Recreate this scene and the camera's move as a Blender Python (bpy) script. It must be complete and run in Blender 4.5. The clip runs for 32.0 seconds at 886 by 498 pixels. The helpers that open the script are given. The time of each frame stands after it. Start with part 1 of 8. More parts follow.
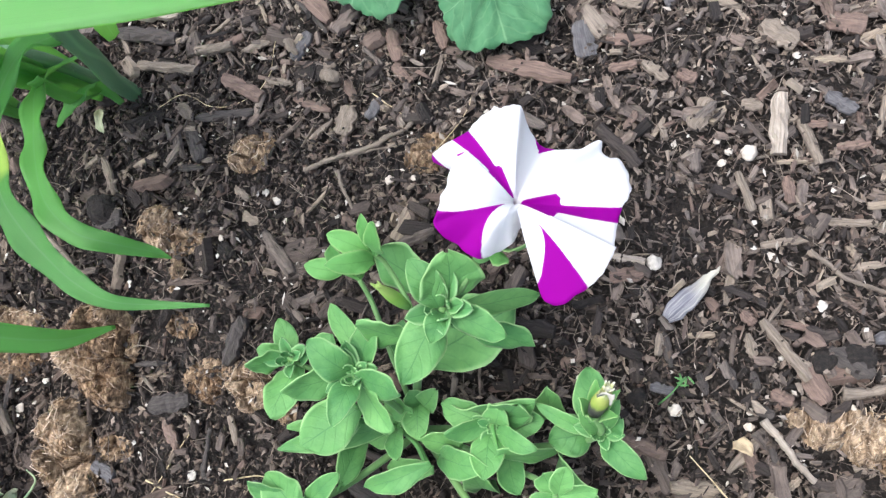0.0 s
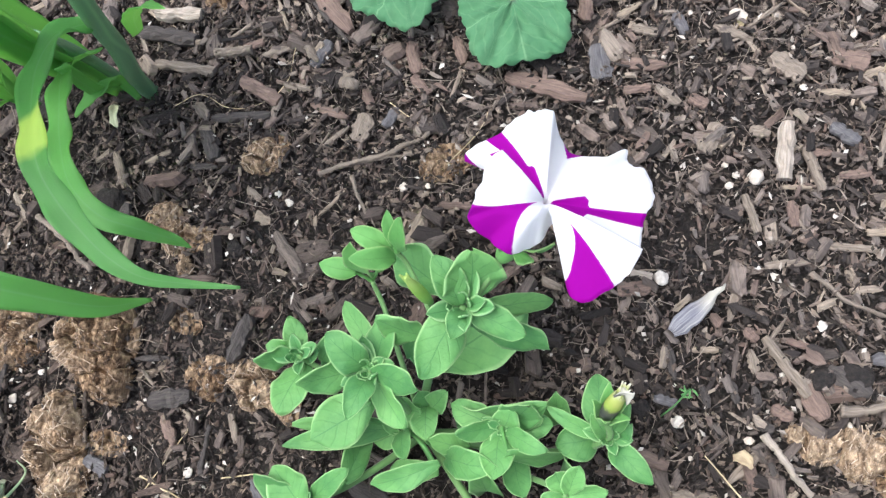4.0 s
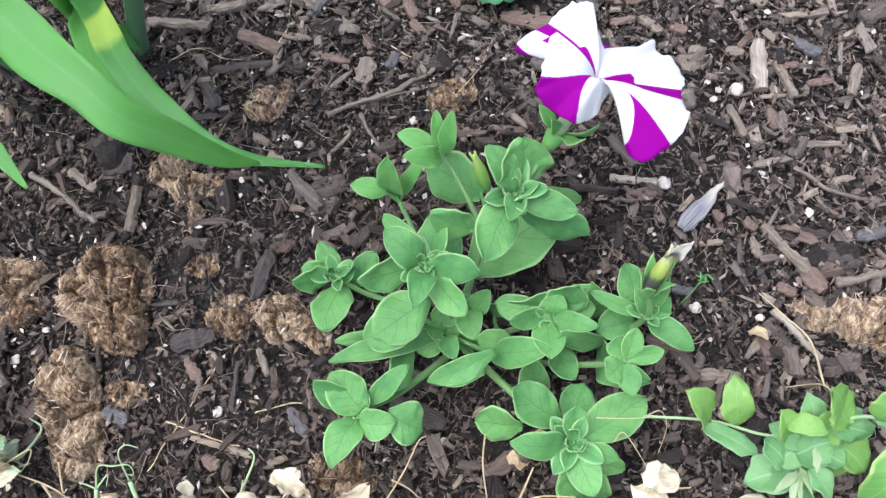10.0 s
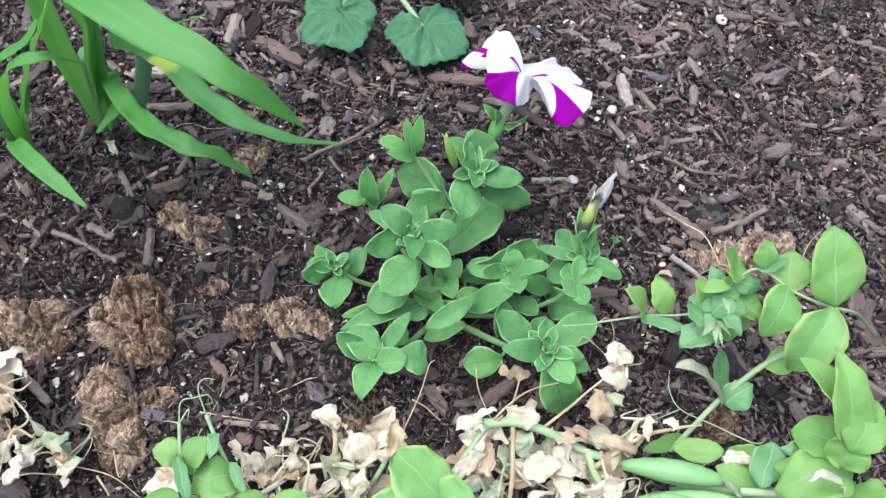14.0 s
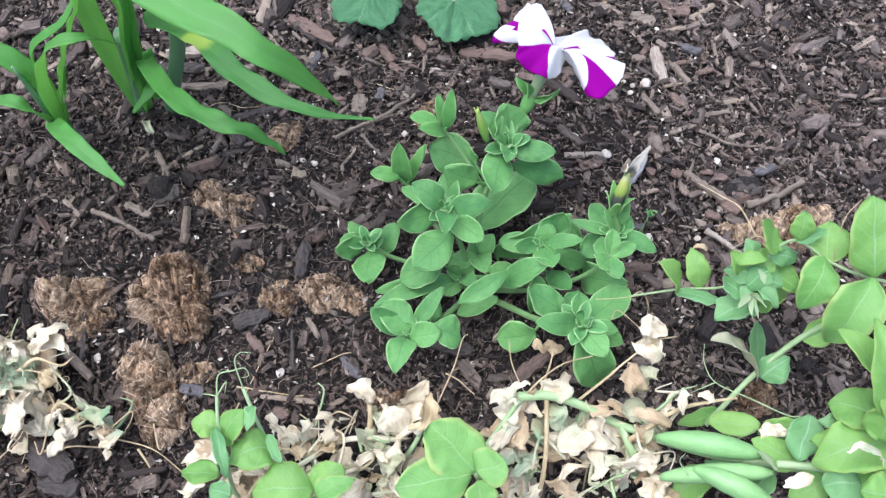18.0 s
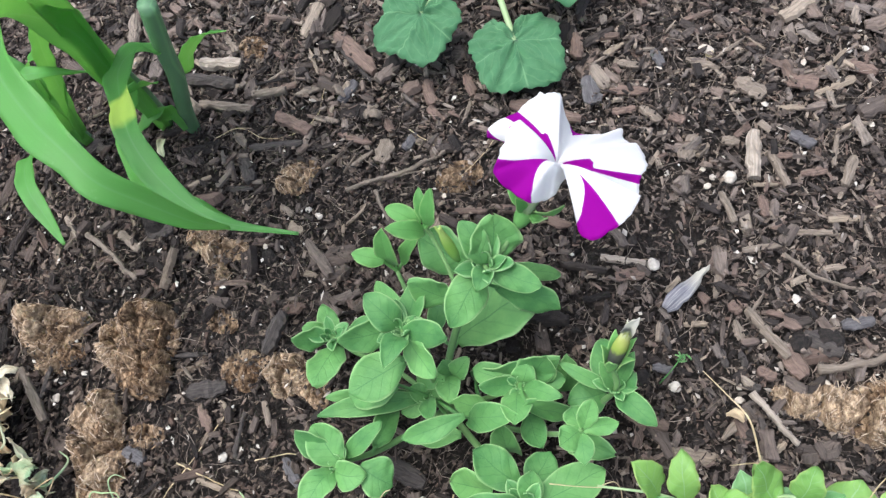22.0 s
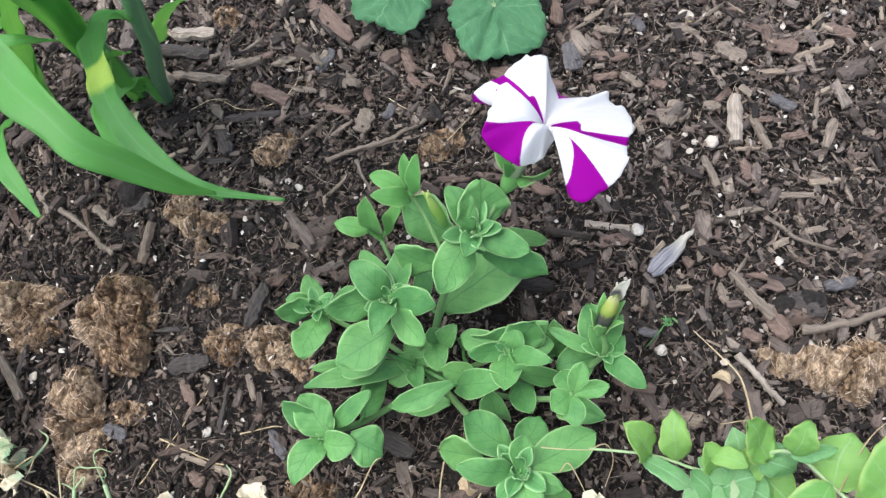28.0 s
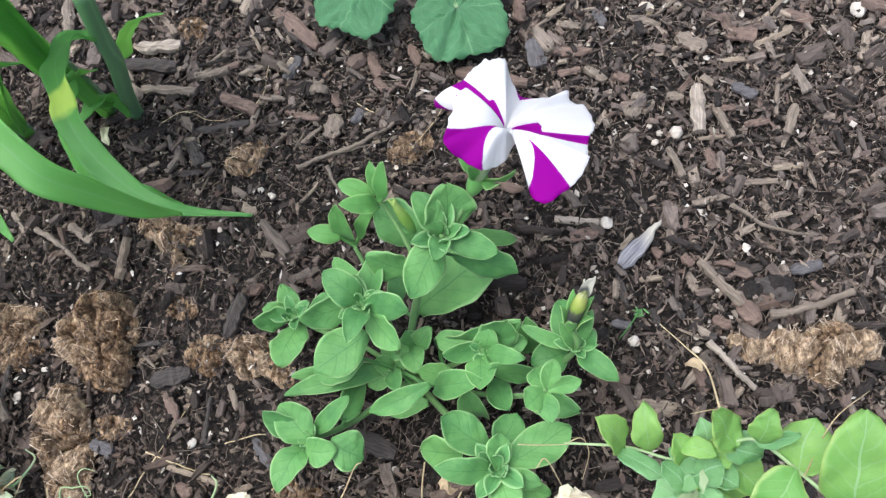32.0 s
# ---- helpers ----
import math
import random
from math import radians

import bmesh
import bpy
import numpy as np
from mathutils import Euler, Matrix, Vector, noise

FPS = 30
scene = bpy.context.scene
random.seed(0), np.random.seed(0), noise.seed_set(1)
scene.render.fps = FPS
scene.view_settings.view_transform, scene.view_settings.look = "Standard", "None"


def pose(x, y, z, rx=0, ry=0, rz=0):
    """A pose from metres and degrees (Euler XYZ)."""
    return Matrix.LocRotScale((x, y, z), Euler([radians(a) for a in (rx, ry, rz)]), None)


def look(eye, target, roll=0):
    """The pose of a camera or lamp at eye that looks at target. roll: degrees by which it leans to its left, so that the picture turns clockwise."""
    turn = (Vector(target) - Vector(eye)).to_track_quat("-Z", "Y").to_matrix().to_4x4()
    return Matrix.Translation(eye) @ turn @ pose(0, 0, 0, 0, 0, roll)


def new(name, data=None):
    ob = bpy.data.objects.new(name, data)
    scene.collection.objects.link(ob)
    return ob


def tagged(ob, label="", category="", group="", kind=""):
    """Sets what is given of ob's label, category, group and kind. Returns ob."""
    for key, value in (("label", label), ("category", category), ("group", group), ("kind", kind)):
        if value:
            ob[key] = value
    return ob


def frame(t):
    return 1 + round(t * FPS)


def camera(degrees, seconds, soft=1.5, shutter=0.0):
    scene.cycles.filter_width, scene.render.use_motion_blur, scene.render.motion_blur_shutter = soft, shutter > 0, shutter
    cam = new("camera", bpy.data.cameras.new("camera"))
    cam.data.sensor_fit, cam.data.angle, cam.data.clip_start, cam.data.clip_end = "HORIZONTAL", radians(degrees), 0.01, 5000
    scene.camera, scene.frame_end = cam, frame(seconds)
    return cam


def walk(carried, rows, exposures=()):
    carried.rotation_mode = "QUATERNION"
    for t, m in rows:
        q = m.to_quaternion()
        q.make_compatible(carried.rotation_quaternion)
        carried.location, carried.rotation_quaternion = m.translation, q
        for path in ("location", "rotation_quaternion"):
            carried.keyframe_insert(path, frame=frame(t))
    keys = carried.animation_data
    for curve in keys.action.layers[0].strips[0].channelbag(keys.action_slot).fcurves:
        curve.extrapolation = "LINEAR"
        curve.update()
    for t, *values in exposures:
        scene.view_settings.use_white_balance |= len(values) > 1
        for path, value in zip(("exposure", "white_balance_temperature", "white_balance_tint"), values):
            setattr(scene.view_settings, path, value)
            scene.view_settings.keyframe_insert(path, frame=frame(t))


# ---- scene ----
cam = camera(53.6, 32.0, soft=1.4)
METRES, EYE, TILT, LEAN, TURN = 0.7, 0.3903, -81.16, 15.36, 0.0
ROWS = [
    (0.0, 0.0, 0.0, 0.0, 0.0, 0.0, 0.0),
    (0.5, -0.0142, -0.0029, -0.0084, -0.04, -0.05, -1.55),
    (1.0, -0.0155, -0.0006, -0.0154, -0.15, -0.4, -1.73),
    (1.5, -0.0174, 0.0007, -0.016, -1.03, 0.13, -2.11),
    (2.0, -0.0191, -0.0058, -0.0133, -1.31, 1.06, -2.25),
    (2.5, -0.0204, -0.0057, -0.0165, -2.62, 1.6, -2.76),
    (3.0, -0.0259, -0.0061, -0.02, -2.76, 2.08, -2.62),
    (3.5, -0.0314, -0.0078, -0.023, -2.8, 2.55, -2.76),
    (5.5, -0.041, -0.0108, -0.0276, -2.4, 3.26, -3.12),
    (6.0, -0.0469, -0.0075, -0.0292, -2.64, 3.26, -3.25),
    (6.5, -0.0533, -0.0066, -0.0352, -2.8, 3.09, -3.52),
    (7.0, -0.0562, -0.0075, -0.0398, -3.59, 3.44, -3.58),
    (7.5, -0.0546, -0.0072, -0.0435, -4.15, 3.7, -3.85),
    (8.0, -0.0547, -0.0122, -0.0442, -4.17, 4.09, -4.21),
    (8.5, -0.0573, -0.0096, -0.0457, -4.43, 4.07, -4.51),
    (9.0, -0.0622, -0.0107, -0.0505, -5.01, 4.4, -5.04),
    (9.5, -0.0625, -0.0198, -0.0621, -6.55, 5.47, -4.1),
    (10.0, -0.145, -0.0149, -0.1285, -11.61, 7.43, 1.63),
    (10.5, -0.2246, -0.0244, -0.1972, -14.72, 9.56, 8.7),
    (11.0, -0.2542, -0.0541, -0.2218, -18.05, 13.99, 9.82),
    (11.5, -0.2599, -0.0877, -0.2462, -17.94, 16.0, 10.12),
    (12.0, -0.2588, -0.0902, -0.2841, -18.28, 16.69, 10.64),
    (12.5, -0.2782, -0.0905, -0.2848, -19.3, 18.92, 9.88),
    (13.0, -0.2777, -0.0936, -0.2876, -19.01, 19.25, 10.27),
    (13.5, -0.279, -0.0947, -0.2919, -19.03, 19.23, 10.44),
    (14.0, -0.2696, -0.0981, -0.2979, -18.6, 18.87, 10.73),
    (14.5, -0.2585, -0.0999, -0.302, -18.18, 18.71, 11.43),
    (16.5, -0.2668, -0.096, -0.3063, -16.73, 17.88, 11.52),
    (17.0, -0.266, -0.1002, -0.3055, -16.25, 18.16, 11.16),
    (17.5, -0.2662, -0.1007, -0.3053, -16.53, 18.22, 10.94),
    (18.0, -0.2691, -0.0973, -0.3038, -16.29, 18.14, 10.45),
    (18.5, -0.2627, -0.1019, -0.2985, -15.86, 17.95, 10.24),
    (19.0, -0.2176, -0.1045, -0.2707, -14.56, 17.14, 8.08),
    (19.5, -0.1406, -0.0677, -0.2153, -11.66, 16.29, 0.24),
    (20.0, -0.0781, -0.0588, -0.1705, -7.41, 13.53, -2.15),
    (20.5, -0.0764, -0.0646, -0.1763, -5.56, 13.05, -2.0),
    (21.0, -0.0835, -0.0713, -0.183, -5.63, 13.57, -1.97),
    (21.5, -0.0712, -0.0691, -0.1652, -5.2, 13.09, -1.85),
    (22.0, -0.0641, -0.0662, -0.1428, -4.44, 12.72, -2.24),
    (22.5, -0.057, -0.059, -0.1424, -4.2, 12.02, -1.87),
    (23.0, -0.0606, -0.0624, -0.1475, -4.49, 12.32, -1.63),
    (23.5, -0.0619, -0.0554, -0.148, -4.55, 11.86, -1.96),
    (24.0, -0.0545, -0.0509, -0.1464, -4.82, 11.54, -1.68),
    (24.5, -0.0647, -0.0525, -0.1535, -4.95, 11.63, -2.2),
    (25.0, -0.0651, -0.0522, -0.1574, -5.12, 11.56, -1.81),
    (25.5, -0.0622, -0.0507, -0.1536, -5.21, 11.66, -1.18),
    (26.0, -0.0599, -0.0511, -0.1527, -4.54, 11.56, -0.86),
    (26.5, -0.057, -0.0545, -0.1541, -5.16, 11.99, -0.24),
    (28.5, -0.0792, -0.0582, -0.1516, -7.02, 11.15, -1.0),
    (29.0, -0.0766, -0.0539, -0.1535, -7.72, 10.56, -0.29),
    (29.5, -0.0775, -0.0526, -0.154, -7.71, 10.12, -0.06),
    (30.0, -0.092, -0.0532, -0.1536, -7.63, 9.62, -0.69),
    (30.5, -0.0998, -0.0512, -0.16, -8.17, 9.37, -0.84),
    (31.0, -0.0955, -0.0565, -0.1581, -7.81, 9.82, -0.43),
    (31.5, -0.0829, -0.0565, -0.1535, -7.19, 9.35, 0.21),
    (32.0, -0.0633, -0.0695, -0.1426, -6.38, 10.72, 1.94),
]
walk(cam, [(t, pose(0, 0, EYE, TILT, LEAN, TURN) @ pose(METRES * x, METRES * y, METRES * z, 90 + pitch, roll, yaw)) for t, x, y, z, yaw, pitch, roll in ROWS], ((0.0, 1.00, 6050, 8), (9.0, 1.06, 6050, 8), (10.5, 0.80, 5750, 12), (12.0, 0.76, 5700, 13), (18.5, 0.78, 5700, 13), (20.0, 0.80, 5950, 9), (22.0, 0.79, 6050, 8), (28.0, 0.72, 6050, 8), (32.0, 0.71, 6050, 8)))

# ---- world, sun, exposure ----
world = bpy.data.worlds.new("overcast_sky")
scene.world = world
world.use_nodes = True
wn, wl = world.node_tree.nodes, world.node_tree.links
wn.clear()
sky = wn.new("ShaderNodeTexSky")
sky.sky_type, sky.sun_disc = "NISHITA", False
sky.sun_elevation, sky.sun_rotation = radians(74), radians(280)
sky.air_density, sky.dust_density, sky.ozone_density = 1.0, 6.0, 1.0
soft_sky = wn.new("ShaderNodeHueSaturation")
soft_sky.inputs["Saturation"].default_value = 0.8
back = wn.new("ShaderNodeBackground")
back.inputs["Strength"].default_value = 0.15
wo = wn.new("ShaderNodeOutputWorld")
wl.new(sky.outputs[0], soft_sky.inputs["Color"])
wl.new(soft_sky.outputs[0], back.inputs["Color"])
wl.new(back.outputs[0], wo.inputs["Surface"])
sun_data = bpy.data.lights.new("sun", "SUN")
sun_data.energy, sun_data.angle, sun_data.color = 1.5, radians(60), (1.0, 0.99, 0.98)
sun = new("sun", sun_data)
sun.matrix_world = look((0, 0, 0), (0.24, -0.04, -0.96))


# ---- materials ----
def mat(name):
    m = bpy.data.materials.new(name)
    m.use_nodes = True
    nt = m.node_tree
    return m, nt.nodes, nt.links, nt.nodes["Principled BSDF"]


def ramp(nodes, stops, mode="LINEAR"):
    r = nodes.new("ShaderNodeValToRGB")
    r.color_ramp.interpolation = mode
    e = r.color_ramp.elements
    while len(e) < len(stops):
        e.new(0.5)
    for el, (pos, col) in zip(e, stops):
        el.position, el.color = pos, (*col, 1)
    return r


def mix(nodes, links, fac, a, b, kind="MIX"):
    n = nodes.new("ShaderNodeMix")
    n.data_type, n.blend_type = "RGBA", kind
    for sock, val in ((n.inputs[0], fac), (n.inputs[6], a), (n.inputs[7], b)):
        if isinstance(val, (int, float)):
            sock.default_value = val
        elif isinstance(val, tuple):
            sock.default_value = (*val, 1)
        else:
            links.new(val, sock)
    return n.outputs[2]


def noise_tex(nodes, links, scale, detail=4.0, rough=0.6, vec=None, stretch=None, kind="Object"):
    n = nodes.new("ShaderNodeTexNoise")
    n.inputs["Scale"].default_value, n.inputs["Detail"].default_value, n.inputs["Roughness"].default_value = scale, detail, rough
    if vec is None:
        c = nodes.new("ShaderNodeTexCoord")
        vec = c.outputs[kind]
    if stretch:
        mp = nodes.new("ShaderNodeMapping")
        mp.inputs["Scale"].default_value = stretch
        links.new(vec, mp.inputs["Vector"])
        vec = mp.outputs[0]
    links.new(vec, n.inputs["Vector"])
    return n


def math_node(nodes, links, op, a, b=0.0, clamp=False):
    n = nodes.new("ShaderNodeMath")
    n.operation, n.use_clamp = op, clamp
    for sock, val in ((n.inputs[0], a), (n.inputs[1], b)):
        if isinstance(val, (int, float)):
            sock.default_value = val
        else:
            links.new(val, sock)
    return n.outputs[0]


def bump(nodes, links, bsdf, height, strength, dist):
    b = nodes.new("ShaderNodeBump")
    b.inputs["Strength"].default_value, b.inputs["Distance"].default_value = strength, dist
    links.new(height, b.inputs["Height"])
    links.new(b.outputs[0], bsdf.inputs["Normal"])


def thin(nodes, links, bsdf, colour, share):
    """Lets part of the light through, as a leaf does."""
    tr = nodes.new("ShaderNodeBsdfTranslucent")
    clear = nodes.new("ShaderNodeGamma")
    clear.inputs["Gamma"].default_value = 0.5
    links.new(colour, clear.inputs["Color"])
    links.new(clear.outputs[0], tr.inputs["Color"])
    ms = nodes.new("ShaderNodeMixShader")
    ms.inputs[0].default_value = share
    out = nodes["Material Output"]
    links.new(bsdf.outputs[0], ms.inputs[1])
    links.new(tr.outputs[0], ms.inputs[2])
    links.new(ms.outputs[0], out.inputs["Surface"])


def uv_parts(nodes, links):
    """The way along a blade (0 to 1) and the distance from its midrib (0 to 1)."""
    c = nodes.new("ShaderNodeTexCoord")
    s = nodes.new("ShaderNodeSeparateXYZ")
    links.new(c.outputs["UV"], s.inputs[0])
    side = math_node(nodes, links, "ABSOLUTE", math_node(nodes, links, "MULTIPLY_ADD", s.outputs[1], 2.0))
    side.node.inputs[0].links[0].from_node.inputs[2].default_value = -1.0
    return c.outputs["UV"], s.outputs[0], side


def leaf_mat(name, dark, pale, rim, rib, veins=7.0, rib_width=0.05, rim_from=0.86, gloss=0.5, share=0.42, fuzz=0.0, vein_strength=0.5, rib_show=0.8):
    m, n, l, p = mat(name)
    uv, along, side = uv_parts(n, l)
    spots = noise_tex(n, l, 110, 6, 0.65)
    info = n.new("ShaderNodeObjectInfo")
    tone = math_node(n, l, "ADD", math_node(n, l, "MULTIPLY", math_node(n, l, "SUBTRACT", spots.outputs[0], 0.28), 1.25), math_node(n, l, "MULTIPLY", info.outputs["Random"], 0.5), True)
    base = mix(n, l, tone, dark, pale)
    # side veins run forward from the midrib
    run = math_node(n, l, "SUBTRACT", math_node(n, l, "MULTIPLY", along, veins), math_node(n, l, "MULTIPLY", side, 1.6))
    wob = noise_tex(n, l, 220, 2)
    run = math_node(n, l, "ADD", run, math_node(n, l, "MULTIPLY", wob.outputs[0], 0.35))
    tri = math_node(n, l, "PINGPONG", run, 0.5)
    vein = math_node(n, l, "SUBTRACT", 1.0, math_node(n, l, "MULTIPLY", tri, 9.0), True)
    vein = math_node(n, l, "MULTIPLY", math_node(n, l, "MAXIMUM", vein, 0.0), vein_strength)
    mid = math_node(n, l, "LESS_THAN", side, rib_width)
    lines = math_node(n, l, "MAXIMUM", vein, math_node(n, l, "MULTIPLY", mid, rib_show))
    base = mix(n, l, lines, base, rib)
    edge = n.new("ShaderNodeMapRange")
    edge.inputs[1].default_value, edge.inputs[2].default_value = rim_from, 1.0
    l.new(side, edge.inputs[0])
    base = mix(n, l, math_node(n, l, "MULTIPLY", edge.outputs[0], math_node(n, l, "ADD", spots.outputs[0], 0.35, True)), base, rim)
    l.new(base, p.inputs["Base Color"])
    p.inputs["Roughness"].default_value = gloss
    p.inputs["Sheen Weight"].default_value = fuzz
    p.inputs["Sheen Roughness"].default_value = 0.4
    fine = noise_tex(n, l, 900, 3)
    h = math_node(n, l, "SUBTRACT", math_node(n, l, "MULTIPLY", fine.outputs[0], 0.35), math_node(n, l, "MULTIPLY", lines, 0.8))
    h = math_node(n, l, "ADD", h, math_node(n, l, "MULTIPLY", noise_tex(n, l, 260, 2).outputs[0], 0.5))
    bump(n, l, p, h, 0.6, 0.0010)
    thin(n, l, p, base, share)
    return m


def dry_mat(name, dark, pale, green=None):
    m, n, l, p = mat(name)
    a = noise_tex(n, l, 70, 5)
    r = ramp(n, ((0.3, dark), (0.62, pale)))
    l.new(a.outputs[0], r.inputs[0])
    col = r.outputs[0]
    if green:
        g = noise_tex(n, l, 28, 2)
        gr = ramp(n, ((0.56, (0, 0, 0)), (0.66, (1, 1, 1))))
        l.new(g.outputs[0], gr.inputs[0])
        col = mix(n, l, gr.outputs[0], col, green)
    streak = noise_tex(n, l, 1.0, 4, 0.6, n.new("ShaderNodeTexCoord").outputs["UV"], (3.0, 16.0, 1.0))
    sr = ramp(n, ((0.36, (0.52, 0.42, 0.32)), (0.52, (1, 1, 1))))
    l.new(streak.outputs[0], sr.inputs[0])
    col = mix(n, l, 0.55, col, sr.outputs[0], "MULTIPLY")
    l.new(col, p.inputs["Base Color"])
    p.inputs["Roughness"].default_value = 0.8
    f = streak
    bump(n, l, p, f.outputs[0], 0.5, 0.0008)
    thin(n, l, p, col, 0.3)
    return m


M_PETUNIA = leaf_mat("petunia_leaf_green", (0.052, 0.200, 0.056), (0.198, 0.445, 0.126), (0.40, 0.64, 0.27), (0.055, 0.190, 0.058), veins=5, rib_width=0.025, rim_from=0.88, gloss=0.60, share=0.24, fuzz=0.08, vein_strength=0.26, rib_show=0.65)
M_SEPAL = leaf_mat("petunia_sepal_green", (0.12, 0.36, 0.085), (0.23, 0.52, 0.15), (0.38, 0.60, 0.22), (0.14, 0.36, 0.09), veins=4, rib_width=0.04, rim_from=0.8, gloss=0.6, share=0.35, fuzz=0.12, vein_strength=0.08)
M_YOUNG = leaf_mat("petunia_young_leaf_green", (0.070, 0.250, 0.075), (0.170, 0.41, 0.135), (0.42, 0.66, 0.31), (0.07, 0.22, 0.07), veins=5, rib_width=0.05, rim_from=0.62, gloss=0.65, share=0.28, fuzz=0.06, vein_strength=0.1)
M_STEM = leaf_mat("petunia_stem_green", (0.12, 0.26, 0.08), (0.18, 0.34, 0.11), (0.18, 0.34, 0.12), (0.14, 0.28, 0.09), veins=1, gloss=0.6, share=0.1, fuzz=0.3, vein_strength=0.0)
M_TUBE = leaf_mat("flower_tube_pale_green", (0.24, 0.36, 0.16), (0.36, 0.44, 0.26), (0.3, 0.4, 0.2), (0.3, 0.4, 0.22), veins=1, gloss=0.6, share=0.2, fuzz=0.3, vein_strength=0.0)
M_PEA = leaf_mat("pea_leaf_green", (0.17, 0.40, 0.090), (0.34, 0.575, 0.155), (0.40, 0.56, 0.16), (0.36, 0.56, 0.30), veins=6, rib_width=0.03, gloss=0.45, share=0.45, vein_strength=0.30)
M_PEA_BLUE = leaf_mat("pea_leaf_blue_green", (0.13, 0.345, 0.12), (0.27, 0.50, 0.21), (0.34, 0.56, 0.30), (0.34, 0.56, 0.34), veins=4, gloss=0.5, share=0.4, vein_strength=0.25)
M_POD = leaf_mat("pea_pod_green", (0.17, 0.39, 0.13), (0.33, 0.55, 0.23), (0.30, 0.56, 0.26), (0.26, 0.5, 0.22), veins=1, gloss=0.4, share=0.15, vein_strength=0.0)
M_PEA_STEM = leaf_mat("pea_stem_pale_green", (0.30, 0.45, 0.20), (0.44, 0.57, 0.32), (0.36, 0.52, 0.3), (0.34, 0.5, 0.28), veins=1, gloss=0.45, share=0.15, vein_strength=0.0)
M_SQUASH = leaf_mat("squash_leaf_green", (0.055, 0.200, 0.085), (0.14, 0.34, 0.16), (0.12, 0.29, 0.14), (0.20, 0.40, 0.20), veins=4, rib_width=0.03, gloss=0.7, share=0.35, fuzz=0.15, vein_strength=0.35)
M_STRAW = dry_mat("dry_straw", (0.46, 0.35, 0.19), (0.78, 0.66, 0.42))
M_DRY_LEAF = dry_mat("dry_pea_leaf", (0.62, 0.52, 0.35), (0.92, 0.86, 0.68), (0.52, 0.62, 0.42))
M_DRY_BROWN = dry_mat("dry_brown_leaf", (0.44, 0.32, 0.19), (0.72, 0.59, 0.39))


def corn_mat(name="corn_leaf_green", share=0.56, dark=(0.074, 0.275, 0.050), pale=(0.165, 0.470, 0.115), vein=(0.21, 0.52, 0.14)):
    m, n, l, p = mat(name)
    uv, along, side = uv_parts(n, l)
    big = noise_tex(n, l, 22, 3)
    base = mix(n, l, big.outputs[0], dark, pale)
    # fine lines along the blade
    lines = noise_tex(n, l, 1.0, 3, 0.6, uv, (3.0, 70.0, 1.0))
    base = mix(n, l, math_node(n, l, "MULTIPLY", lines.outputs[0], 0.7), base, vein)
    fleck = noise_tex(n, l, 130, 4, 0.7)
    fr = ramp(n, ((0.66, (0, 0, 0)), (0.74, (1, 1, 1))))
    l.new(fleck.outputs[0], fr.inputs[0])
    base = mix(n, l, math_node(n, l, "MULTIPLY", fr.outputs[0], 0.35), base, (0.42, 0.62, 0.30))
    mid = n.new("ShaderNodeMapRange")
    mid.inputs[1].default_value, mid.inputs[2].default_value, mid.inputs[3].default_value, mid.inputs[4].default_value = 0.02, 0.10, 0.5, 0.0
    l.new(side, mid.inputs[0])
    base = mix(n, l, mid.outputs[0], base, (0.24, 0.48, 0.20))
    l.new(base, p.inputs["Base Color"])
    p.inputs["Roughness"].default_value = 0.40
    p.inputs["Specular IOR Level"].default_value = 0.8
    bump(n, l, p, lines.outputs[0], 0.4, 0.0008)
    thin(n, l, p, mix(n, l, 0.5, base, (0.32, 0.74, 0.08)), share)
    return m, n, l, p, base, along


M_CORN = corn_mat()[0]
M_CORN_STALK = corn_mat("corn_stalk_green", 0.0, (0.07, 0.18, 0.08), (0.15, 0.30, 0.14), (0.18, 0.34, 0.17))[0]
M_CORN_PATCH, pn, pl, pp, pbase, palong = corn_mat()
M_CORN_PATCH.name = "corn_leaf_with_yellow_patch"
wobble = noise_tex(pn, pl, 60, 3)
at_patch = math_node(pn, pl, "ABSOLUTE", math_node(pn, pl, "SUBTRACT", math_node(pn, pl, "ADD", palong, math_node(pn, pl, "MULTIPLY", wobble.outputs[0], 0.05)), 0.432))
patch = ramp(pn, ((0.042, (1, 1, 1)), (0.066, (0, 0, 0))))
pl.new(at_patch, patch.inputs[0])
pcol = mix(pn, pl, patch.outputs[0], pbase, (0.60, 0.80, 0.17))
pl.new(pcol, pp.inputs["Base Color"])
pl.new(pcol, pn["Gamma"].inputs["Color"])


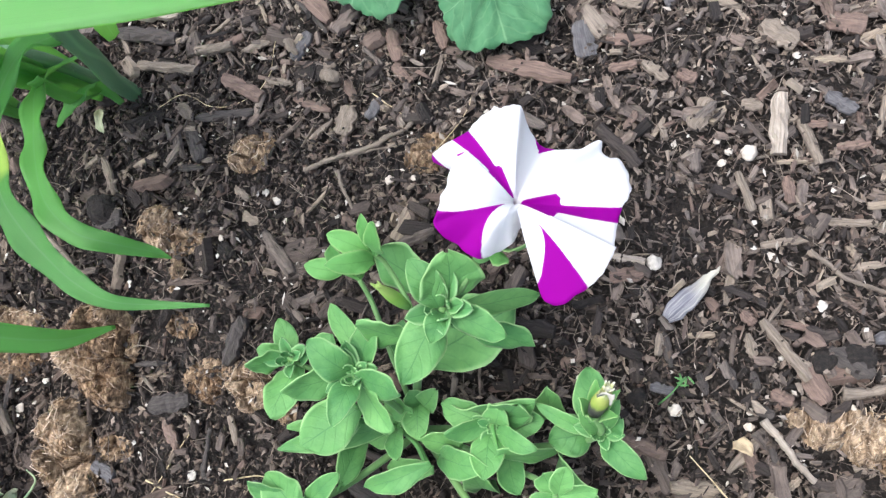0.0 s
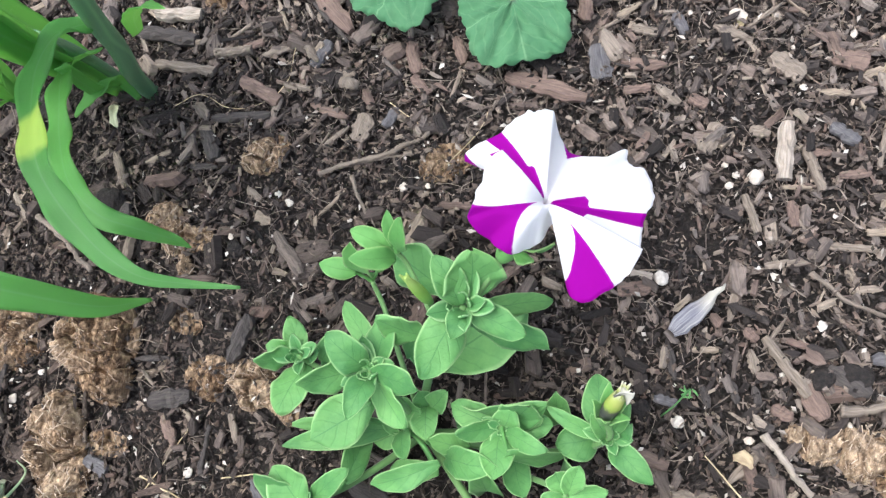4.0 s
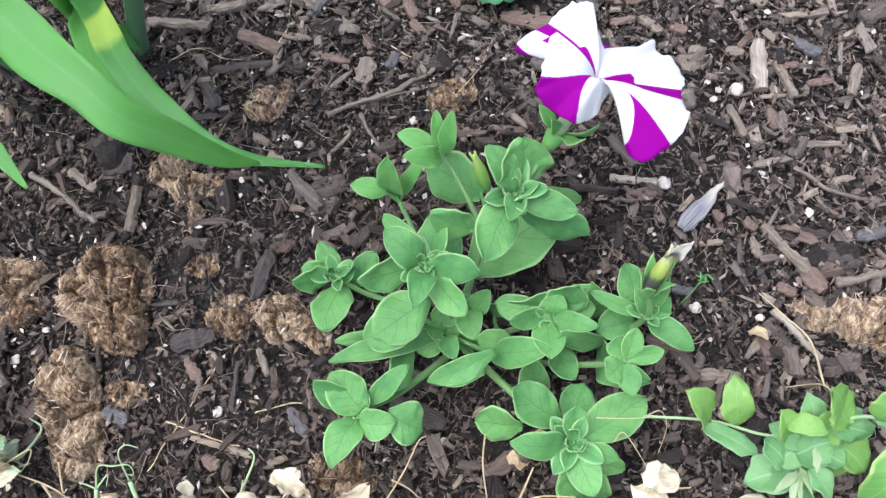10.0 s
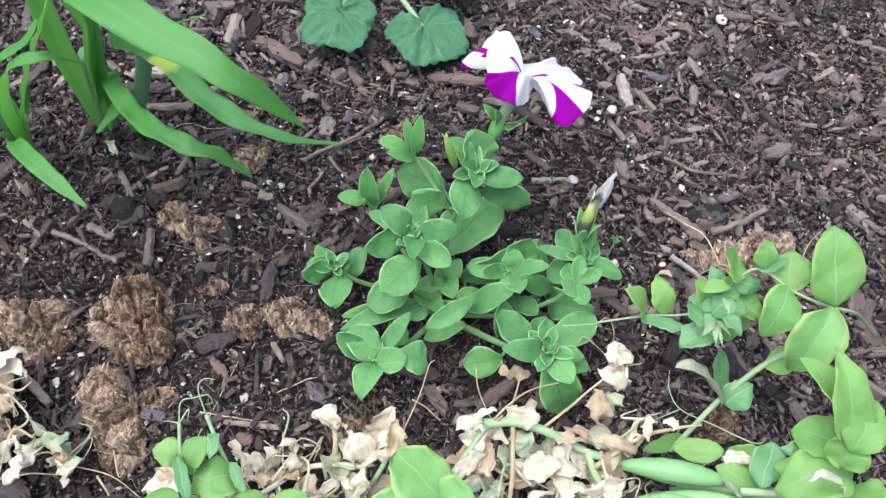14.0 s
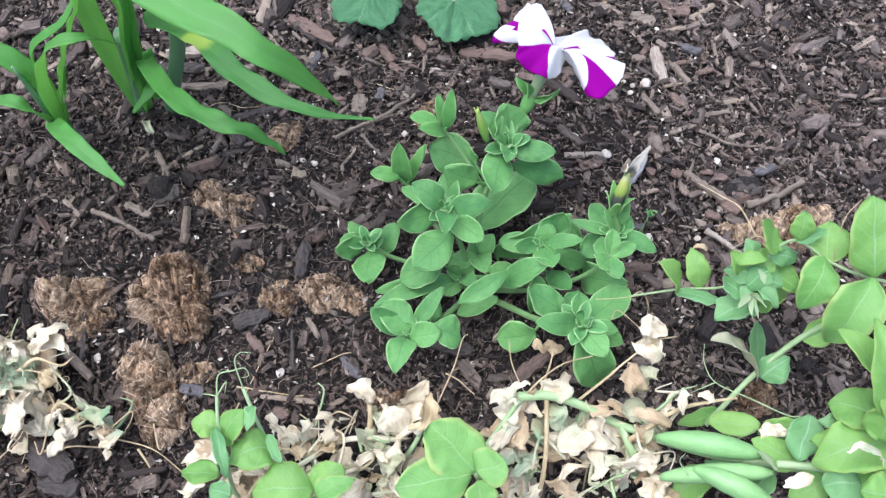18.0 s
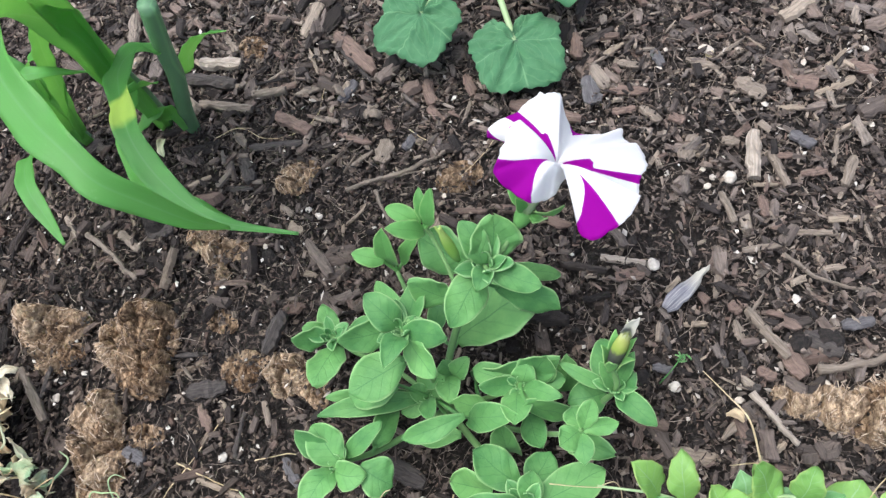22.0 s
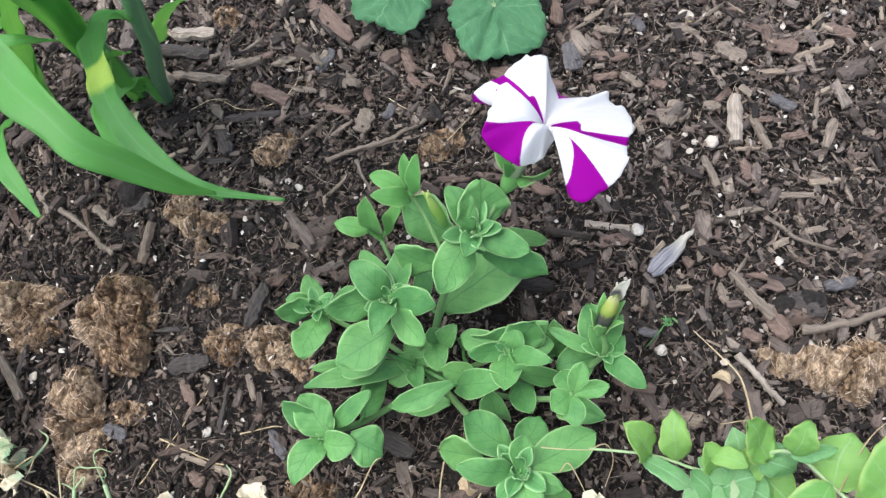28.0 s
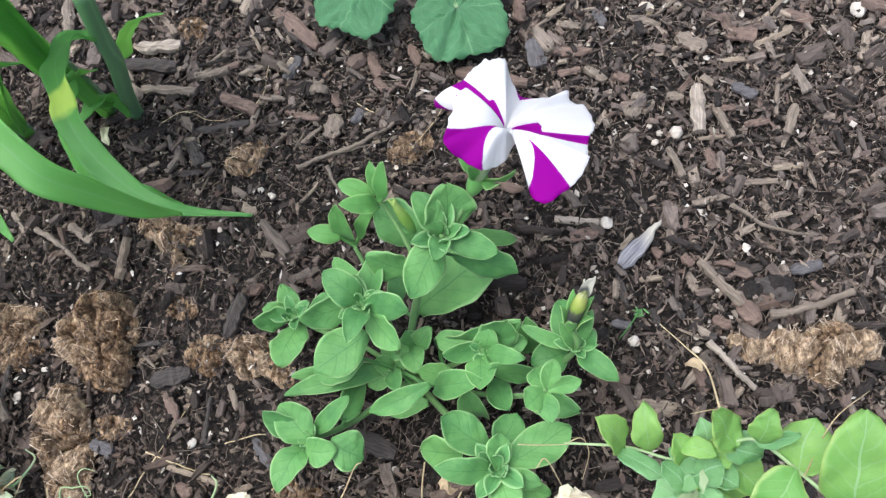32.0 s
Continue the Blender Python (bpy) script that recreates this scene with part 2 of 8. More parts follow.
def bark_mat(name, island):
    m, n, l, p = mat(name)
    if island:
        g = n.new("ShaderNodeNewGeometry")
        rnd = g.outputs["Random Per Island"]
    else:
        rnd = n.new("ShaderNodeObjectInfo").outputs["Random"]
    tint = ramp(n, ((0.0, (0.016, 0.013, 0.012)), (0.24, (0.056, 0.046, 0.042)), (0.45, (0.133, 0.107, 0.092)), (0.58, (0.180, 0.153, 0.137)),
                    (0.74, (0.166, 0.117, 0.096)), (0.88, (0.242, 0.204, 0.175)), (1.0, (0.35, 0.290, 0.225))))
    l.new(rnd, tint.inputs[0])
    c = n.new("ShaderNodeTexCoord")
    shift = n.new("ShaderNodeVectorMath")
    shift.operation = "ADD"
    l.new(c.outputs["UV"], shift.inputs[0])
    l.new(rnd, shift.inputs[1])
    grain = noise_tex(n, l, 1.0, 5, 0.65, shift.outputs[0], (1.5, 14.0, 1.0))
    gr = ramp(n, ((0.32, (0.64, 0.62, 0.61)), (0.5, (1.04, 1.03, 1.02)), (0.7, (1.45, 1.42, 1.39))))
    l.new(grain.outputs[0], gr.inputs[0])
    dust = noise_tex(n, l, 160, 4)
    col = mix(n, l, 1.0, tint.outputs[0], gr.outputs[0], "MULTIPLY")
    dr = ramp(n, ((0.52, (0, 0, 0)), (0.75, (1, 1, 1))))
    l.new(dust.outputs[0], dr.inputs[0])
    col = mix(n, l, math_node(n, l, "MULTIPLY", dr.outputs[0], 0.5), col, (0.035, 0.026, 0.021))
    # darker towards -x in uneven patches, paler towards +x and +y
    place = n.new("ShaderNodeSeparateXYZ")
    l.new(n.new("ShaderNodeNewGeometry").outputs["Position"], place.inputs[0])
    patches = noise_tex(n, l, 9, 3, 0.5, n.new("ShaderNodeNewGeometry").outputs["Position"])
    darken = math_node(n, l, "MULTIPLY_ADD", place.outputs[0], -2.2)
    darken.node.inputs[2].default_value = -0.38
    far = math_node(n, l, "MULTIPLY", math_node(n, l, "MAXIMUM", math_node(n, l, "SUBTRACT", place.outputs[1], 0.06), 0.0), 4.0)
    darken = math_node(n, l, "SUBTRACT", math_node(n, l, "ADD", darken, patches.outputs[0]), far, True)
    col = mix(n, l, math_node(n, l, "MULTIPLY", darken, 0.78), col, mix(n, l, 1.0, col, (0.34, 0.285, 0.25), "MULTIPLY"))
    l.new(col, p.inputs["Base Color"])
    p.inputs["Roughness"].default_value = 0.82
    p.inputs["Specular IOR Level"].default_value = 0.35
    bump(n, l, p, grain.outputs[0], 1.0, 0.0022)
    return m


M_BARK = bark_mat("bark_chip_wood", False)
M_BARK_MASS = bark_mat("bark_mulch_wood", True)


def plain_wood(name, dark, pale, stretch=(2, 18, 1)):
    m, n, l, p = mat(name)
    c = n.new("ShaderNodeTexCoord")
    g = noise_tex(n, l, 1.0, 5, 0.65, c.outputs["UV"], stretch)
    r = ramp(n, ((0.32, dark), (0.68, pale)))
    l.new(g.outputs[0], r.inputs[0])
    d = noise_tex(n, l, 200, 4)
    col = mix(n, l, math_node(n, l, "MULTIPLY", d.outputs[0], 0.4), r.outputs[0], dark)
    l.new(col, p.inputs["Base Color"])
    p.inputs["Roughness"].default_value = 0.85
    bump(n, l, p, g.outputs[0], 0.7, 0.0015)
    return m


M_TWIG = plain_wood("grey_twig_bark", (0.115, 0.090, 0.070), (0.33, 0.272, 0.215))
M_REDBARK = plain_wood("red_brown_bark", (0.105, 0.070, 0.056), (0.25, 0.175, 0.140))
M_GREYBARK = plain_wood("blue_grey_bark", (0.060, 0.056, 0.058), (0.17, 0.160, 0.165))
M_PALEWOOD = plain_wood("pale_split_wood", (0.24, 0.195, 0.155), (0.54, 0.47, 0.395))
M_TANWOOD = plain_wood("tan_weathered_wood", (0.17, 0.132, 0.098), (0.41, 0.335, 0.250))
M_DARKBARK = plain_wood("dark_bark", (0.030, 0.025, 0.023), (0.10, 0.084, 0.075))


def soil_mat():
    m, n, l, p = mat("dark_garden_soil")
    a = noise_tex(n, l, 35, 6)
    b = noise_tex(n, l, 420, 6, 0.7)
    r = ramp(n, ((0.34, (0.008, 0.0065, 0.0058)), (0.55, (0.036, 0.027, 0.022)), (0.8, (0.12, 0.090, 0.072))))
    l.new(b.outputs[0], r.inputs[0])
    col = mix(n, l, math_node(n, l, "MULTIPLY", a.outputs[0], 0.6), r.outputs[0], (0.013, 0.010, 0.009))
    l.new(col, p.inputs["Base Color"])
    p.inputs["Roughness"].default_value = 0.9
    bump(n, l, p, b.outputs[0], 1.0, 0.004)
    return m


M_SOIL = soil_mat()


def crumb_mat():
    m, n, l, p = mat("soil_crumbs")
    g = n.new("ShaderNodeNewGeometry")
    r = ramp(n, ((0.0, (0.008, 0.006, 0.005)), (0.5, (0.048, 0.035, 0.027)), (0.82, (0.125, 0.093, 0.072)), (0.95, (0.24, 0.19, 0.15)), (1.0, (0.60, 0.56, 0.50))))
    l.new(g.outputs["Random Per Island"], r.inputs[0])
    l.new(r.outputs[0], p.inputs["Base Color"])
    p.inputs["Roughness"].default_value = 0.9
    f = noise_tex(n, l, 900, 3)
    bump(n, l, p, f.outputs[0], 0.6, 0.001)
    return m


M_CRUMB = crumb_mat()


def clump_mat(name, dry):
    """Torn straw and manure: each chunk moist brown or bleached to a greyish tan crust."""
    m, n, l, p = mat(name)
    uv = n.new("ShaderNodeSeparateXYZ")
    l.new(n.new("ShaderNodeTexCoord").outputs["UV"], uv.inputs[0])
    a = noise_tex(n, l, 70, 4, 0.6)
    f = noise_tex(n, l, 380, 6, 0.74, None, (1.0, 0.34, 0.7))
    crust = ramp(n, ((0.36, (0.105, 0.072, 0.046)), (0.50, (0.335, 0.243, 0.162)), (0.63, (0.70, 0.545, 0.375))))
    l.new(f.outputs[0], crust.inputs[0])
    core = ramp(n, ((0.37, (0.024, 0.014, 0.009)), (0.50, (0.150, 0.095, 0.056)), (0.65, (0.44, 0.305, 0.185))))
    l.new(f.outputs[0], core.inputs[0])
    share = math_node(n, l, "ADD", math_node(n, l, "MULTIPLY", uv.outputs[0], 0.9), math_node(n, l, "MULTIPLY", math_node(n, l, "SUBTRACT", a.outputs[0], 0.5), 2.2))
    col = mix(n, l, math_node(n, l, "ADD", share, dry, True), core.outputs[0], crust.outputs[0])
    l.new(col, p.inputs["Base Color"])
    p.inputs["Roughness"].default_value = 0.95
    p.inputs["Specular IOR Level"].default_value = 0.2
    bump(n, l, p, f.outputs[0], 0.8, 0.0016)
    return m


M_CLUMP = clump_mat("fibrous_manure", -0.26)
M_CLUMP_DRY = clump_mat("dry_fibrous_manure", 0.14)


def fibre_mat(name, dark, mid, pale):
    m, n, l, p = mat(name)
    g = n.new("ShaderNodeNewGeometry")
    r = ramp(n, ((0.0, dark), (0.5, mid), (1.0, pale)))
    l.new(g.outputs["Random Per Island"], r.inputs[0])
    l.new(r.outputs[0], p.inputs["Base Color"])
    p.inputs["Roughness"].default_value = 0.85
    thin(n, l, p, r.outputs[0], 0.15)
    return m


M_FIBRE = fibre_mat("brown_manure_straw", (0.06, 0.040, 0.027), (0.22, 0.155, 0.11), (0.52, 0.40, 0.29))
M_ROOTLET = fibre_mat("grey_brown_rootlet", (0.05, 0.038, 0.030), (0.16, 0.125, 0.10), (0.36, 0.30, 0.24))
M_FIBRE_PALE = fibre_mat("tan_manure_straw", (0.14, 0.10, 0.070), (0.38, 0.29, 0.21), (0.70, 0.58, 0.45))


def stone_mat():
    m, n, l, p = mat("white_stone")
    info = n.new("ShaderNodeObjectInfo")
    a = noise_tex(n, l, 300, 4)
    r = ramp(n, ((0.3, (0.34, 0.31, 0.27)), (0.65, (0.64, 0.60, 0.54))))
    l.new(a.outputs[0], r.inputs[0])
    col = mix(n, l, math_node(n, l, "MULTIPLY", info.outputs["Random"], 0.5), r.outputs[0], (0.50, 0.40, 0.30))
    l.new(col, p.inputs["Base Color"])
    p.inputs["Roughness"].default_value = 0.75
    bump(n, l, p, a.outputs[0], 0.5, 0.001)
    return m


M_STONE = stone_mat()


def petal_mat():
    m, n, l, p = mat("petunia_petal_white_and_magenta")
    c = n.new("ShaderNodeTexCoord")
    s = n.new("ShaderNodeSeparateXYZ")
    l.new(c.outputs["UV"], s.inputs[0])
    w = noise_tex(n, l, 260, 3)
    band = math_node(n, l, "ADD", s.outputs[0], math_node(n, l, "MULTIPLY", math_node(n, l, "SUBTRACT", w.outputs[0], 0.5), 0.06))
    r = ramp(n, ((0.485, (0.37, 0.0008, 0.355)), (0.51, (0.93, 0.92, 0.93))))
    l.new(band, r.inputs[0])
    # shade inside the throat, painted as a darker mauve petal colour
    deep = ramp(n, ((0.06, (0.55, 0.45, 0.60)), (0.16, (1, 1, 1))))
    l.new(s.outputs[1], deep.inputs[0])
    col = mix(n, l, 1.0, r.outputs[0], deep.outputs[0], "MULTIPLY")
    l.new(col, p.inputs["Base Color"])
    p.inputs["Roughness"].default_value = 0.7
    p.inputs["Specular IOR Level"].default_value = 0.12
    crease = noise_tex(n, l, 1.0, 3, 0.5, c.outputs["UV"], (60.0, 2.0, 1.0))
    bump(n, l, p, crease.outputs[0], 0.15, 0.0008)
    thin(n, l, p, col, 0.46)
    return m


M_PETAL = petal_mat()


def faded_mat():
    m, n, l, p = mat("withered_petal")
    c = n.new("ShaderNodeTexCoord")
    g = noise_tex(n, l, 1.0, 4, 0.6, c.outputs["UV"], (1.0, 9.0, 1.0))
    r = ramp(n, ((0.34, (0.09, 0.088, 0.12)), (0.52, (0.24, 0.235, 0.26)), (0.72, (0.52, 0.50, 0.46))))
    l.new(g.outputs[0], r.inputs[0])
    s = n.new("ShaderNodeSeparateXYZ")
    l.new(c.outputs["UV"], s.inputs[0])
    tip = ramp(n, ((0.40, (0, 0, 0)), (0.75, (1, 1, 1))))
    l.new(s.outputs[0], tip.inputs[0])
    col = mix(n, l, math_node(n, l, "MULTIPLY", tip.outputs[0], 0.7), r.outputs[0], (0.62, 0.58, 0.46))
    l.new(col, p.inputs["Base Color"])
    p.inputs["Roughness"].default_value = 0.8
    bump(n, l, p, g.outputs[0], 0.5, 0.001)
    return m


M_FADED = faded_mat()


def bud_mat(name, stops):
    m, n, l, p = mat(name)
    c = n.new("ShaderNodeTexCoord")
    s = n.new("ShaderNodeSeparateXYZ")
    l.new(c.outputs["UV"], s.inputs[0])
    w = noise_tex(n, l, 150, 3)
    v = math_node(n, l, "ADD", s.outputs[0], math_node(n, l, "MULTIPLY", math_node(n, l, "SUBTRACT", w.outputs[0], 0.5), 0.4))
    r = ramp(n, stops)
    l.new(v, r.inputs[0])
    l.new(r.outputs[0], p.inputs["Base Color"])
    p.inputs["Roughness"].default_value = 0.65
    thin(n, l, p, r.outputs[0], 0.25)
    return m


M_BUD = bud_mat("withered_bud", ((0.0, (0.16, 0.32, 0.10)), (0.12, (0.13, 0.17, 0.10)), (0.25, (0.065, 0.065, 0.07)), (0.42, (0.10, 0.11, 0.075)), (0.54, (0.34, 0.46, 0.08)), (0.80, (0.52, 0.58, 0.16)), (1.0, (0.80, 0.78, 0.66))))
M_SHRIVEL = bud_mat("shrivelled_petal_cream", ((0.0, (0.40, 0.44, 0.20)), (0.35, (0.20, 0.19, 0.20)), (0.55, (0.74, 0.70, 0.60)), (1.0, (0.82, 0.78, 0.70))))
M_BUD_GREEN = bud_mat("yellow_green_bud", ((0.0, (0.14, 0.32, 0.08)), (0.5, (0.26, 0.48, 0.08)), (0.95, (0.44, 0.60, 0.16))))


# ---- building helpers ----
class Shape:
    """Vertices, faces and a UV for each vertex, gathered piece by piece."""

    def __init__(self):
        self.v, self.f, self.uv = [], [], []

    def sheet(self, grid, uvs, thick=None):
        """A grid of points (rows of equal length), closed to a thin body when thick gives the offset of each point."""
        rows, cols, at = len(grid), len(grid[0]), len(self.v)
        layers = [grid] if thick is None else [grid, [[p - o for p, o in zip(ra, rb)] for ra, rb in zip(grid, thick)]]
        for layer in layers:
            for ra, rb in zip(layer, uvs):
                self.v += [tuple(p) for p in ra]
                self.uv += list(rb)
        for i in range(rows - 1):
            for j in range(cols - 1):
                a = at + i * cols + j
                self.f.append((a, a + 1, a + cols + 1, a + cols))
                if thick is not None:
                    b = a + rows * cols
                    self.f.append((b, b + cols, b + cols + 1, b + 1))
        if thick is not None:
            ring = [j for j in range(cols)] + [i * cols + cols - 1 for i in range(1, rows)] + [(rows - 1) * cols + j for j in range(cols - 2, -1, -1)] + [i * cols for i in range(rows - 2, 0, -1)]
            n = rows * cols
            for a, b in zip(ring, ring[1:] + ring[:1]):
                self.f.append((at + b, at + a, at + a + n, at + b + n))

    def tube(self, pts, radii, sides=7, cap=True):
        at, n = len(self.v), len(pts)
        ref = Vector((0.31, 0.2, 0.93))
        for i, (p, r) in enumerate(zip(pts, radii)):
            tan = (pts[min(i + 1, n - 1)] - pts[max(i - 1, 0)]).normalized()
            x = tan.cross(ref)
            x = x.normalized() if x.length > 1e-4 else Vector((1, 0, 0))
            y = tan.cross(x)
            for k in range(sides):
                a = 2 * math.pi * k / sides
                self.v.append(tuple(p + r * (math.cos(a) * x + math.sin(a) * y)))
                self.uv.append((i / max(1, n - 1), k / sides))
        for i in range(n - 1):
            for k in range(sides):
                a, b = at + i * sides + k, at + i * sides + (k + 1) % sides
                self.f.append((a, a + sides, b + sides, b))
        if cap:
            self.f.append(tuple(at + k for k in range(sides)))
            self.f.append(tuple(at + (n - 1) * sides + k for k in range(sides - 1, -1, -1)))

    def mesh(self, name, smooth=True):
        me = bpy.data.meshes.new(name)
        me.from_pydata(self.v, [], self.f)
        lay = me.uv_layers.new(name="UVMap")
        idx = np.empty(len(me.loops), dtype=np.int32)
        me.loops.foreach_get("vertex_index", idx)
        lay.data.foreach_set("uv", np.array(self.uv, dtype=np.float32)[idx].ravel())
        if smooth:
            me.polygons.foreach_set("use_smooth", [True] * len(me.polygons))
        me.update()
        return me


def part(name, shape, material, parent, label="", smooth=True):
    """One mesh object under a thing or under a part."""
    ob = new(name, shape.mesh(name, smooth))
    ob.data.materials.append(material)
    ob.parent = parent
    if label:
        tagged(ob, label)
    return ob


def thing(name, at, label, category, group=""):
    ob = new(name)
    ob.location = at
    ob.empty_display_size = 0.01
    bpy.context.view_layer.update()
    return tagged(ob, label, category, group)


def solid(name, shape, material, label, category, group="", smooth=True, kind=""):
    ob = new(name, shape.mesh(name, smooth))
    ob.data.materials.append(material)
    return tagged(ob, label, category, group, kind)


def settle(parent):
    """Keeps parts that were built in world places where they are."""
    inv = Matrix.Translation(parent.location).inverted()
    for o in parent.children:
        o.matrix_parent_inverse = inv


def spline(pts, steps=6):
    """A smooth line through the points."""
    pts = [Vector(p) for p in pts]
    if len(pts) < 3:
        return [pts[0].lerp(pts[-1], i / steps) for i in range(steps + 1)]
    ext = [2 * pts[0] - pts[1]] + pts + [2 * pts[-1] - pts[-2]]
    out = []
    for i in range(1, len(ext) - 2):
        a, b, c, d = ext[i - 1 : i + 3]
        for k in range(steps):
            t = k / steps
            out.append(0.5 * (2 * b + (c - a) * t + (2 * a - 5 * b + 4 * c - d) * t * t + (3 * b - a - 3 * c + d) * t**3))
    return out + [pts[-1]]


def spread(values, n):
    """Values given at even steps, read at n even steps."""
    return list(np.interp(np.linspace(0, 1, n), np.linspace(0, 1, len(values)), values))


PROFILES = {
    "petunia": (0.30, 0.54, 0.77, 0.93, 1.0, 0.99, 0.94, 0.85, 0.71, 0.49, 0.09),
    "round": (0.26, 0.46, 0.68, 0.86, 0.96, 1.0, 0.98, 0.91, 0.76, 0.51, 0.05),
    "slim": (0.25, 0.5, 0.72, 0.9, 1.0, 1.0, 0.92, 0.8, 0.62, 0.36, 0.03),
    "pea": (0.10, 0.58, 0.84, 0.97, 1.0, 0.98, 0.93, 0.84, 0.70, 0.48, 0.05),
    "stipule": (0.40, 0.80, 0.97, 1.0, 0.95, 0.86, 0.74, 0.60, 0.44, 0.26, 0.03),
}


def blade(shape, base, tip, width, arch=0.10, cup=0.14, profile="petunia", up=(0, 0, 1), rough=0.0, rows=14, cols=8, thick=0.0005, roll=0.0, curl=0.0, seed=0.0):
    """A leaf blade from base to tip."""
    base, tip, up = Vector(base), Vector(tip), Vector(up)
    d = tip - base
    size = d.length
    d.normalize()
    side = d.cross(up)
    side = side.normalized() if side.length > 0.05 else d.cross(Vector((0.6, -0.8, 0))).normalized()
    if roll:
        side = Matrix.Rotation(radians(roll), 3, d) @ side
    nrm = side.cross(d)
    prof = spread(PROFILES[profile], rows + 1)
    grid, uvs, off = [], [], []
    for i in range(rows + 1):
        s = i / rows
        mid = base + d * (size * s) + nrm * (size * (arch * 4 * s * (1 - s) - curl * s**3))
        lean = 0.12 * math.sin(seed * 5.1)
        halves = [max(width / 2 * float(np.interp(s ** (1 + k), np.linspace(0, 1, rows + 1), prof)), 0.0003) for k in (lean, -lean)]
        ra, rb, rc = [], [], []
        for j in range(cols + 1):
            v = 2 * j / cols - 1
            w = halves[0 if v < 0 else 1]
            h = cup * w * (abs(v) ** 1.2) * (1 - 0.3 * s) + width * (0.062 * math.sin(7 * s + 2.6 * v + seed) + 0.026 * math.sin(19 * s - 4 * v + 2 * seed)) * abs(v) ** 1.5
            p = mid + side * (w * v) + nrm * h
            if rough:
                q = p * 110 + Vector((seed, 0, seed * 2))
                p = p + rough * Vector((noise.noise(q), noise.noise(q + Vector((7, 3, 1))), 1.6 * noise.noise(q * 0.7 + Vector((1, 9, 4)))))
                if rough > 0.001:
                    q = q * 3.1
                    p = p + 0.45 * rough * (0.4 + abs(v)) * Vector((noise.noise(q), noise.noise(q + Vector((7, 3, 1))), noise.noise(q + Vector((1, 9, 4)))))
            ra.append(p)
            rb.append((s, j / cols))
            rc.append(nrm * thick)
        grid.append(ra)
        uvs.append(rb)
        off.append(rc)
    shape.sheet(grid, uvs, off)


def cord(shape, pts, r0, r1, sides=6, steps=5):
    line = spline(pts, steps)
    shape.tube(line, [r0 + (r1 - r0) * i / (len(line) - 1) for i in range(len(line))], sides)


def coil(start, way, turns, radius, pitch):
    """Points of a curling tendril end."""
    start, way = Vector(start), Vector(way).normalized()
    x = way.cross(Vector((0.2, 0.5, 0.8))).normalized()
    y = way.cross(x)
    n = int(turns * 9)
    return [start + way * (pitch * i / 9) + radius * (1 - 0.6 * i / n) * ((math.cos(2 * math.pi * i / 9) - 1) * x + math.sin(2 * math.pi * i / 9) * y) for i in range(n + 1)]


# ---- ground ----
def lie(x, y):
    """The height of the soil."""
    near = math.exp(-((x + 0.15) ** 2 + (y - 0.05) ** 2) / 0.9)
    return near * (0.006 * noise.noise((x * 9, y * 9, 0.3)) + 0.003 * noise.noise((x * 31, y * 31, 1.7)))


def ground():
    xs = sorted(set([round(-0.75 + i * 0.0075, 4) for i in range(180)] + [-60, -20, -8, -3, -1.5, -1.0, 0.8, 1.2, 2, 4, 8, 20, 60]))
    ys = sorted(set([round(-0.45 + i * 0.0075, 4) for i in range(150)] + [-60, -20, -8, -3, -1.5, -0.8, 0.9, 1.4, 3, 8, 20, 60]))
    s = Shape()
    s.sheet([[Vector((x, y, lie(x, y) - 0.003)) for y in ys] for x in xs], [[(x, y) for y in ys] for x in xs])
    return solid("ground", s, M_SOIL, "dark garden soil covered with bark mulch", "ground", kind="structure")


GROUND = ground()
for poly in GROUND.data.polygons:
    if poly.normal.z < 0:
        GROUND.data.flip_normals()
    break


# ---- petunia ----
PETUNIA = thing("petunia_plant", (-0.1176, -0.0168, 0.0), "green petunia with one white and magenta flower, in bark mulch", "plant")
rng = random.Random(4)


CROWN = (-0.1160, -0.0195, 0.004)
STEMS = {}


def petunia_shoot(pts, r0, r1):
    s = Shape()
    cord(s, pts, r0 * 0.82, r1 * 0.82, 8, 7)
    ob = part("shoot", s, M_STEM, PETUNIA)
    STEMS[ob.name] = spline(pts, 10)
    return ob


def petunia_leaf(shoot, base, tip, width, up=(0, 0, 1), arch=0.08, profile="petunia", material=M_PETUNIA):
    """A blade facing up, joined to the nearest place on its shoot by a short tapered stalk."""
    s = Shape()
    b, t = Vector(base), Vector(tip)
    near = min(STEMS[shoot.name], key=lambda p: (p - b).length)
    if (near - b).length > 0.002:
        mid = near.lerp(b, 0.5) - Vector((0, 0, 0.12 * (near - b).length))
        cord(s, [near, mid, b + (t - b) * 0.06], 0.0011, 0.0008, 6, 4)
    blade(s, b, t + (t - b) * 0.07, width * 1.08, arch + rng.uniform(0.0, 0.05), rng.uniform(-0.14, 0.30), profile, up=up, rough=0.0007, rows=18, cols=12, thick=0.0004, seed=rng.uniform(0, 9), roll=rng.uniform(-4, 4))
    part("leaf", s, material, shoot)


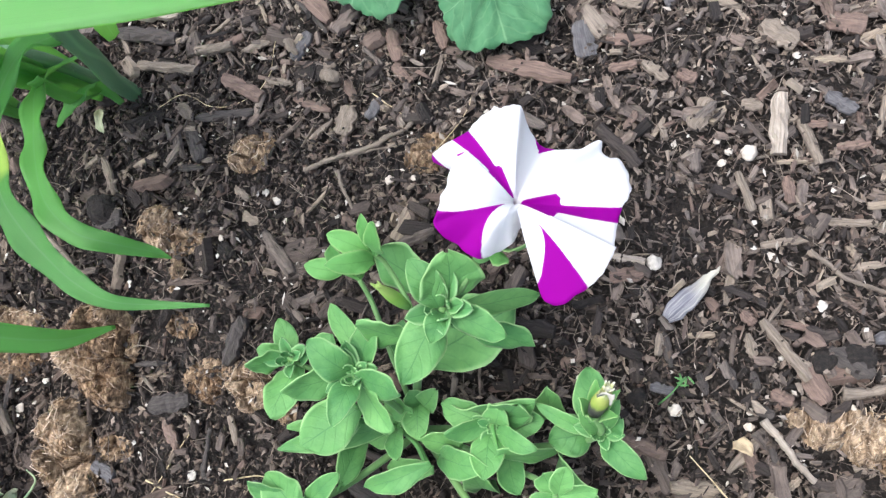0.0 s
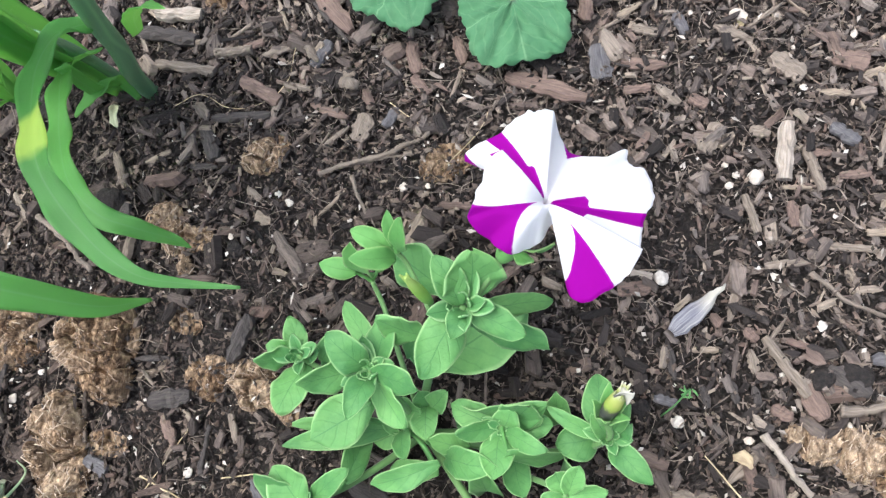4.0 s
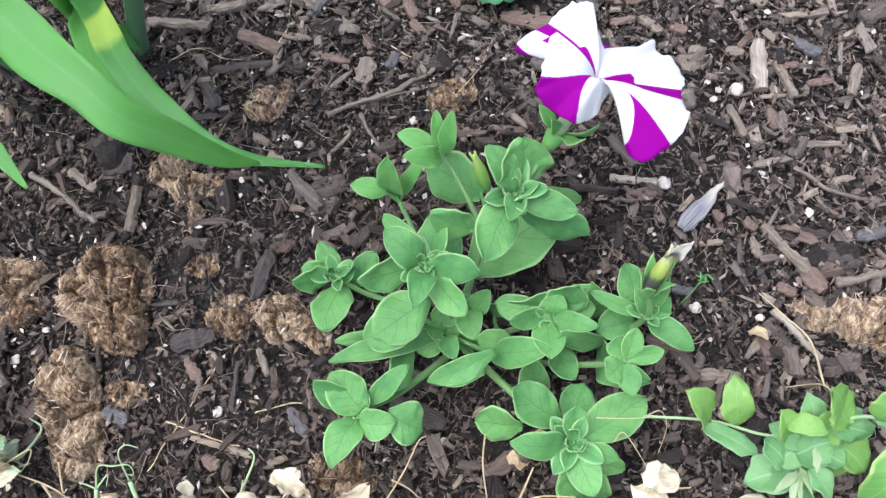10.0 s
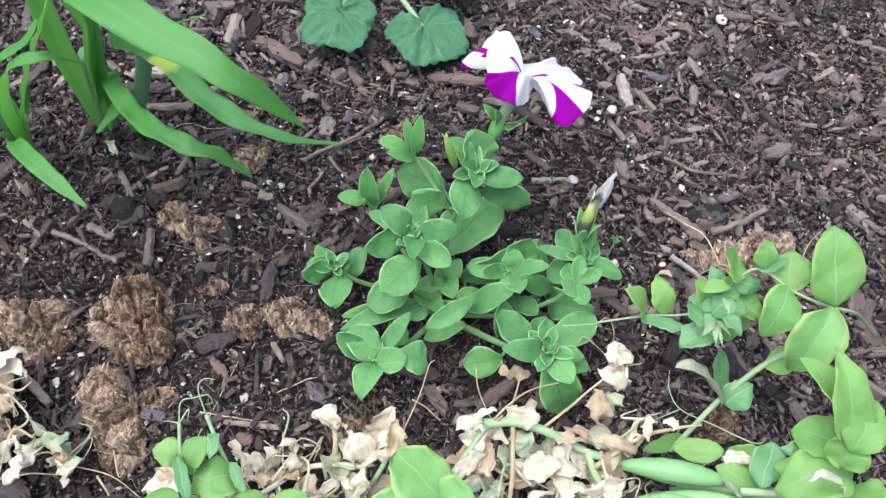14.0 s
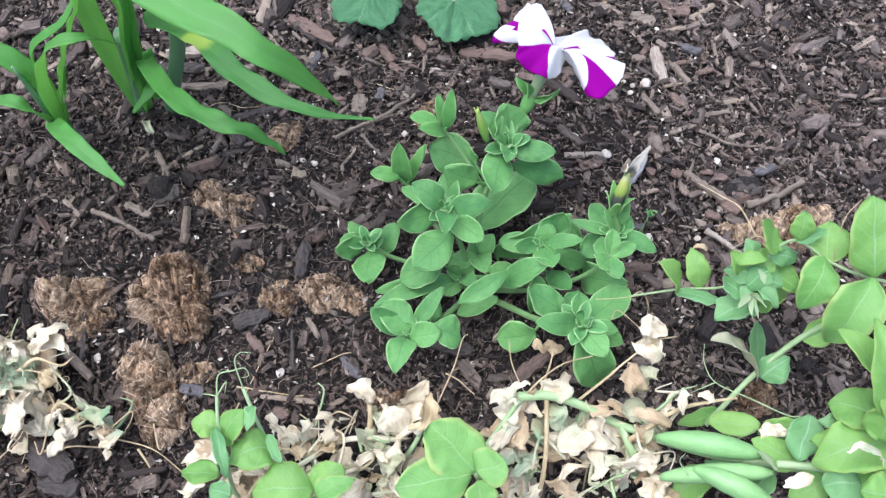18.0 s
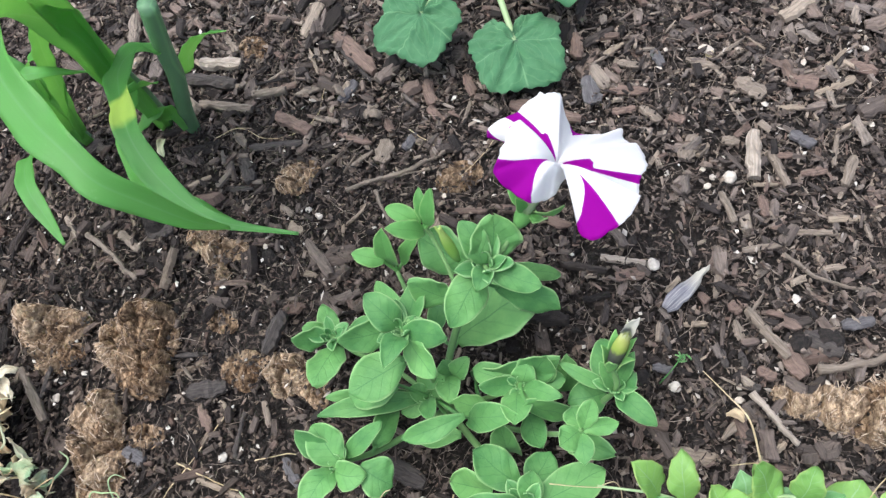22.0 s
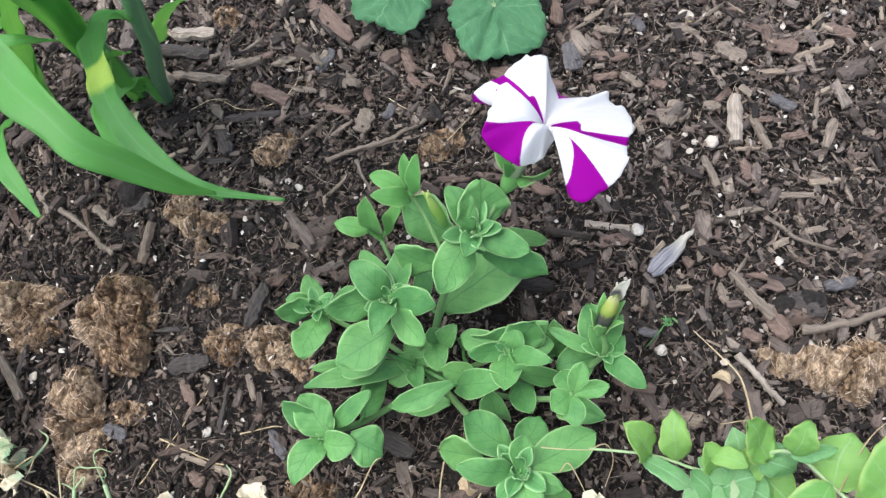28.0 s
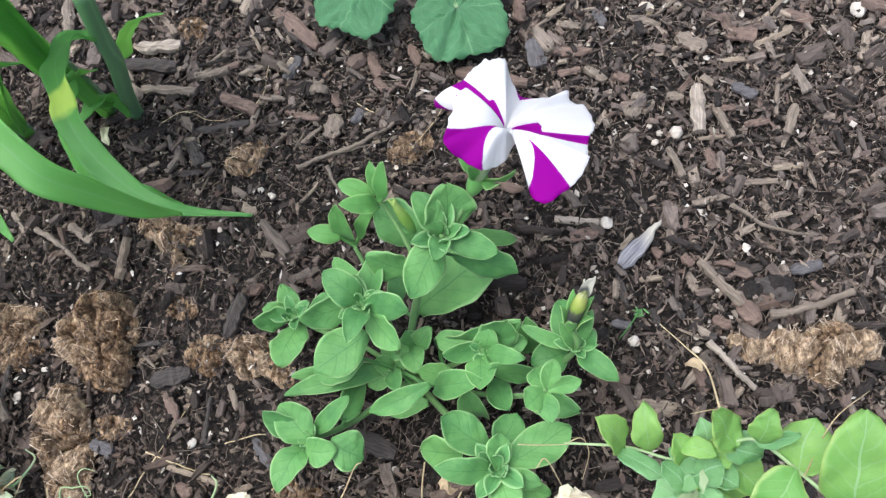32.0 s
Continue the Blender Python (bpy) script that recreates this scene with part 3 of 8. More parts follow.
def leaf_heart(shoot, centre, n, size):
    """The small upright young leaves in the middle of a rosette, in crossed pairs."""
    c = Vector(centre)
    turn = rng.uniform(0, 3.1)
    n, size = n + 4, size * 1.15
    for i in range(n):
        a = turn + (i % 2) * math.pi + (i // 2) * 1.45 + rng.uniform(-0.3, 0.3)
        k = 0.66 + 0.95 * i / n
        lift = 1.9 - 1.35 * i / n
        way = Vector((math.cos(a), math.sin(a), lift)).normalized()
        s = Shape()
        foot = c + Vector((math.cos(a), math.sin(a), 0)) * size * 0.10 - Vector((0, 0, 0.0015))
        blade(s, foot, foot + way * size * k, size * k * 0.58, -0.10, 0.50, "round", up=(-way.x, -way.y, 1.0), rough=0.0004, rows=10, cols=8, thick=0.0006, seed=i, curl=-0.18 if i < n // 2 else 0.20)
        part("young_leaf", s, M_YOUNG, shoot)


shoot_t = petunia_shoot([CROWN, (-0.1120, -0.0040, 0.0250), (-0.1010, 0.0150, 0.0520), (-0.0864, 0.0285, 0.0760)], 0.0026, 0.0018)
petunia_leaf(shoot_t, (-0.0830, 0.0290, 0.0680), (-0.0575, 0.0361, 0.0404), 0.0085, (0.74, -0.05, 0.67), 0.05, "petunia")
petunia_leaf(shoot_t, (-0.1084, 0.0103, 0.0235), (-0.0706, 0.0309, 0.0348), 0.0310, (-0.32, 0.07, 0.94), 0.03, "round")
petunia_leaf(shoot_t, (-0.0995, 0.0399, 0.0456), (-0.1218, 0.0547, 0.0473), 0.0229, (-0.31, -0.55, 0.77), 0.01, "round")
petunia_leaf(shoot_t, (-0.0833, 0.0218, 0.0662), (-0.0574, 0.0154, 0.0535), 0.0157, (0.08, -0.82, 0.57), -0.04, "round")
petunia_leaf(shoot_t, (-0.0851, 0.0305, 0.0718), (-0.0819, 0.0465, 0.0860), 0.0237, (0.54, -0.61, 0.57), -0.01, "petunia")
petunia_leaf(shoot_t, (-0.0874, 0.0286, 0.0763), (-0.0955, 0.0449, 0.0859), 0.0119, (0.37, -0.32, 0.87), 0.12, "petunia")
petunia_leaf(shoot_t, (-0.0880, 0.0277, 0.0732), (-0.1008, 0.0025, 0.0779), 0.0172, (0.36, -0.01, 0.93), -0.04, "petunia")
petunia_leaf(shoot_t, (-0.0853, 0.0276, 0.0737), (-0.0639, 0.0179, 0.0767), 0.0118, (-0.30, -0.39, 0.87), -0.04, "petunia")
petunia_leaf(shoot_t, (-0.0870, 0.0271, 0.0759), (-0.0900, 0.0164, 0.0798), 0.0095, (0.43, 0.20, 0.88), 0.20, "petunia")
petunia_leaf(shoot_t, (-0.1053, 0.0178, 0.0619), (-0.1208, 0.0228, 0.0719), 0.0155, (0.05, -0.86, 0.51), -0.04, "petunia")
petunia_leaf(shoot_t, (-0.1171, 0.0111, 0.0339), (-0.1135, 0.0260, 0.0398), 0.0090, (-0.05, -0.36, 0.93), 0.08, "petunia")
leaf_heart(shoot_t, (-0.0864, 0.0285, 0.0760), 7, 0.0085)
shoot_l = petunia_shoot([CROWN, (-0.1190, -0.0080, 0.0350), (-0.1258, 0.0042, 0.0640)], 0.0022, 0.0016)
petunia_leaf(shoot_l, (-0.1270, 0.0110, 0.0500), (-0.1435, 0.0330, 0.0450), 0.0090, (-0.19, 0.08, 0.98), 0.08, "petunia")
petunia_leaf(shoot_l, (-0.1238, 0.0065, 0.0625), (-0.1203, 0.0248, 0.0653), 0.0135, (-0.28, -0.09, 0.95), -0.04, "petunia")
petunia_leaf(shoot_l, (-0.1251, -0.0085, 0.0605), (-0.1475, -0.0231, 0.0615), 0.0194, (0.16, -0.18, 0.97), -0.04, "round")
petunia_leaf(shoot_l, (-0.1269, 0.0056, 0.0626), (-0.1400, 0.0163, 0.0751), 0.0136, (0.36, -0.49, 0.79), 0.17, "petunia")
petunia_leaf(shoot_l, (-0.1275, 0.0042, 0.0615), (-0.1510, -0.0028, 0.0715), 0.0153, (0.45, -0.67, 0.59), -0.04, "petunia")
petunia_leaf(shoot_l, (-0.1238, 0.0008, 0.0626), (-0.1115, -0.0171, 0.0626), 0.0126, (-0.34, -0.23, 0.91), -0.04, "petunia")
petunia_leaf(shoot_l, (-0.1246, 0.0032, 0.0643), (-0.1047, -0.0029, 0.0746), 0.0125, (-0.51, -0.45, 0.73), 0.00, "petunia")
petunia_leaf(shoot_l, (-0.1262, 0.0022, 0.0626), (-0.1303, -0.0144, 0.0738), 0.0111, (0.32, 0.48, 0.82), 0.17, "petunia")
leaf_heart(shoot_l, (-0.1258, 0.0042, 0.0640), 7, 0.0075)
shoot_a = petunia_shoot([CROWN, (-0.1400, -0.0020, 0.0100), (-0.1600, 0.0060, 0.0200), (-0.1697, 0.0117, 0.0300)], 0.0018, 0.0014)
petunia_leaf(shoot_a, (-0.1636, 0.0103, 0.0164), (-0.1519, 0.0220, 0.0257), 0.0120, (-0.25, -0.43, 0.86), 0.08, "petunia")
petunia_leaf(shoot_a, (-0.1676, 0.0091, 0.0249), (-0.1752, -0.0123, 0.0336), 0.0180, (-0.13, 0.41, 0.90), 0.05, "petunia")
petunia_leaf(shoot_a, (-0.1716, 0.0113, 0.0270), (-0.1868, 0.0083, 0.0354), 0.0139, (0.41, -0.78, 0.47), -0.04, "petunia")
petunia_leaf(shoot_a, (-0.1716, 0.0126, 0.0275), (-0.1843, 0.0161, 0.0315), 0.0100, (0.23, -0.23, 0.94), 0.08, "petunia")
petunia_leaf(shoot_a, (-0.1706, 0.0135, 0.0263), (-0.1771, 0.0293, 0.0257), 0.0100, (0.30, 0.16, 0.94), -0.04, "petunia")
petunia_leaf(shoot_a, (-0.1692, 0.0115, 0.0260), (-0.1617, 0.0141, 0.0279), 0.0085, (-0.17, -0.22, 0.96), 0.08, "petunia")
leaf_heart(shoot_a, (-0.1697, 0.0117, 0.0300), 6, 0.0065)
shoot_b = petunia_shoot([CROWN, (-0.1290, -0.0310, 0.0120), (-0.1460, -0.0440, 0.0250), (-0.1596, -0.0517, 0.0429)], 0.0022, 0.0018)
petunia_leaf(shoot_b, (-0.1448, -0.0423, 0.0290), (-0.1410, -0.0190, 0.0147), 0.0115, (0.56, 0.37, 0.75), 0.03, "petunia")
petunia_leaf(shoot_b, (-0.1572, -0.0509, 0.0434), (-0.1689, -0.0366, 0.0487), 0.0170, (0.09, -0.28, 0.96), 0.08, "petunia")
petunia_leaf(shoot_b, (-0.1462, -0.0538, 0.0479), (-0.1333, -0.0611, 0.0408), 0.0171, (0.39, -0.18, 0.90), 0.12, "round")
petunia_leaf(shoot_b, (-0.1551, -0.0493, 0.0408), (-0.1378, -0.0355, 0.0519), 0.0085, (-0.26, -0.39, 0.88), -0.04, "petunia")
petunia_leaf(shoot_b, (-0.1598, -0.0539, 0.0407), (-0.1700, -0.0727, 0.0476), 0.0138, (0.13, 0.28, 0.95), 0.20, "petunia")
petunia_leaf(shoot_b, (-0.1606, -0.0508, 0.0398), (-0.1745, -0.0398, 0.0539), 0.0118, (0.17, -0.69, 0.71), -0.01, "petunia")
petunia_leaf(shoot_b, (-0.1583, -0.0558, 0.0448), (-0.1438, -0.0578, 0.0501), 0.0128, (-0.36, -0.26, 0.89), 0.16, "round")
leaf_heart(shoot_b, (-0.1596, -0.0517, 0.0429), 5, 0.006)
shoot_q = petunia_shoot([CROWN, (-0.1180, -0.0165, 0.0140), (-0.1211, -0.0176, 0.0235)], 0.0016, 0.0012)
petunia_leaf(shoot_q, (-0.1251, -0.0164, 0.0207), (-0.1681, -0.0181, 0.0271), 0.0112, (0.15, -0.51, 0.85), -0.00, "petunia")
petunia_leaf(shoot_q, (-0.1327, -0.0145, 0.0405), (-0.1554, -0.0192, 0.0365), 0.0180, (-0.13, -0.19, 0.97), 0.08, "petunia")
petunia_leaf(shoot_q, (-0.1230, -0.0168, 0.0204), (-0.1701, -0.0269, 0.0304), 0.0100, (0.23, -0.12, 0.97), 0.08, "petunia")
petunia_leaf(shoot_q, (-0.1053, -0.0354, 0.0223), (-0.1275, -0.0355, 0.0134), 0.0100, (-0.37, -0.18, 0.91), 0.08, "petunia")
petunia_leaf(shoot_q, (-0.1004, -0.0309, 0.0453), (-0.1277, -0.0405, 0.0412), 0.0102, (0.00, -0.40, 0.92), 0.11, "round")
petunia_leaf(shoot_q, (-0.0913, -0.0254, 0.0266), (-0.1064, -0.0226, 0.0342), 0.0106, (0.24, -0.66, 0.72), -0.04, "round")
petunia_leaf(shoot_q, (-0.1013, -0.0292, 0.0265), (-0.0779, -0.0315, 0.0474), 0.0130, (-0.67, -0.16, 0.73), 0.08, "petunia")
petunia_leaf(shoot_q, (-0.1123, -0.0110, 0.0301), (-0.1268, -0.0081, 0.0215), 0.0100, (-0.52, -0.09, 0.85), 0.08, "petunia")
petunia_leaf(shoot_q, (-0.1109, -0.0079, 0.0258), (-0.1091, -0.0216, 0.0316), 0.0120, (-0.07, 0.38, 0.92), 0.08, "petunia")
petunia_leaf(shoot_q, (-0.1098, -0.0075, 0.0254), (-0.1131, -0.0024, 0.0324), 0.0100, (0.30, -0.70, 0.65), 0.08, "petunia")
petunia_leaf(shoot_q, (-0.1083, -0.0092, 0.0264), (-0.1012, -0.0026, 0.0356), 0.0100, (-0.39, -0.58, 0.72), 0.08, "petunia")
petunia_leaf(shoot_q, (-0.1216, -0.0175, 0.0228), (-0.1298, -0.0148, 0.0272), 0.0090, (0.37, -0.30, 0.88), 0.08, "petunia")
petunia_leaf(shoot_q, (-0.1210, -0.0187, 0.0229), (-0.1178, -0.0301, 0.0339), 0.0090, (-0.25, 0.64, 0.73), 0.08, "petunia")
petunia_leaf(shoot_q, (-0.1222, -0.0187, 0.0218), (-0.1343, -0.0245, 0.0211), 0.0100, (0.02, -0.16, 0.99), 0.08, "petunia")
petunia_leaf(shoot_q, (-0.1205, -0.0167, 0.0225), (-0.1154, -0.0138, 0.0267), 0.0085, (-0.42, -0.44, 0.80), 0.08, "petunia")
leaf_heart(shoot_q, (-0.1211, -0.0176, 0.0235), 4, 0.0045)
shoot_m = petunia_shoot([CROWN, (-0.0950, -0.0180, 0.0180), (-0.0757, -0.0162, 0.0402)], 0.002, 0.0015)
petunia_leaf(shoot_m, (-0.0730, -0.0148, 0.0356), (-0.0635, -0.0077, 0.0524), 0.0170, (-0.12, -0.89, 0.44), -0.04, "round")
petunia_leaf(shoot_m, (-0.0557, -0.0137, 0.0134), (-0.0549, -0.0017, 0.0315), 0.0120, (-0.04, -0.83, 0.55), 0.08, "petunia")
petunia_leaf(shoot_m, (-0.0739, -0.0269, 0.0239), (-0.0674, -0.0425, 0.0316), 0.0120, (-0.08, 0.41, 0.91), -0.02, "petunia")
petunia_leaf(shoot_m, (-0.0722, -0.0149, 0.0352), (-0.0561, -0.0133, 0.0381), 0.0120, (-0.15, -0.18, 0.97), 0.08, "petunia")
petunia_leaf(shoot_m, (-0.1009, -0.0080, 0.0213), (-0.0599, -0.0070, 0.0458), 0.0179, (-0.29, -0.81, 0.52), 0.10, "round")
petunia_leaf(shoot_m, (-0.0727, -0.0267, 0.0480), (-0.0511, -0.0260, 0.0220), 0.0105, (0.43, -0.84, 0.33), 0.03, "petunia")
petunia_leaf(shoot_m, (-0.0790, -0.0157, 0.0370), (-0.0969, -0.0078, 0.0366), 0.0120, (-0.08, -0.13, 0.99), 0.08, "petunia")
petunia_leaf(shoot_m, (-0.0750, -0.0157, 0.0382), (-0.0713, -0.0099, 0.0479), 0.0110, (-0.33, -0.75, 0.58), 0.08, "petunia")
petunia_leaf(shoot_m, (-0.0763, -0.0181, 0.0385), (-0.0773, -0.0348, 0.0498), 0.0134, (-0.00, 0.56, 0.83), 0.04, "petunia")
petunia_leaf(shoot_m, (-0.0770, -0.0160, 0.0384), (-0.0916, -0.0192, 0.0498), 0.0085, (0.62, -0.37, 0.69), -0.04, "petunia")
petunia_leaf(shoot_m, (-0.0748, -0.0167, 0.0391), (-0.0572, -0.0241, 0.0510), 0.0085, (-0.58, -0.09, 0.81), 0.10, "petunia")
leaf_heart(shoot_m, (-0.0757, -0.0162, 0.0402), 5, 0.0048)
shoot_v = petunia_shoot([CROWN, (-0.0750, -0.0260, 0.0120), (-0.0450, -0.0230, 0.0220), (-0.0330, -0.0180, 0.0385), (-0.0348, -0.0110, 0.0492)], 0.0022, 0.0016)
petunia_leaf(shoot_v, (-0.0513, -0.0253, 0.0062), (-0.0361, -0.0449, 0.0288), 0.0170, (-0.84, -0.01, 0.55), 0.19, "petunia")
petunia_leaf(shoot_v, (-0.0372, -0.0174, 0.0258), (-0.0538, -0.0218, 0.0292), 0.0160, (0.23, -0.11, 0.97), 0.08, "petunia")
petunia_leaf(shoot_v, (-0.0357, -0.0173, 0.0359), (-0.0379, 0.0057, 0.0298), 0.0136, (-0.01, 0.25, 0.97), -0.02, "petunia")
petunia_leaf(shoot_v, (-0.0355, -0.0188, 0.0381), (-0.0560, -0.0080, 0.0426), 0.0061, (0.04, -0.32, 0.95), 0.04, "petunia")
petunia_leaf(shoot_v, (-0.0322, -0.0188, 0.0352), (-0.0176, -0.0344, 0.0391), 0.0099, (-0.19, 0.06, 0.98), 0.17, "petunia")
petunia_leaf(shoot_v, (-0.0326, -0.0177, 0.0350), (-0.0256, -0.0131, 0.0443), 0.0110, (-0.50, -0.56, 0.66), 0.08, "petunia")
petunia_leaf(shoot_v, (-0.0326, -0.0173, 0.0387), (-0.0253, -0.0066, 0.0516), 0.0060, (-0.30, -0.64, 0.70), 0.08, "petunia")
petunia_leaf(shoot_v, (-0.0339, -0.0175, 0.0378), (-0.0389, -0.0103, 0.0504), 0.0070, (0.35, -0.74, 0.57), 0.08, "petunia")
leaf_heart(shoot_v, (-0.0330, -0.0180, 0.0385), 5, 0.0065)
shoot_s = petunia_shoot([CROWN, (-0.0800, -0.0320, 0.0140), (-0.0560, -0.0380, 0.0360), (-0.0481, -0.0402, 0.0594)], 0.0018, 0.0014)
petunia_leaf(shoot_s, (-0.0478, -0.0398, 0.0589), (-0.0432, -0.0298, 0.0666), 0.0085, (0.04, -0.62, 0.78), 0.01, "round")
petunia_leaf(shoot_s, (-0.0485, -0.0400, 0.0590), (-0.0512, -0.0321, 0.0656), 0.0100, (0.16, -0.60, 0.78), -0.03, "round")
petunia_leaf(shoot_s, (-0.0476, -0.0402, 0.0587), (-0.0333, -0.0378, 0.0613), 0.0085, (-0.06, -0.54, 0.84), -0.01, "round")
petunia_leaf(shoot_s, (-0.0487, -0.0406, 0.0586), (-0.0562, -0.0469, 0.0641), 0.0110, (0.55, 0.07, 0.83), -0.02, "round")
petunia_leaf(shoot_s, (-0.0482, -0.0410, 0.0576), (-0.0470, -0.0537, 0.0609), 0.0090, (-0.32, 0.21, 0.92), 0.11, "round")
shoot_r = petunia_shoot([CROWN, (-0.1000, -0.0380, 0.0140), (-0.0860, -0.0540, 0.0240), (-0.0715, -0.0705, 0.0520)], 0.0024, 0.0018)
petunia_leaf(shoot_r, (-0.0838, -0.0411, 0.0057), (-0.0846, -0.0342, 0.0388), 0.0128, (0.00, -0.98, 0.20), 0.12, "round")
petunia_leaf(shoot_r, (-0.0722, -0.0730, 0.0477), (-0.0655, -0.0935, 0.0200), 0.0210, (0.13, -0.78, 0.61), 0.10, "round")
petunia_leaf(shoot_r, (-0.0904, -0.0598, 0.0228), (-0.1095, -0.0561, 0.0162), 0.0175, (-0.36, -0.68, 0.64), 0.00, "round")
petunia_leaf(shoot_r, (-0.0681, -0.0700, 0.0497), (-0.0412, -0.0549, 0.0432), 0.0171, (0.20, 0.06, 0.98), -0.04, "round")
petunia_leaf(shoot_r, (-0.0716, -0.0621, 0.0409), (-0.0634, -0.0461, 0.0327), 0.0139, (0.24, 0.34, 0.91), -0.04, "round")
petunia_leaf(shoot_r, (-0.0755, -0.0613, 0.0452), (-0.0928, -0.0490, 0.0564), 0.0162, (0.39, -0.25, 0.88), -0.04, "round")
petunia_leaf(shoot_r, (-0.0735, -0.0700, 0.0481), (-0.0953, -0.0701, 0.0638), 0.0114, (0.54, -0.38, 0.75), 0.12, "petunia")
petunia_leaf(shoot_r, (-0.0695, -0.0730, 0.0477), (-0.0520, -0.0815, 0.0400), 0.0100, (0.18, -0.42, 0.89), 0.10, "petunia")
petunia_leaf(shoot_r, (-0.0690, -0.0721, 0.0499), (-0.0545, -0.0780, 0.0500), 0.0090, (-0.12, -0.28, 0.95), 0.10, "petunia")
petunia_leaf(shoot_r, (-0.0708, -0.0725, 0.0499), (-0.0653, -0.0906, 0.0540), 0.0130, (-0.17, 0.17, 0.97), 0.10, "petunia")
petunia_leaf(shoot_r, (-0.0714, -0.0703, 0.0523), (-0.0692, -0.0581, 0.0584), 0.0112, (0.31, -0.47, 0.83), -0.03, "round")
leaf_heart(shoot_r, (-0.0715, -0.0705, 0.0520), 7, 0.0085)
shoot_u = petunia_shoot([CROWN, (-0.1260, 0.0120, 0.0160), (-0.1350, 0.0360, 0.0180), (-0.1395, 0.0470, 0.0240)], 0.0016, 0.0014)
petunia_leaf(shoot_u, (-0.1443, 0.0493, 0.0329), (-0.1593, 0.0518, 0.0377), 0.0090, (0.26, -0.21, 0.94), 0.08, "petunia", M_SEPAL)
petunia_leaf(shoot_u, (-0.1407, 0.0504, 0.0215), (-0.1415, 0.0574, 0.0521), 0.0106, (-0.28, -0.94, 0.21), 0.08, "round", M_SEPAL)
petunia_leaf(shoot_u, (-0.1387, 0.0524, 0.0199), (-0.1256, 0.0613, 0.0397), 0.0070, (-0.52, -0.59, 0.61), 0.08, "petunia", M_SEPAL)
shoot_w = petunia_shoot([(-0.1000, 0.0170, 0.0530), (-0.1060, 0.0330, 0.0570), (-0.1128, 0.0470, 0.0637), (-0.1160, 0.0510, 0.0690)], 0.0014, 0.0013)
petunia_leaf(shoot_w, (-0.1179, 0.0517, 0.0699), (-0.1318, 0.0579, 0.0764), 0.0090, (0.29, -0.30, 0.91), 0.08, "petunia", M_SEPAL)
petunia_leaf(shoot_w, (-0.1160, 0.0488, 0.0683), (-0.1301, 0.0452, 0.0822), 0.0090, (0.71, -0.06, 0.70), 0.08, "petunia", M_SEPAL)
petunia_leaf(shoot_w, (-0.1161, 0.0529, 0.0720), (-0.1167, 0.0635, 0.0829), 0.0060, (0.03, -0.72, 0.70), 0.08, "petunia", M_SEPAL)
petunia_leaf(shoot_w, (-0.1140, 0.0510, 0.0704), (-0.1095, 0.0587, 0.0905), 0.0070, (-0.32, -0.86, 0.40), 0.08, "petunia", M_SEPAL)


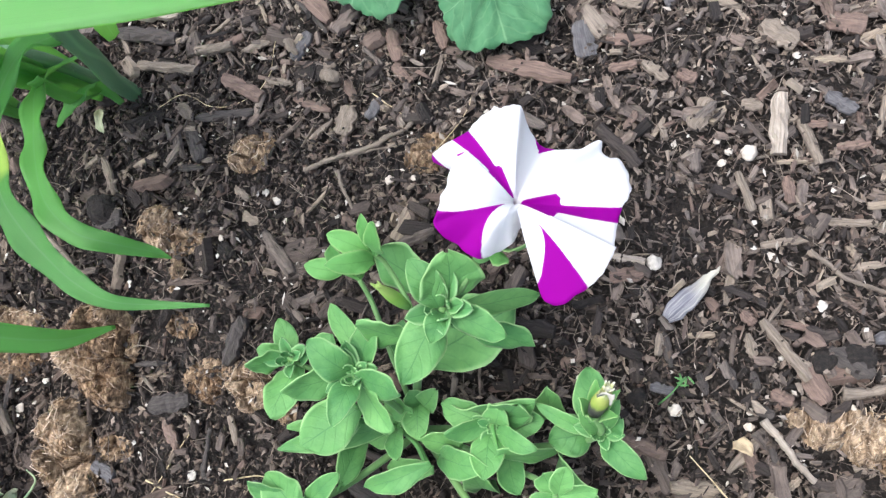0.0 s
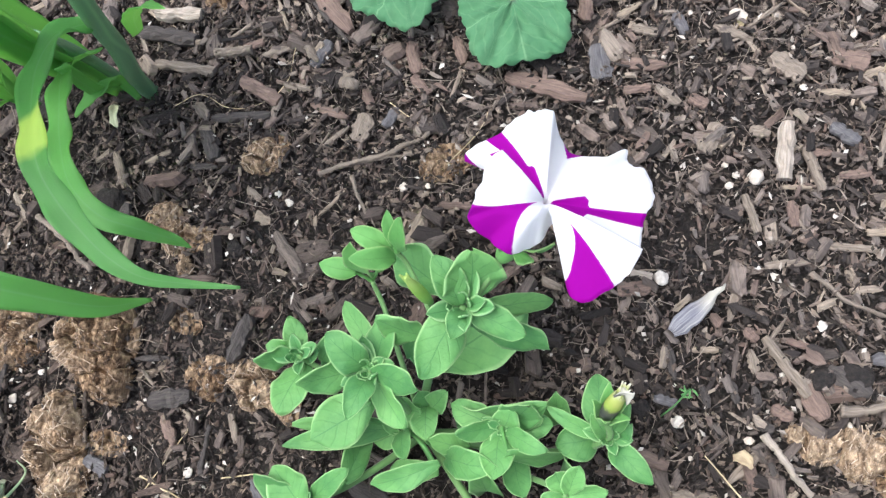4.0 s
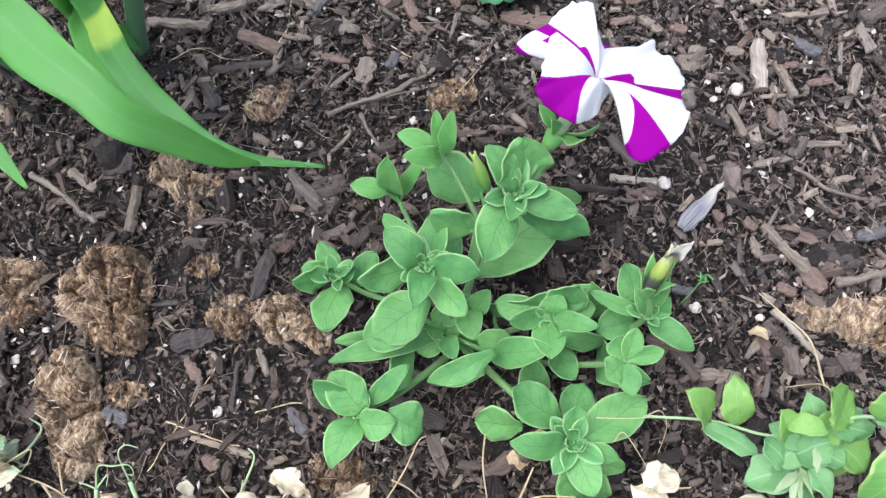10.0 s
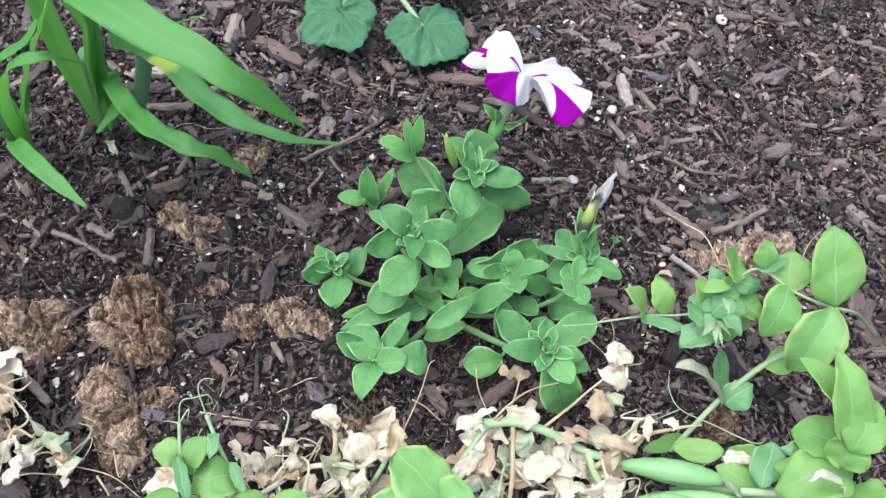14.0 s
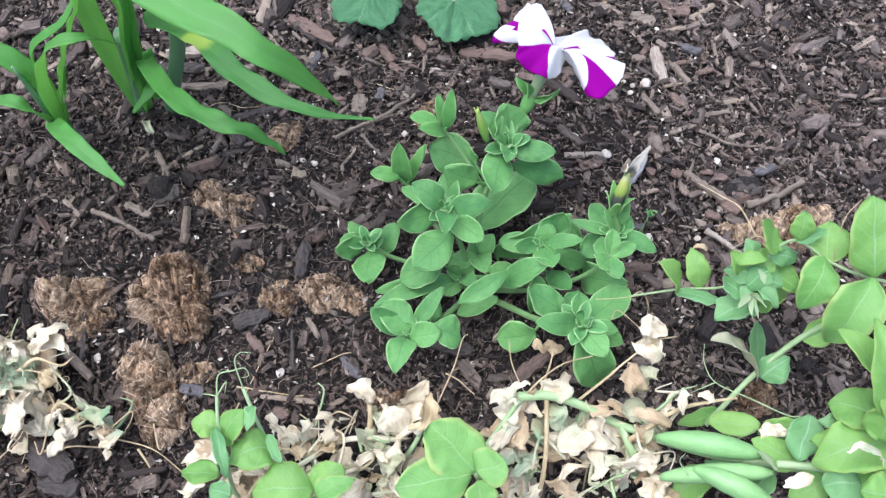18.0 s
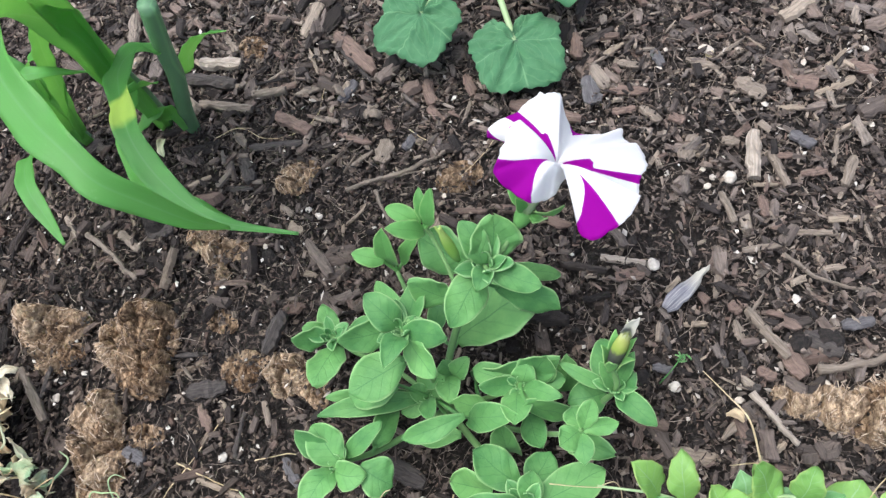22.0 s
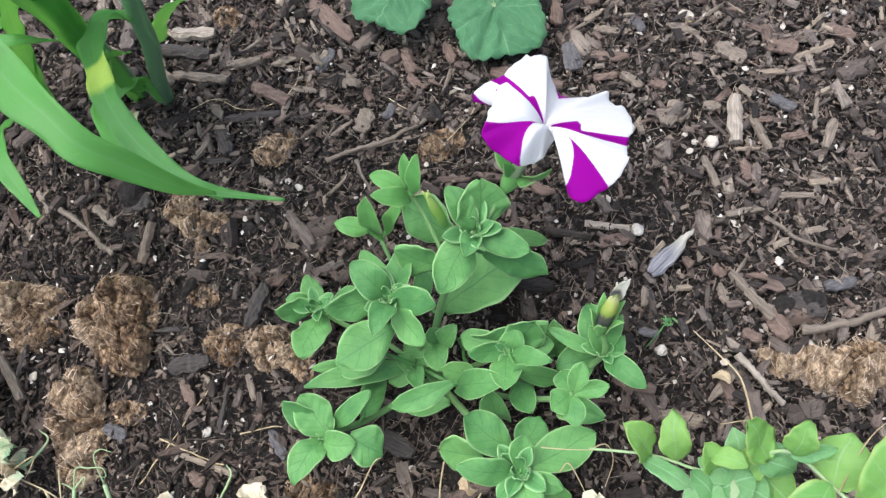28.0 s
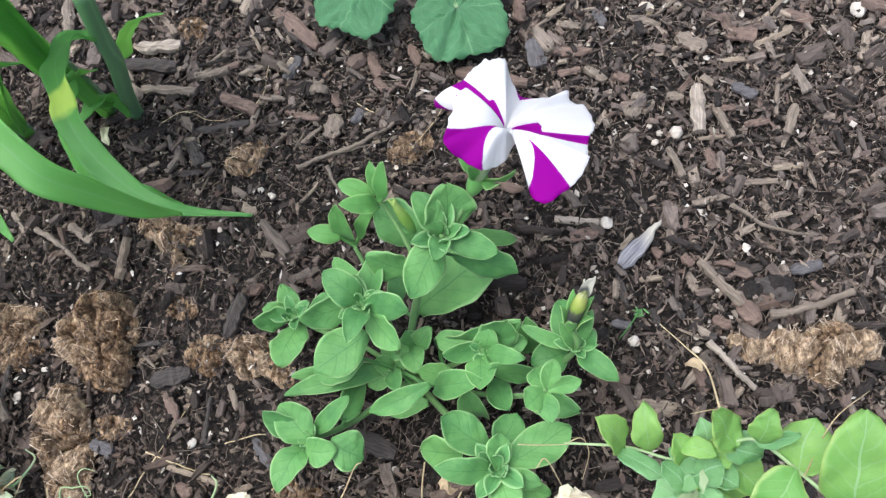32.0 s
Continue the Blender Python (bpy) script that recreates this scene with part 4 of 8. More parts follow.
def corolla():
    """The open flower: a flaring limb round the throat, with its lobes folded as they stand, and the tube below."""
    rim = [(-0.0826, 0.0775, 0.1018), (-0.0792, 0.0810, 0.1077), (-0.0699, 0.0864, 0.1055), (-0.0649, 0.0911, 0.1065), (-0.0599, 0.0932, 0.1078), (-0.0555, 0.0940, 0.1070),
           (-0.0509, 0.0945, 0.1045), (-0.0497, 0.0898, 0.0985), (-0.0457, 0.0835, 0.0908), (-0.0333, 0.0820, 0.0896), (-0.0261, 0.0850, 0.0884), (-0.0246, 0.0796, 0.0870),
           (-0.0197, 0.0784, 0.0855), (-0.0165, 0.0723, 0.0855), (-0.0163, 0.0646, 0.0895), (-0.0194, 0.0570, 0.0945), (-0.0208, 0.0463, 0.1030), (-0.0205, 0.0430, 0.1070),
           (-0.0242, 0.0359, 0.1084), (-0.0299, 0.0305, 0.1077), (-0.0395, 0.0255, 0.1073), (-0.0453, 0.0306, 0.1063), (-0.0445, 0.0445, 0.1010), (-0.0464, 0.0525, 0.1029),
           (-0.0492, 0.0555, 0.1043), (-0.0543, 0.0471, 0.1049), (-0.0589, 0.0440, 0.1070), (-0.0643, 0.0411, 0.1120), (-0.0711, 0.0455, 0.1139), (-0.0775, 0.0512, 0.1185),
           (-0.0755, 0.0560, 0.1225), (-0.0735, 0.0635, 0.1210), (-0.0703, 0.0735, 0.1185), (-0.0676, 0.0774, 0.1140)]
    # how far the limb bulges between throat and rim, in mm
    bulge = (5, 6, 6, 7, 7, 7, 7, 5, 3, 6, 7, 7, 7, 6, 4, 2, 5, 7, 8, 9, 10, 11, 9, 6, 6, 10, 12, 12, 11, 10, 9, 8, 7, 6)
    # the magenta rays, counted along the rim: middle near the throat, middle at the rim, half width, where they begin
    rays = ((28.5, 28.4, 1.6, 0.20, 0), (17.6, 20.1, 1.2, 0.40, 0), (15.4, 15.0, 0.32, 0.0, 1.45), (8.0, 8.0, 0.4, 0.88, 0), (2.25, 1.8, 0.30, 0.0, 0.8), (33.75, 33.85, 0.75, 0.70, 0))
    n, rows = len(rim), 30
    loop = [Vector(p) for p in rim]
    fine = 9
    line = []
    for i in range(n):
        a, b, c, d = (loop[(i + k) % n] for k in (-1, 0, 1, 2))
        for k in range(fine):
            t = k / fine
            high = bulge[i] + (bulge[(i + 1) % n] - bulge[i]) * t
            line.append((i + t, high * 0.001, 0.5 * (2 * b + (c - a) * t + (2 * a - 5 * b + 4 * c - d) * t * t + (3 * b - a - 3 * c + d) * t**3)))
    line.append((n, *line[0][1:]))
    throat, foot = Vector((-0.0530, 0.0610, 0.1040)), Vector((-0.0690, 0.0525, 0.082))
    axis = Vector((0.10, -0.05, 1.0)).normalized()
    grid, uvs, off = [], [], []
    for i in range(rows + 1):
        s = i / rows
        ra, rb, rc = [], [], []
        for turn, high, edge in line:
            out = edge - throat
            flat = (out - axis * out.dot(axis)).normalized()
            if s < 0.2:
                t = s / 0.2
                p = foot.lerp(throat, t) + flat * (0.0006 + 0.0003 * t**2.2)
                v = 0.12 * t
            else:
                t = (s - 0.2) / 0.8
                ruffle = 0.0013 * t**3 * noise.noise((turn * 1.3, 4.0, 0.0)) + 0.0003 * t**4 * math.sin(turn * 5.3)
                p = (throat + flat * 0.0009).lerp(edge, t) + axis * (high * math.sin(math.pi * t**0.62) + ruffle) + flat * (0.0008 * t**5 * noise.noise((turn * 2.3, 1.0, 7.0)))
                v = 0.14 + 0.86 * t
            near = 9.0
            for inner, outer, half, begin, flare in rays:
                mid = inner + (outer - inner) * v
                gap = abs((turn - mid + n / 2) % n - n / 2)
                if v < begin or v < 0.17:
                    continue
                wide = half + flare * max(0.0, min(1.0, (0.50 - v) / 0.06))
                near = min(near, gap / (wide * max(0.01, (v - begin) / (1 - begin)) if begin else wide))
            ra.append(p)
            rb.append((min(1.0, 0.5 * near), v))
            rc.append(axis * 0.0005)
        grid.append(ra)
        uvs.append(rb)
        off.append(rc)
    s = Shape()
    s.sheet(grid, uvs, off)
    return s


FLOWER_STALK = Shape()
cord(FLOWER_STALK, [(-0.0864, 0.0285, 0.0700), (-0.0800, 0.0360, 0.0740), (-0.0725, 0.0465, 0.0775)], 0.0013, 0.0018, 8, 6)
flower_stalk = part("flower_stalk", FLOWER_STALK, M_STEM, PETUNIA)
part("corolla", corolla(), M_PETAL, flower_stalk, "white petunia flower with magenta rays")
s = Shape()
tube_line = [Vector((-0.0728, 0.0463, 0.0770)).lerp(Vector((-0.0575, 0.0575, 0.1010)), i / 10) for i in range(11)]
s.tube(tube_line, [0.0018, 0.0024, 0.0027, 0.0027, 0.0028, 0.0029, 0.0031, 0.0033, 0.0035, 0.0037, 0.0038], 14)
part("flower_tube", s, M_TUBE, flower_stalk, "pale green flower tube")
s = Shape()
calyx_line = [Vector((-0.0727, 0.0462, 0.0765)).lerp(Vector((-0.0672, 0.0503, 0.0855)), i / 8) for i in range(9)]
s.tube(calyx_line, [0.0018, 0.0026, 0.0032, 0.0036, 0.0039, 0.0041, 0.0042, 0.0043, 0.0043], 14, False)
part("calyx", s, M_SEPAL, flower_stalk)
for way, wide in (((0.0145, 0.0005, 0.0030), 0.0062), ((-0.0020, 0.0000, 0.0130), 0.0056), ((0.0060, 0.0110, 0.0060), 0.0058), ((0.0085, -0.0060, 0.0080), 0.0060), ((-0.0050, 0.0070, 0.0090), 0.0056)):
    s = Shape()
    way = Vector(way)
    b = Vector((-0.0685, 0.0493, 0.0830)) + way.normalized() * 0.0028
    blade(s, b, b + way, wide, 0.12, 0.15, "slim", up=(-way.x + 0.3 * way.z, -way.y - 0.3 * way.z, 0.02), rows=10, cols=6, seed=way.x * 900)
    part("sepal", s, M_SEPAL, flower_stalk)


def bud(base, tip, radius, parent, label, ragged=5, material=M_BUD):
    """A closed, yellowing flower with a torn end."""
    b, t = Vector(base), Vector(tip)
    line = [b.lerp(t, i / 10) for i in range(11)]
    s = Shape()
    s.tube(line, [radius * k for k in (0.5, 0.72, 0.86, 0.92, 0.95, 0.95, 0.9, 0.8, 0.66, 0.5, 0.3)], 12)
    ob = part("withered_flower", s, material, parent, label)
    d = (t - b).normalized()
    x = d.cross(Vector((0, 0, 1))).normalized()
    y = d.cross(x)
    for k in range(ragged):
        a = 2 * math.pi * k / ragged + 0.4
        o = math.cos(a) * x + math.sin(a) * y
        f = Shape()
        blade(f, b.lerp(t, 0.45) + o * radius * 0.72, t + d * radius * (0.3 + 0.9 * (k * 3 % 5) / 5) + o * radius * 0.6, radius * 0.8, -0.06, 0.3, "slim", up=tuple(o), rows=6, cols=4, seed=k)
        part("torn_petal", f, material, ob)


bud((-0.0348, -0.0110, 0.0492), (-0.0267, -0.0010, 0.0735), 0.0036, shoot_v, "yellow and grey withered flower", 7)
for k in range(5):
    a = 0.5 + k * 1.2566
    s = Shape()
    way = Vector((0.0035, 0.0045, 0.0110)) + 0.0042 * Vector((math.cos(a), math.sin(a), -0.2))
    b = Vector((-0.0346, -0.0108, 0.0498)) + 0.0030 * Vector((math.cos(a), math.sin(a), 0))
    blade(s, b, b + way * 1.15, 0.0052, 0.10, 0.25, "slim", up=(-math.cos(a), -math.sin(a), 0.8), rows=10, cols=6, seed=k * 1.7)
    part("sepal", s, M_SEPAL, shoot_v)
s = Shape()
blade(s, (-0.0275, -0.0015, 0.0700), (-0.0233, -0.0030, 0.0950), 0.0062, 0.05, 0.8, "stipule", up=(-0.5, -0.8, 0.3), rough=0.0012, rows=12, cols=8, thick=0.0004, seed=2.0)
part("shrivelled_petal", s, M_SHRIVEL, shoot_v, "pale shrivelled petal")
bud((-0.0975, 0.0285, 0.0835), (-0.1020, 0.0342, 0.1055), 0.0025, shoot_t, "small yellow-green closing flower", 3, M_BUD_GREEN)
settle(PETUNIA)


# ---- corn ----
def strap(shape, pts, widths, fold=0.18, wave=0.06, steps=10, cols=8, tilt=0.0, seed=0.0):
    """A long corn leaf along a line."""
    line = spline(pts, steps)
    n = len(line)
    ws = spread(widths, n)
    grid, uvs, off = [], [], []
    side = None
    for i, p in enumerate(line):
        tan = (line[min(i + 1, n - 1)] - line[max(i - 1, 0)]).normalized()
        want = tan.cross(Vector((0, 0, 1)))
        if want.length < 0.25 and side is not None:
            want = side - tan * side.dot(tan)
        want.normalize()
        if side is not None and want.dot(side) < 0:
            want = -want
        side = want if side is None else (0.6 * side + 0.4 * want).normalized()
        side = (side - tan * side.dot(tan)).normalized()
        sd = Matrix.Rotation(radians(tilt), 3, tan) @ side
        nrm = sd.cross(tan)
        w, s = ws[i] / 2, i / (n - 1)
        ra, rb, rc = [], [], []
        for j in range(cols + 1):
            v = 2 * j / cols - 1
            h = fold * w * abs(v) + wave * w * abs(v) ** 2 * math.sin(38 * s + (2.1 if v > 0 else 0) + seed)
            ra.append(p + sd * (w * v) + nrm * h)
            rb.append((s, j / cols))
            rc.append(nrm * 0.0006)
        grid.append(ra)
        uvs.append(rb)
        off.append(rc)
    shape.sheet(grid, uvs, off)


def corn_leaf(plant, pts, widths, material=M_CORN, label="", **more):
    s = Shape()
    strap(s, pts, widths, **more)
    return part("leaf", s, material, plant, label)


CORN = thing("corn_plant", (-0.288, 0.157, 0), "young corn plant with long arching green leaves, in mulch", "corn plant", "corn plants")
s = Shape()
cord(s, [(-0.2978, 0.1600, -0.0100), (-0.2922, 0.1567, 0.0200), (-0.2861, 0.1502, 0.0600), (-0.2805, 0.1415, 0.0900)], 0.0046, 0.0050, 12, 6)
part("stalk", s, M_CORN_STALK, CORN)
s = Shape()
cord(s, [(-0.2800, 0.1550, -0.010), (-0.2741, 0.1520, 0.0130), (-0.2660, 0.1488, 0.0360), (-0.2560, 0.1486, 0.0650), (-0.2515, 0.1493, 0.0880), (-0.2440, 0.1515, 0.1200)], 0.0046, 0.0048, 12, 6)
part("side_stalk", s, M_CORN_STALK, CORN)
# the leaf with the yellow patch
corn_leaf(CORN, [(-0.2520, 0.1493, 0.0869), (-0.2560, 0.1460, 0.0925), (-0.2572, 0.1342, 0.1060), (-0.2510, 0.1139, 0.1215), (-0.2365, 0.0900, 0.1390), (-0.2290, 0.0770, 0.1460), (-0.2215, 0.0628, 0.1490), (-0.2147, 0.0525, 0.1470), (-0.2062, 0.0431, 0.1448), (-0.1953, 0.0338, 0.1430), (-0.1838, 0.0277, 0.1397), (-0.1712, 0.0267, 0.1330), (-0.1550, 0.0268, 0.1250)],
          (0.007, 0.012, 0.0138, 0.0126, 0.0106, 0.0104, 0.0108, 0.0112, 0.0105, 0.0082, 0.0052, 0.0032, 0.001), M_CORN_PATCH, "green corn leaf with a yellow patch", seed=1.0, wave=0.30)
# the broad leaf that lies in front of it
corn_leaf(CORN, [(-0.2870, 0.1440, 0.0500), (-0.2735, 0.1325, 0.1011), (-0.2640, 0.1220, 0.1450), (-0.2640, 0.1060, 0.1780), (-0.2560, 0.0830, 0.1990), (-0.2380, 0.0570, 0.2060), (-0.2209, 0.0375, 0.2058), (-0.2070, 0.0251, 0.2052), (-0.1972, 0.0162, 0.2000), (-0.1870, 0.0136, 0.1890), (-0.1763, 0.0132, 0.1715), (-0.1705, 0.0180, 0.1540)],
          (0.012, 0.016, 0.019, 0.0195, 0.0190, 0.0180, 0.0162, 0.0136, 0.0116, 0.0100, 0.006, 0.001), seed=2.5, tilt=20, wave=0.18)
# a lower leaf
corn_leaf(CORN, [(-0.282, 0.158, 0.045), (-0.2735, 0.1330, 0.0760), (-0.2660, 0.1120, 0.0860), (-0.2582, 0.0930, 0.0925), (-0.2457, 0.0731, 0.1000), (-0.2307, 0.0598, 0.1005), (-0.2177, 0.0556, 0.0942), (-0.2082, 0.0539, 0.0816), (-0.2035, 0.0520, 0.0735)],
          (0.008, 0.010, 0.011, 0.011, 0.011, 0.010, 0.008, 0.005, 0.0008), seed=4.0, wave=0.35)
# the high leaf that arches far over the bed
corn_leaf(CORN, [(-0.306, 0.176, 0.160), (-0.285, 0.165, 0.235), (-0.220, 0.125, 0.275), (-0.150, 0.076, 0.272), (-0.110, 0.070, 0.270), (-0.062, 0.071, 0.264), (-0.036, 0.070, 0.250)],
          (0.016, 0.024, 0.030, 0.030, 0.027, 0.020, 0.012, 0.002), seed=5.0)
# leaves that fan out from the stalk
corn_leaf(CORN, [(-0.2959, 0.1542, 0.0030), (-0.2983, 0.1596, 0.0300), (-0.2977, 0.1578, 0.0700), (-0.2954, 0.1553, 0.1100), (-0.2913, 0.1483, 0.1600)], (0.006, 0.010, 0.013, 0.013, 0.010), fold=-0.35, seed=2.0)
corn_leaf(CORN, [(-0.2915, 0.1518, 0.0080), (-0.2845, 0.1448, 0.0500), (-0.2757, 0.1346, 0.1000), (-0.2665, 0.1272, 0.1400), (-0.2474, 0.1082, 0.1900)], (0.006, 0.010, 0.012, 0.013, 0.012), fold=-0.4, seed=3.0)
# short leaves by the stalks
corn_leaf(CORN, [(-0.2640, 0.1690, 0.0380), (-0.2560, 0.1680, 0.0560), (-0.2350, 0.1590, 0.0820), (-0.2130, 0.1480, 0.0990)], (0.007, 0.0115, 0.0105, 0.001), seed=6.0, tilt=-35)
corn_leaf(CORN, [(-0.2719, 0.1424, 0.0180), (-0.2751, 0.1461, 0.0360), (-0.2759, 0.1350, 0.0500), (-0.2918, 0.1256, 0.0400)], (0.003, 0.007, 0.0105, 0.002), seed=7.0, wave=0.15)
corn_leaf(CORN, [(-0.2800, 0.1480, 0.0220), (-0.2740, 0.1340, 0.0500), (-0.2690, 0.1310, 0.0850)], (0.007, 0.008, 0.006), seed=7.7, wave=0.1)
settle(CORN)

CORN_2 = thing("corn_plant", (-0.346, 0.153, 0), "small young corn plant with narrow green leaves, in mulch", "corn plant", "corn plants")
s = Shape()
cord(s, [(-0.346, 0.150, -0.02), (-0.346, 0.148, 0.03), (-0.348, 0.146, 0.075)], 0.006, 0.0008, 10, 5)
part("stalk", s, M_CORN_STALK, CORN_2)
corn_leaf(CORN_2, [(-0.346, 0.148, 0.018), (-0.341, 0.133, 0.036), (-0.329, 0.108, 0.064), (-0.320, 0.090, 0.083), (-0.309, 0.072, 0.091), (-0.299, 0.059, 0.089), (-0.287, 0.044, 0.086)], (0.007, 0.009, 0.010, 0.010, 0.010, 0.008, 0.0015), seed=1.3, wave=0.15)
corn_leaf(CORN_2, [(-0.3413, 0.1453, 0.0060), (-0.3350, 0.1370, 0.0600), (-0.3180, 0.1250, 0.1050), (-0.2955, 0.1222, 0.1137), (-0.2854, 0.1425, 0.0814)], (0.006, 0.009, 0.009, 0.007, 0.001), seed=2.3, wave=0.12)
corn_leaf(CORN_2, [(-0.3430, 0.1490, 0.0100), (-0.3300, 0.1470, 0.0500), (-0.3120, 0.1400, 0.0900), (-0.2950, 0.1320, 0.1220), (-0.2830, 0.1280, 0.1450)], (0.006, 0.010, 0.012, 0.011, 0.005), seed=3.3, wave=0.12)
corn_leaf(CORN_2, [(-0.3399, 0.1463, 0.0200), (-0.3410, 0.1504, 0.0500), (-0.3486, 0.1536, 0.0700), (-0.3663, 0.1625, 0.0800), (-0.3941, 0.1758, 0.0700)], (0.007, 0.012, 0.014, 0.013, 0.002), seed=4.3)
corn_leaf(CORN_2, [(-0.3467, 0.1497, 0.0100), (-0.3506, 0.1410, 0.0400), (-0.3611, 0.1436, 0.0500), (-0.3859, 0.1564, 0.0400)], (0.006, 0.009, 0.009, 0.002), seed=5.3)
corn_leaf(CORN_2, [(-0.3400, 0.1440, 0.0150), (-0.3300, 0.1430, 0.0450), (-0.3222, 0.1495, 0.0652)], (0.005, 0.006, 0.001), seed=6.3)
corn_leaf(CORN_2, [(-0.3410, 0.1504, 0.0500), (-0.3345, 0.1523, 0.0800), (-0.3105, 0.1476, 0.1000), (-0.3001, 0.1523, 0.1100)], (0.005, 0.008, 0.007, 0.002), seed=7.3)
settle(CORN_2)


# ---- squash ----
def lobed(shape, centre, radius, stalk_way, tilt, lobes, seed, thick=0.0007):
    """A rounded, toothed squash leaf: its stalk meets it at the notch."""
    rings, n = 9, 96
    t = Euler([radians(a) for a in tilt]).to_matrix()
    at = math.atan2(stalk_way[1], stalk_way[0])
    c = Vector(centre)
    grid, uvs, off = [], [], []
    for k in range(rings + 1):
        f = k / rings
        ra, rb, rc = [], [], []
        for i in range(n + 1):
            a = 2 * math.pi * i / n
            notch = math.exp(-((math.pi - abs(a - math.pi)) / 0.30) ** 2)
            r = radius * (1 - 0.72 * notch) * (1 - 0.25 * math.cos(a)) * (1 + 0.09 * math.cos(lobes * a) + 0.060 * abs(math.sin(13 * a + seed)) + 0.03 * noise.noise((a * 9, seed, 2)) + 0.05 * noise.noise((math.cos(a) * 1.5, math.sin(a) * 1.5, seed)))
            rib = abs(math.sin(lobes * a / 2))
            h = radius * (0.10 * f * rib**0.6 + 0.06 * math.sin(3 * a + seed) * f * f - 0.10 * f * f) + 0.0040 * noise.noise((f * 6 * math.cos(a), f * 6 * math.sin(a), seed)) + 0.0018 * noise.noise((f * 15 * math.cos(a), f * 17 * math.sin(a), seed))
            p = Vector((math.cos(a + at) * r * f, math.sin(a + at) * r * f, h))
            ra.append(c + t @ p)
            rb.append((f, (i * lobes / n) % 1.0 if 0 < i < n else 0.0))
            rc.append(t @ Vector((0, 0, thick)))
        grid.append(ra)
        uvs.append(rb)
        off.append(rc)
    shape.sheet(grid, uvs, off)


SQUASH = thing("squash_plant", (-0.10, 0.262, 0), "young squash plant with broad toothed green leaves over mulch", "plant")
s = Shape()
cord(s, [(-0.100, 0.270, -0.003), (-0.102, 0.262, 0.020), (-0.100, 0.250, 0.026)], 0.004, 0.003, 8, 5)
stem = part("stem", s, M_PEA_STEM, SQUASH)
for centre, radius, way, tilt, seed in (((-0.0795, 0.1825, 0.021), 0.0250, (-0.25, 1.0), (4, 4, 0), 1.0), ((-0.1325, 0.2015, 0.028), 0.0238, (0.5, 0.9), (10, -6, 0), 4.0), ((-0.062, 0.228, 0.035), 0.026, (-0.9, 0.5), (0, 10, 0), 7.0)):
    s = Shape()
    lobed(s, centre, radius, way, tilt, 5, seed)
    part("leaf", s, M_SQUASH, SQUASH)
    s = Shape()
    cord(s, [(-0.101, 0.262, 0.016), tuple((Vector((-0.101, 0.262, 0.018)) + Vector(centre)) / 2 - Vector((0, 0, 0.003))), tuple(Vector(centre) - Vector((0, 0, 0.0015)))], 0.0022, 0.0018, 8, 5)
    part("leaf_stalk", s, M_PEA_STEM, SQUASH)
settle(SQUASH)


# ---- peas and dry vines ----
M_PEA_YELLOW = leaf_mat("pea_leaf_yellow_green", (0.17, 0.42, 0.10), (0.30, 0.56, 0.17), (0.54, 0.67, 0.24), (0.38, 0.58, 0.28), veins=6, rib_width=0.03, rim_from=0.74, gloss=0.45, share=0.45, vein_strength=0.28)
M_DRY_GREEN = dry_mat("half_dry_pea_leaf", (0.42, 0.42, 0.24), (0.66, 0.68, 0.48), (0.30, 0.46, 0.26))
rng_pea = random.Random(11)


def pea_leaf(plant, base, tip, width, material, profile="pea", rough=0.0):
    s = Shape()
    if rough:
        blade(s, base, tip, width, rng_pea.uniform(-0.1, 0.3), rng_pea.uniform(-0.5, 0.9), profile, rough=rough * 2.0, rows=14, cols=10, thick=0.0003, roll=rng_pea.uniform(-50, 50), curl=rng_pea.uniform(-0.2, 0.3), seed=rng_pea.uniform(0, 50))
        part("dry_leaf", s, material, plant, "crumpled dry leaf")
    else:
        blade(s, base, tip, width, rng_pea.uniform(0.02, 0.20), rng_pea.uniform(0.0, 0.35), profile, rough=0.0013, rows=14, cols=10, roll=rng_pea.uniform(-22, 22), curl=rng_pea.uniform(-0.1, 0.22), seed=rng_pea.uniform(0, 50))
        part("leaflet", s, material, plant)


def pea_cord(plant, name, pts, r0, r1, material):
    s = Shape()
    k = 0.55 if name in ("tendril", "stalk") else 0.7 if r0 < 0.0012 else 1.0
    cord(s, pts, r0 * k, r1 * k * (0.6 if k < 1 else 1.0), 7, 6)
    part(name, s, material, plant)


def pea_pod(plant, base, tip, width):
    b, t = Vector(base), Vector(tip)
    s = Shape()
    line = [b.lerp(t, i / 20) + Vector((0, 0, 0.004 * math.sin(math.pi * i / 20))) for i in range(21)]
    s.tube(line, [width / 2 * max(0.05, math.sin(math.pi * (0.03 + 0.94 * i / 20)) ** 0.55) * (1 + 0.03 * math.sin(i * 1.9)) for i in range(21)], 12)
    part("pod", s, M_POD, plant, "plump blue-green pea pod")


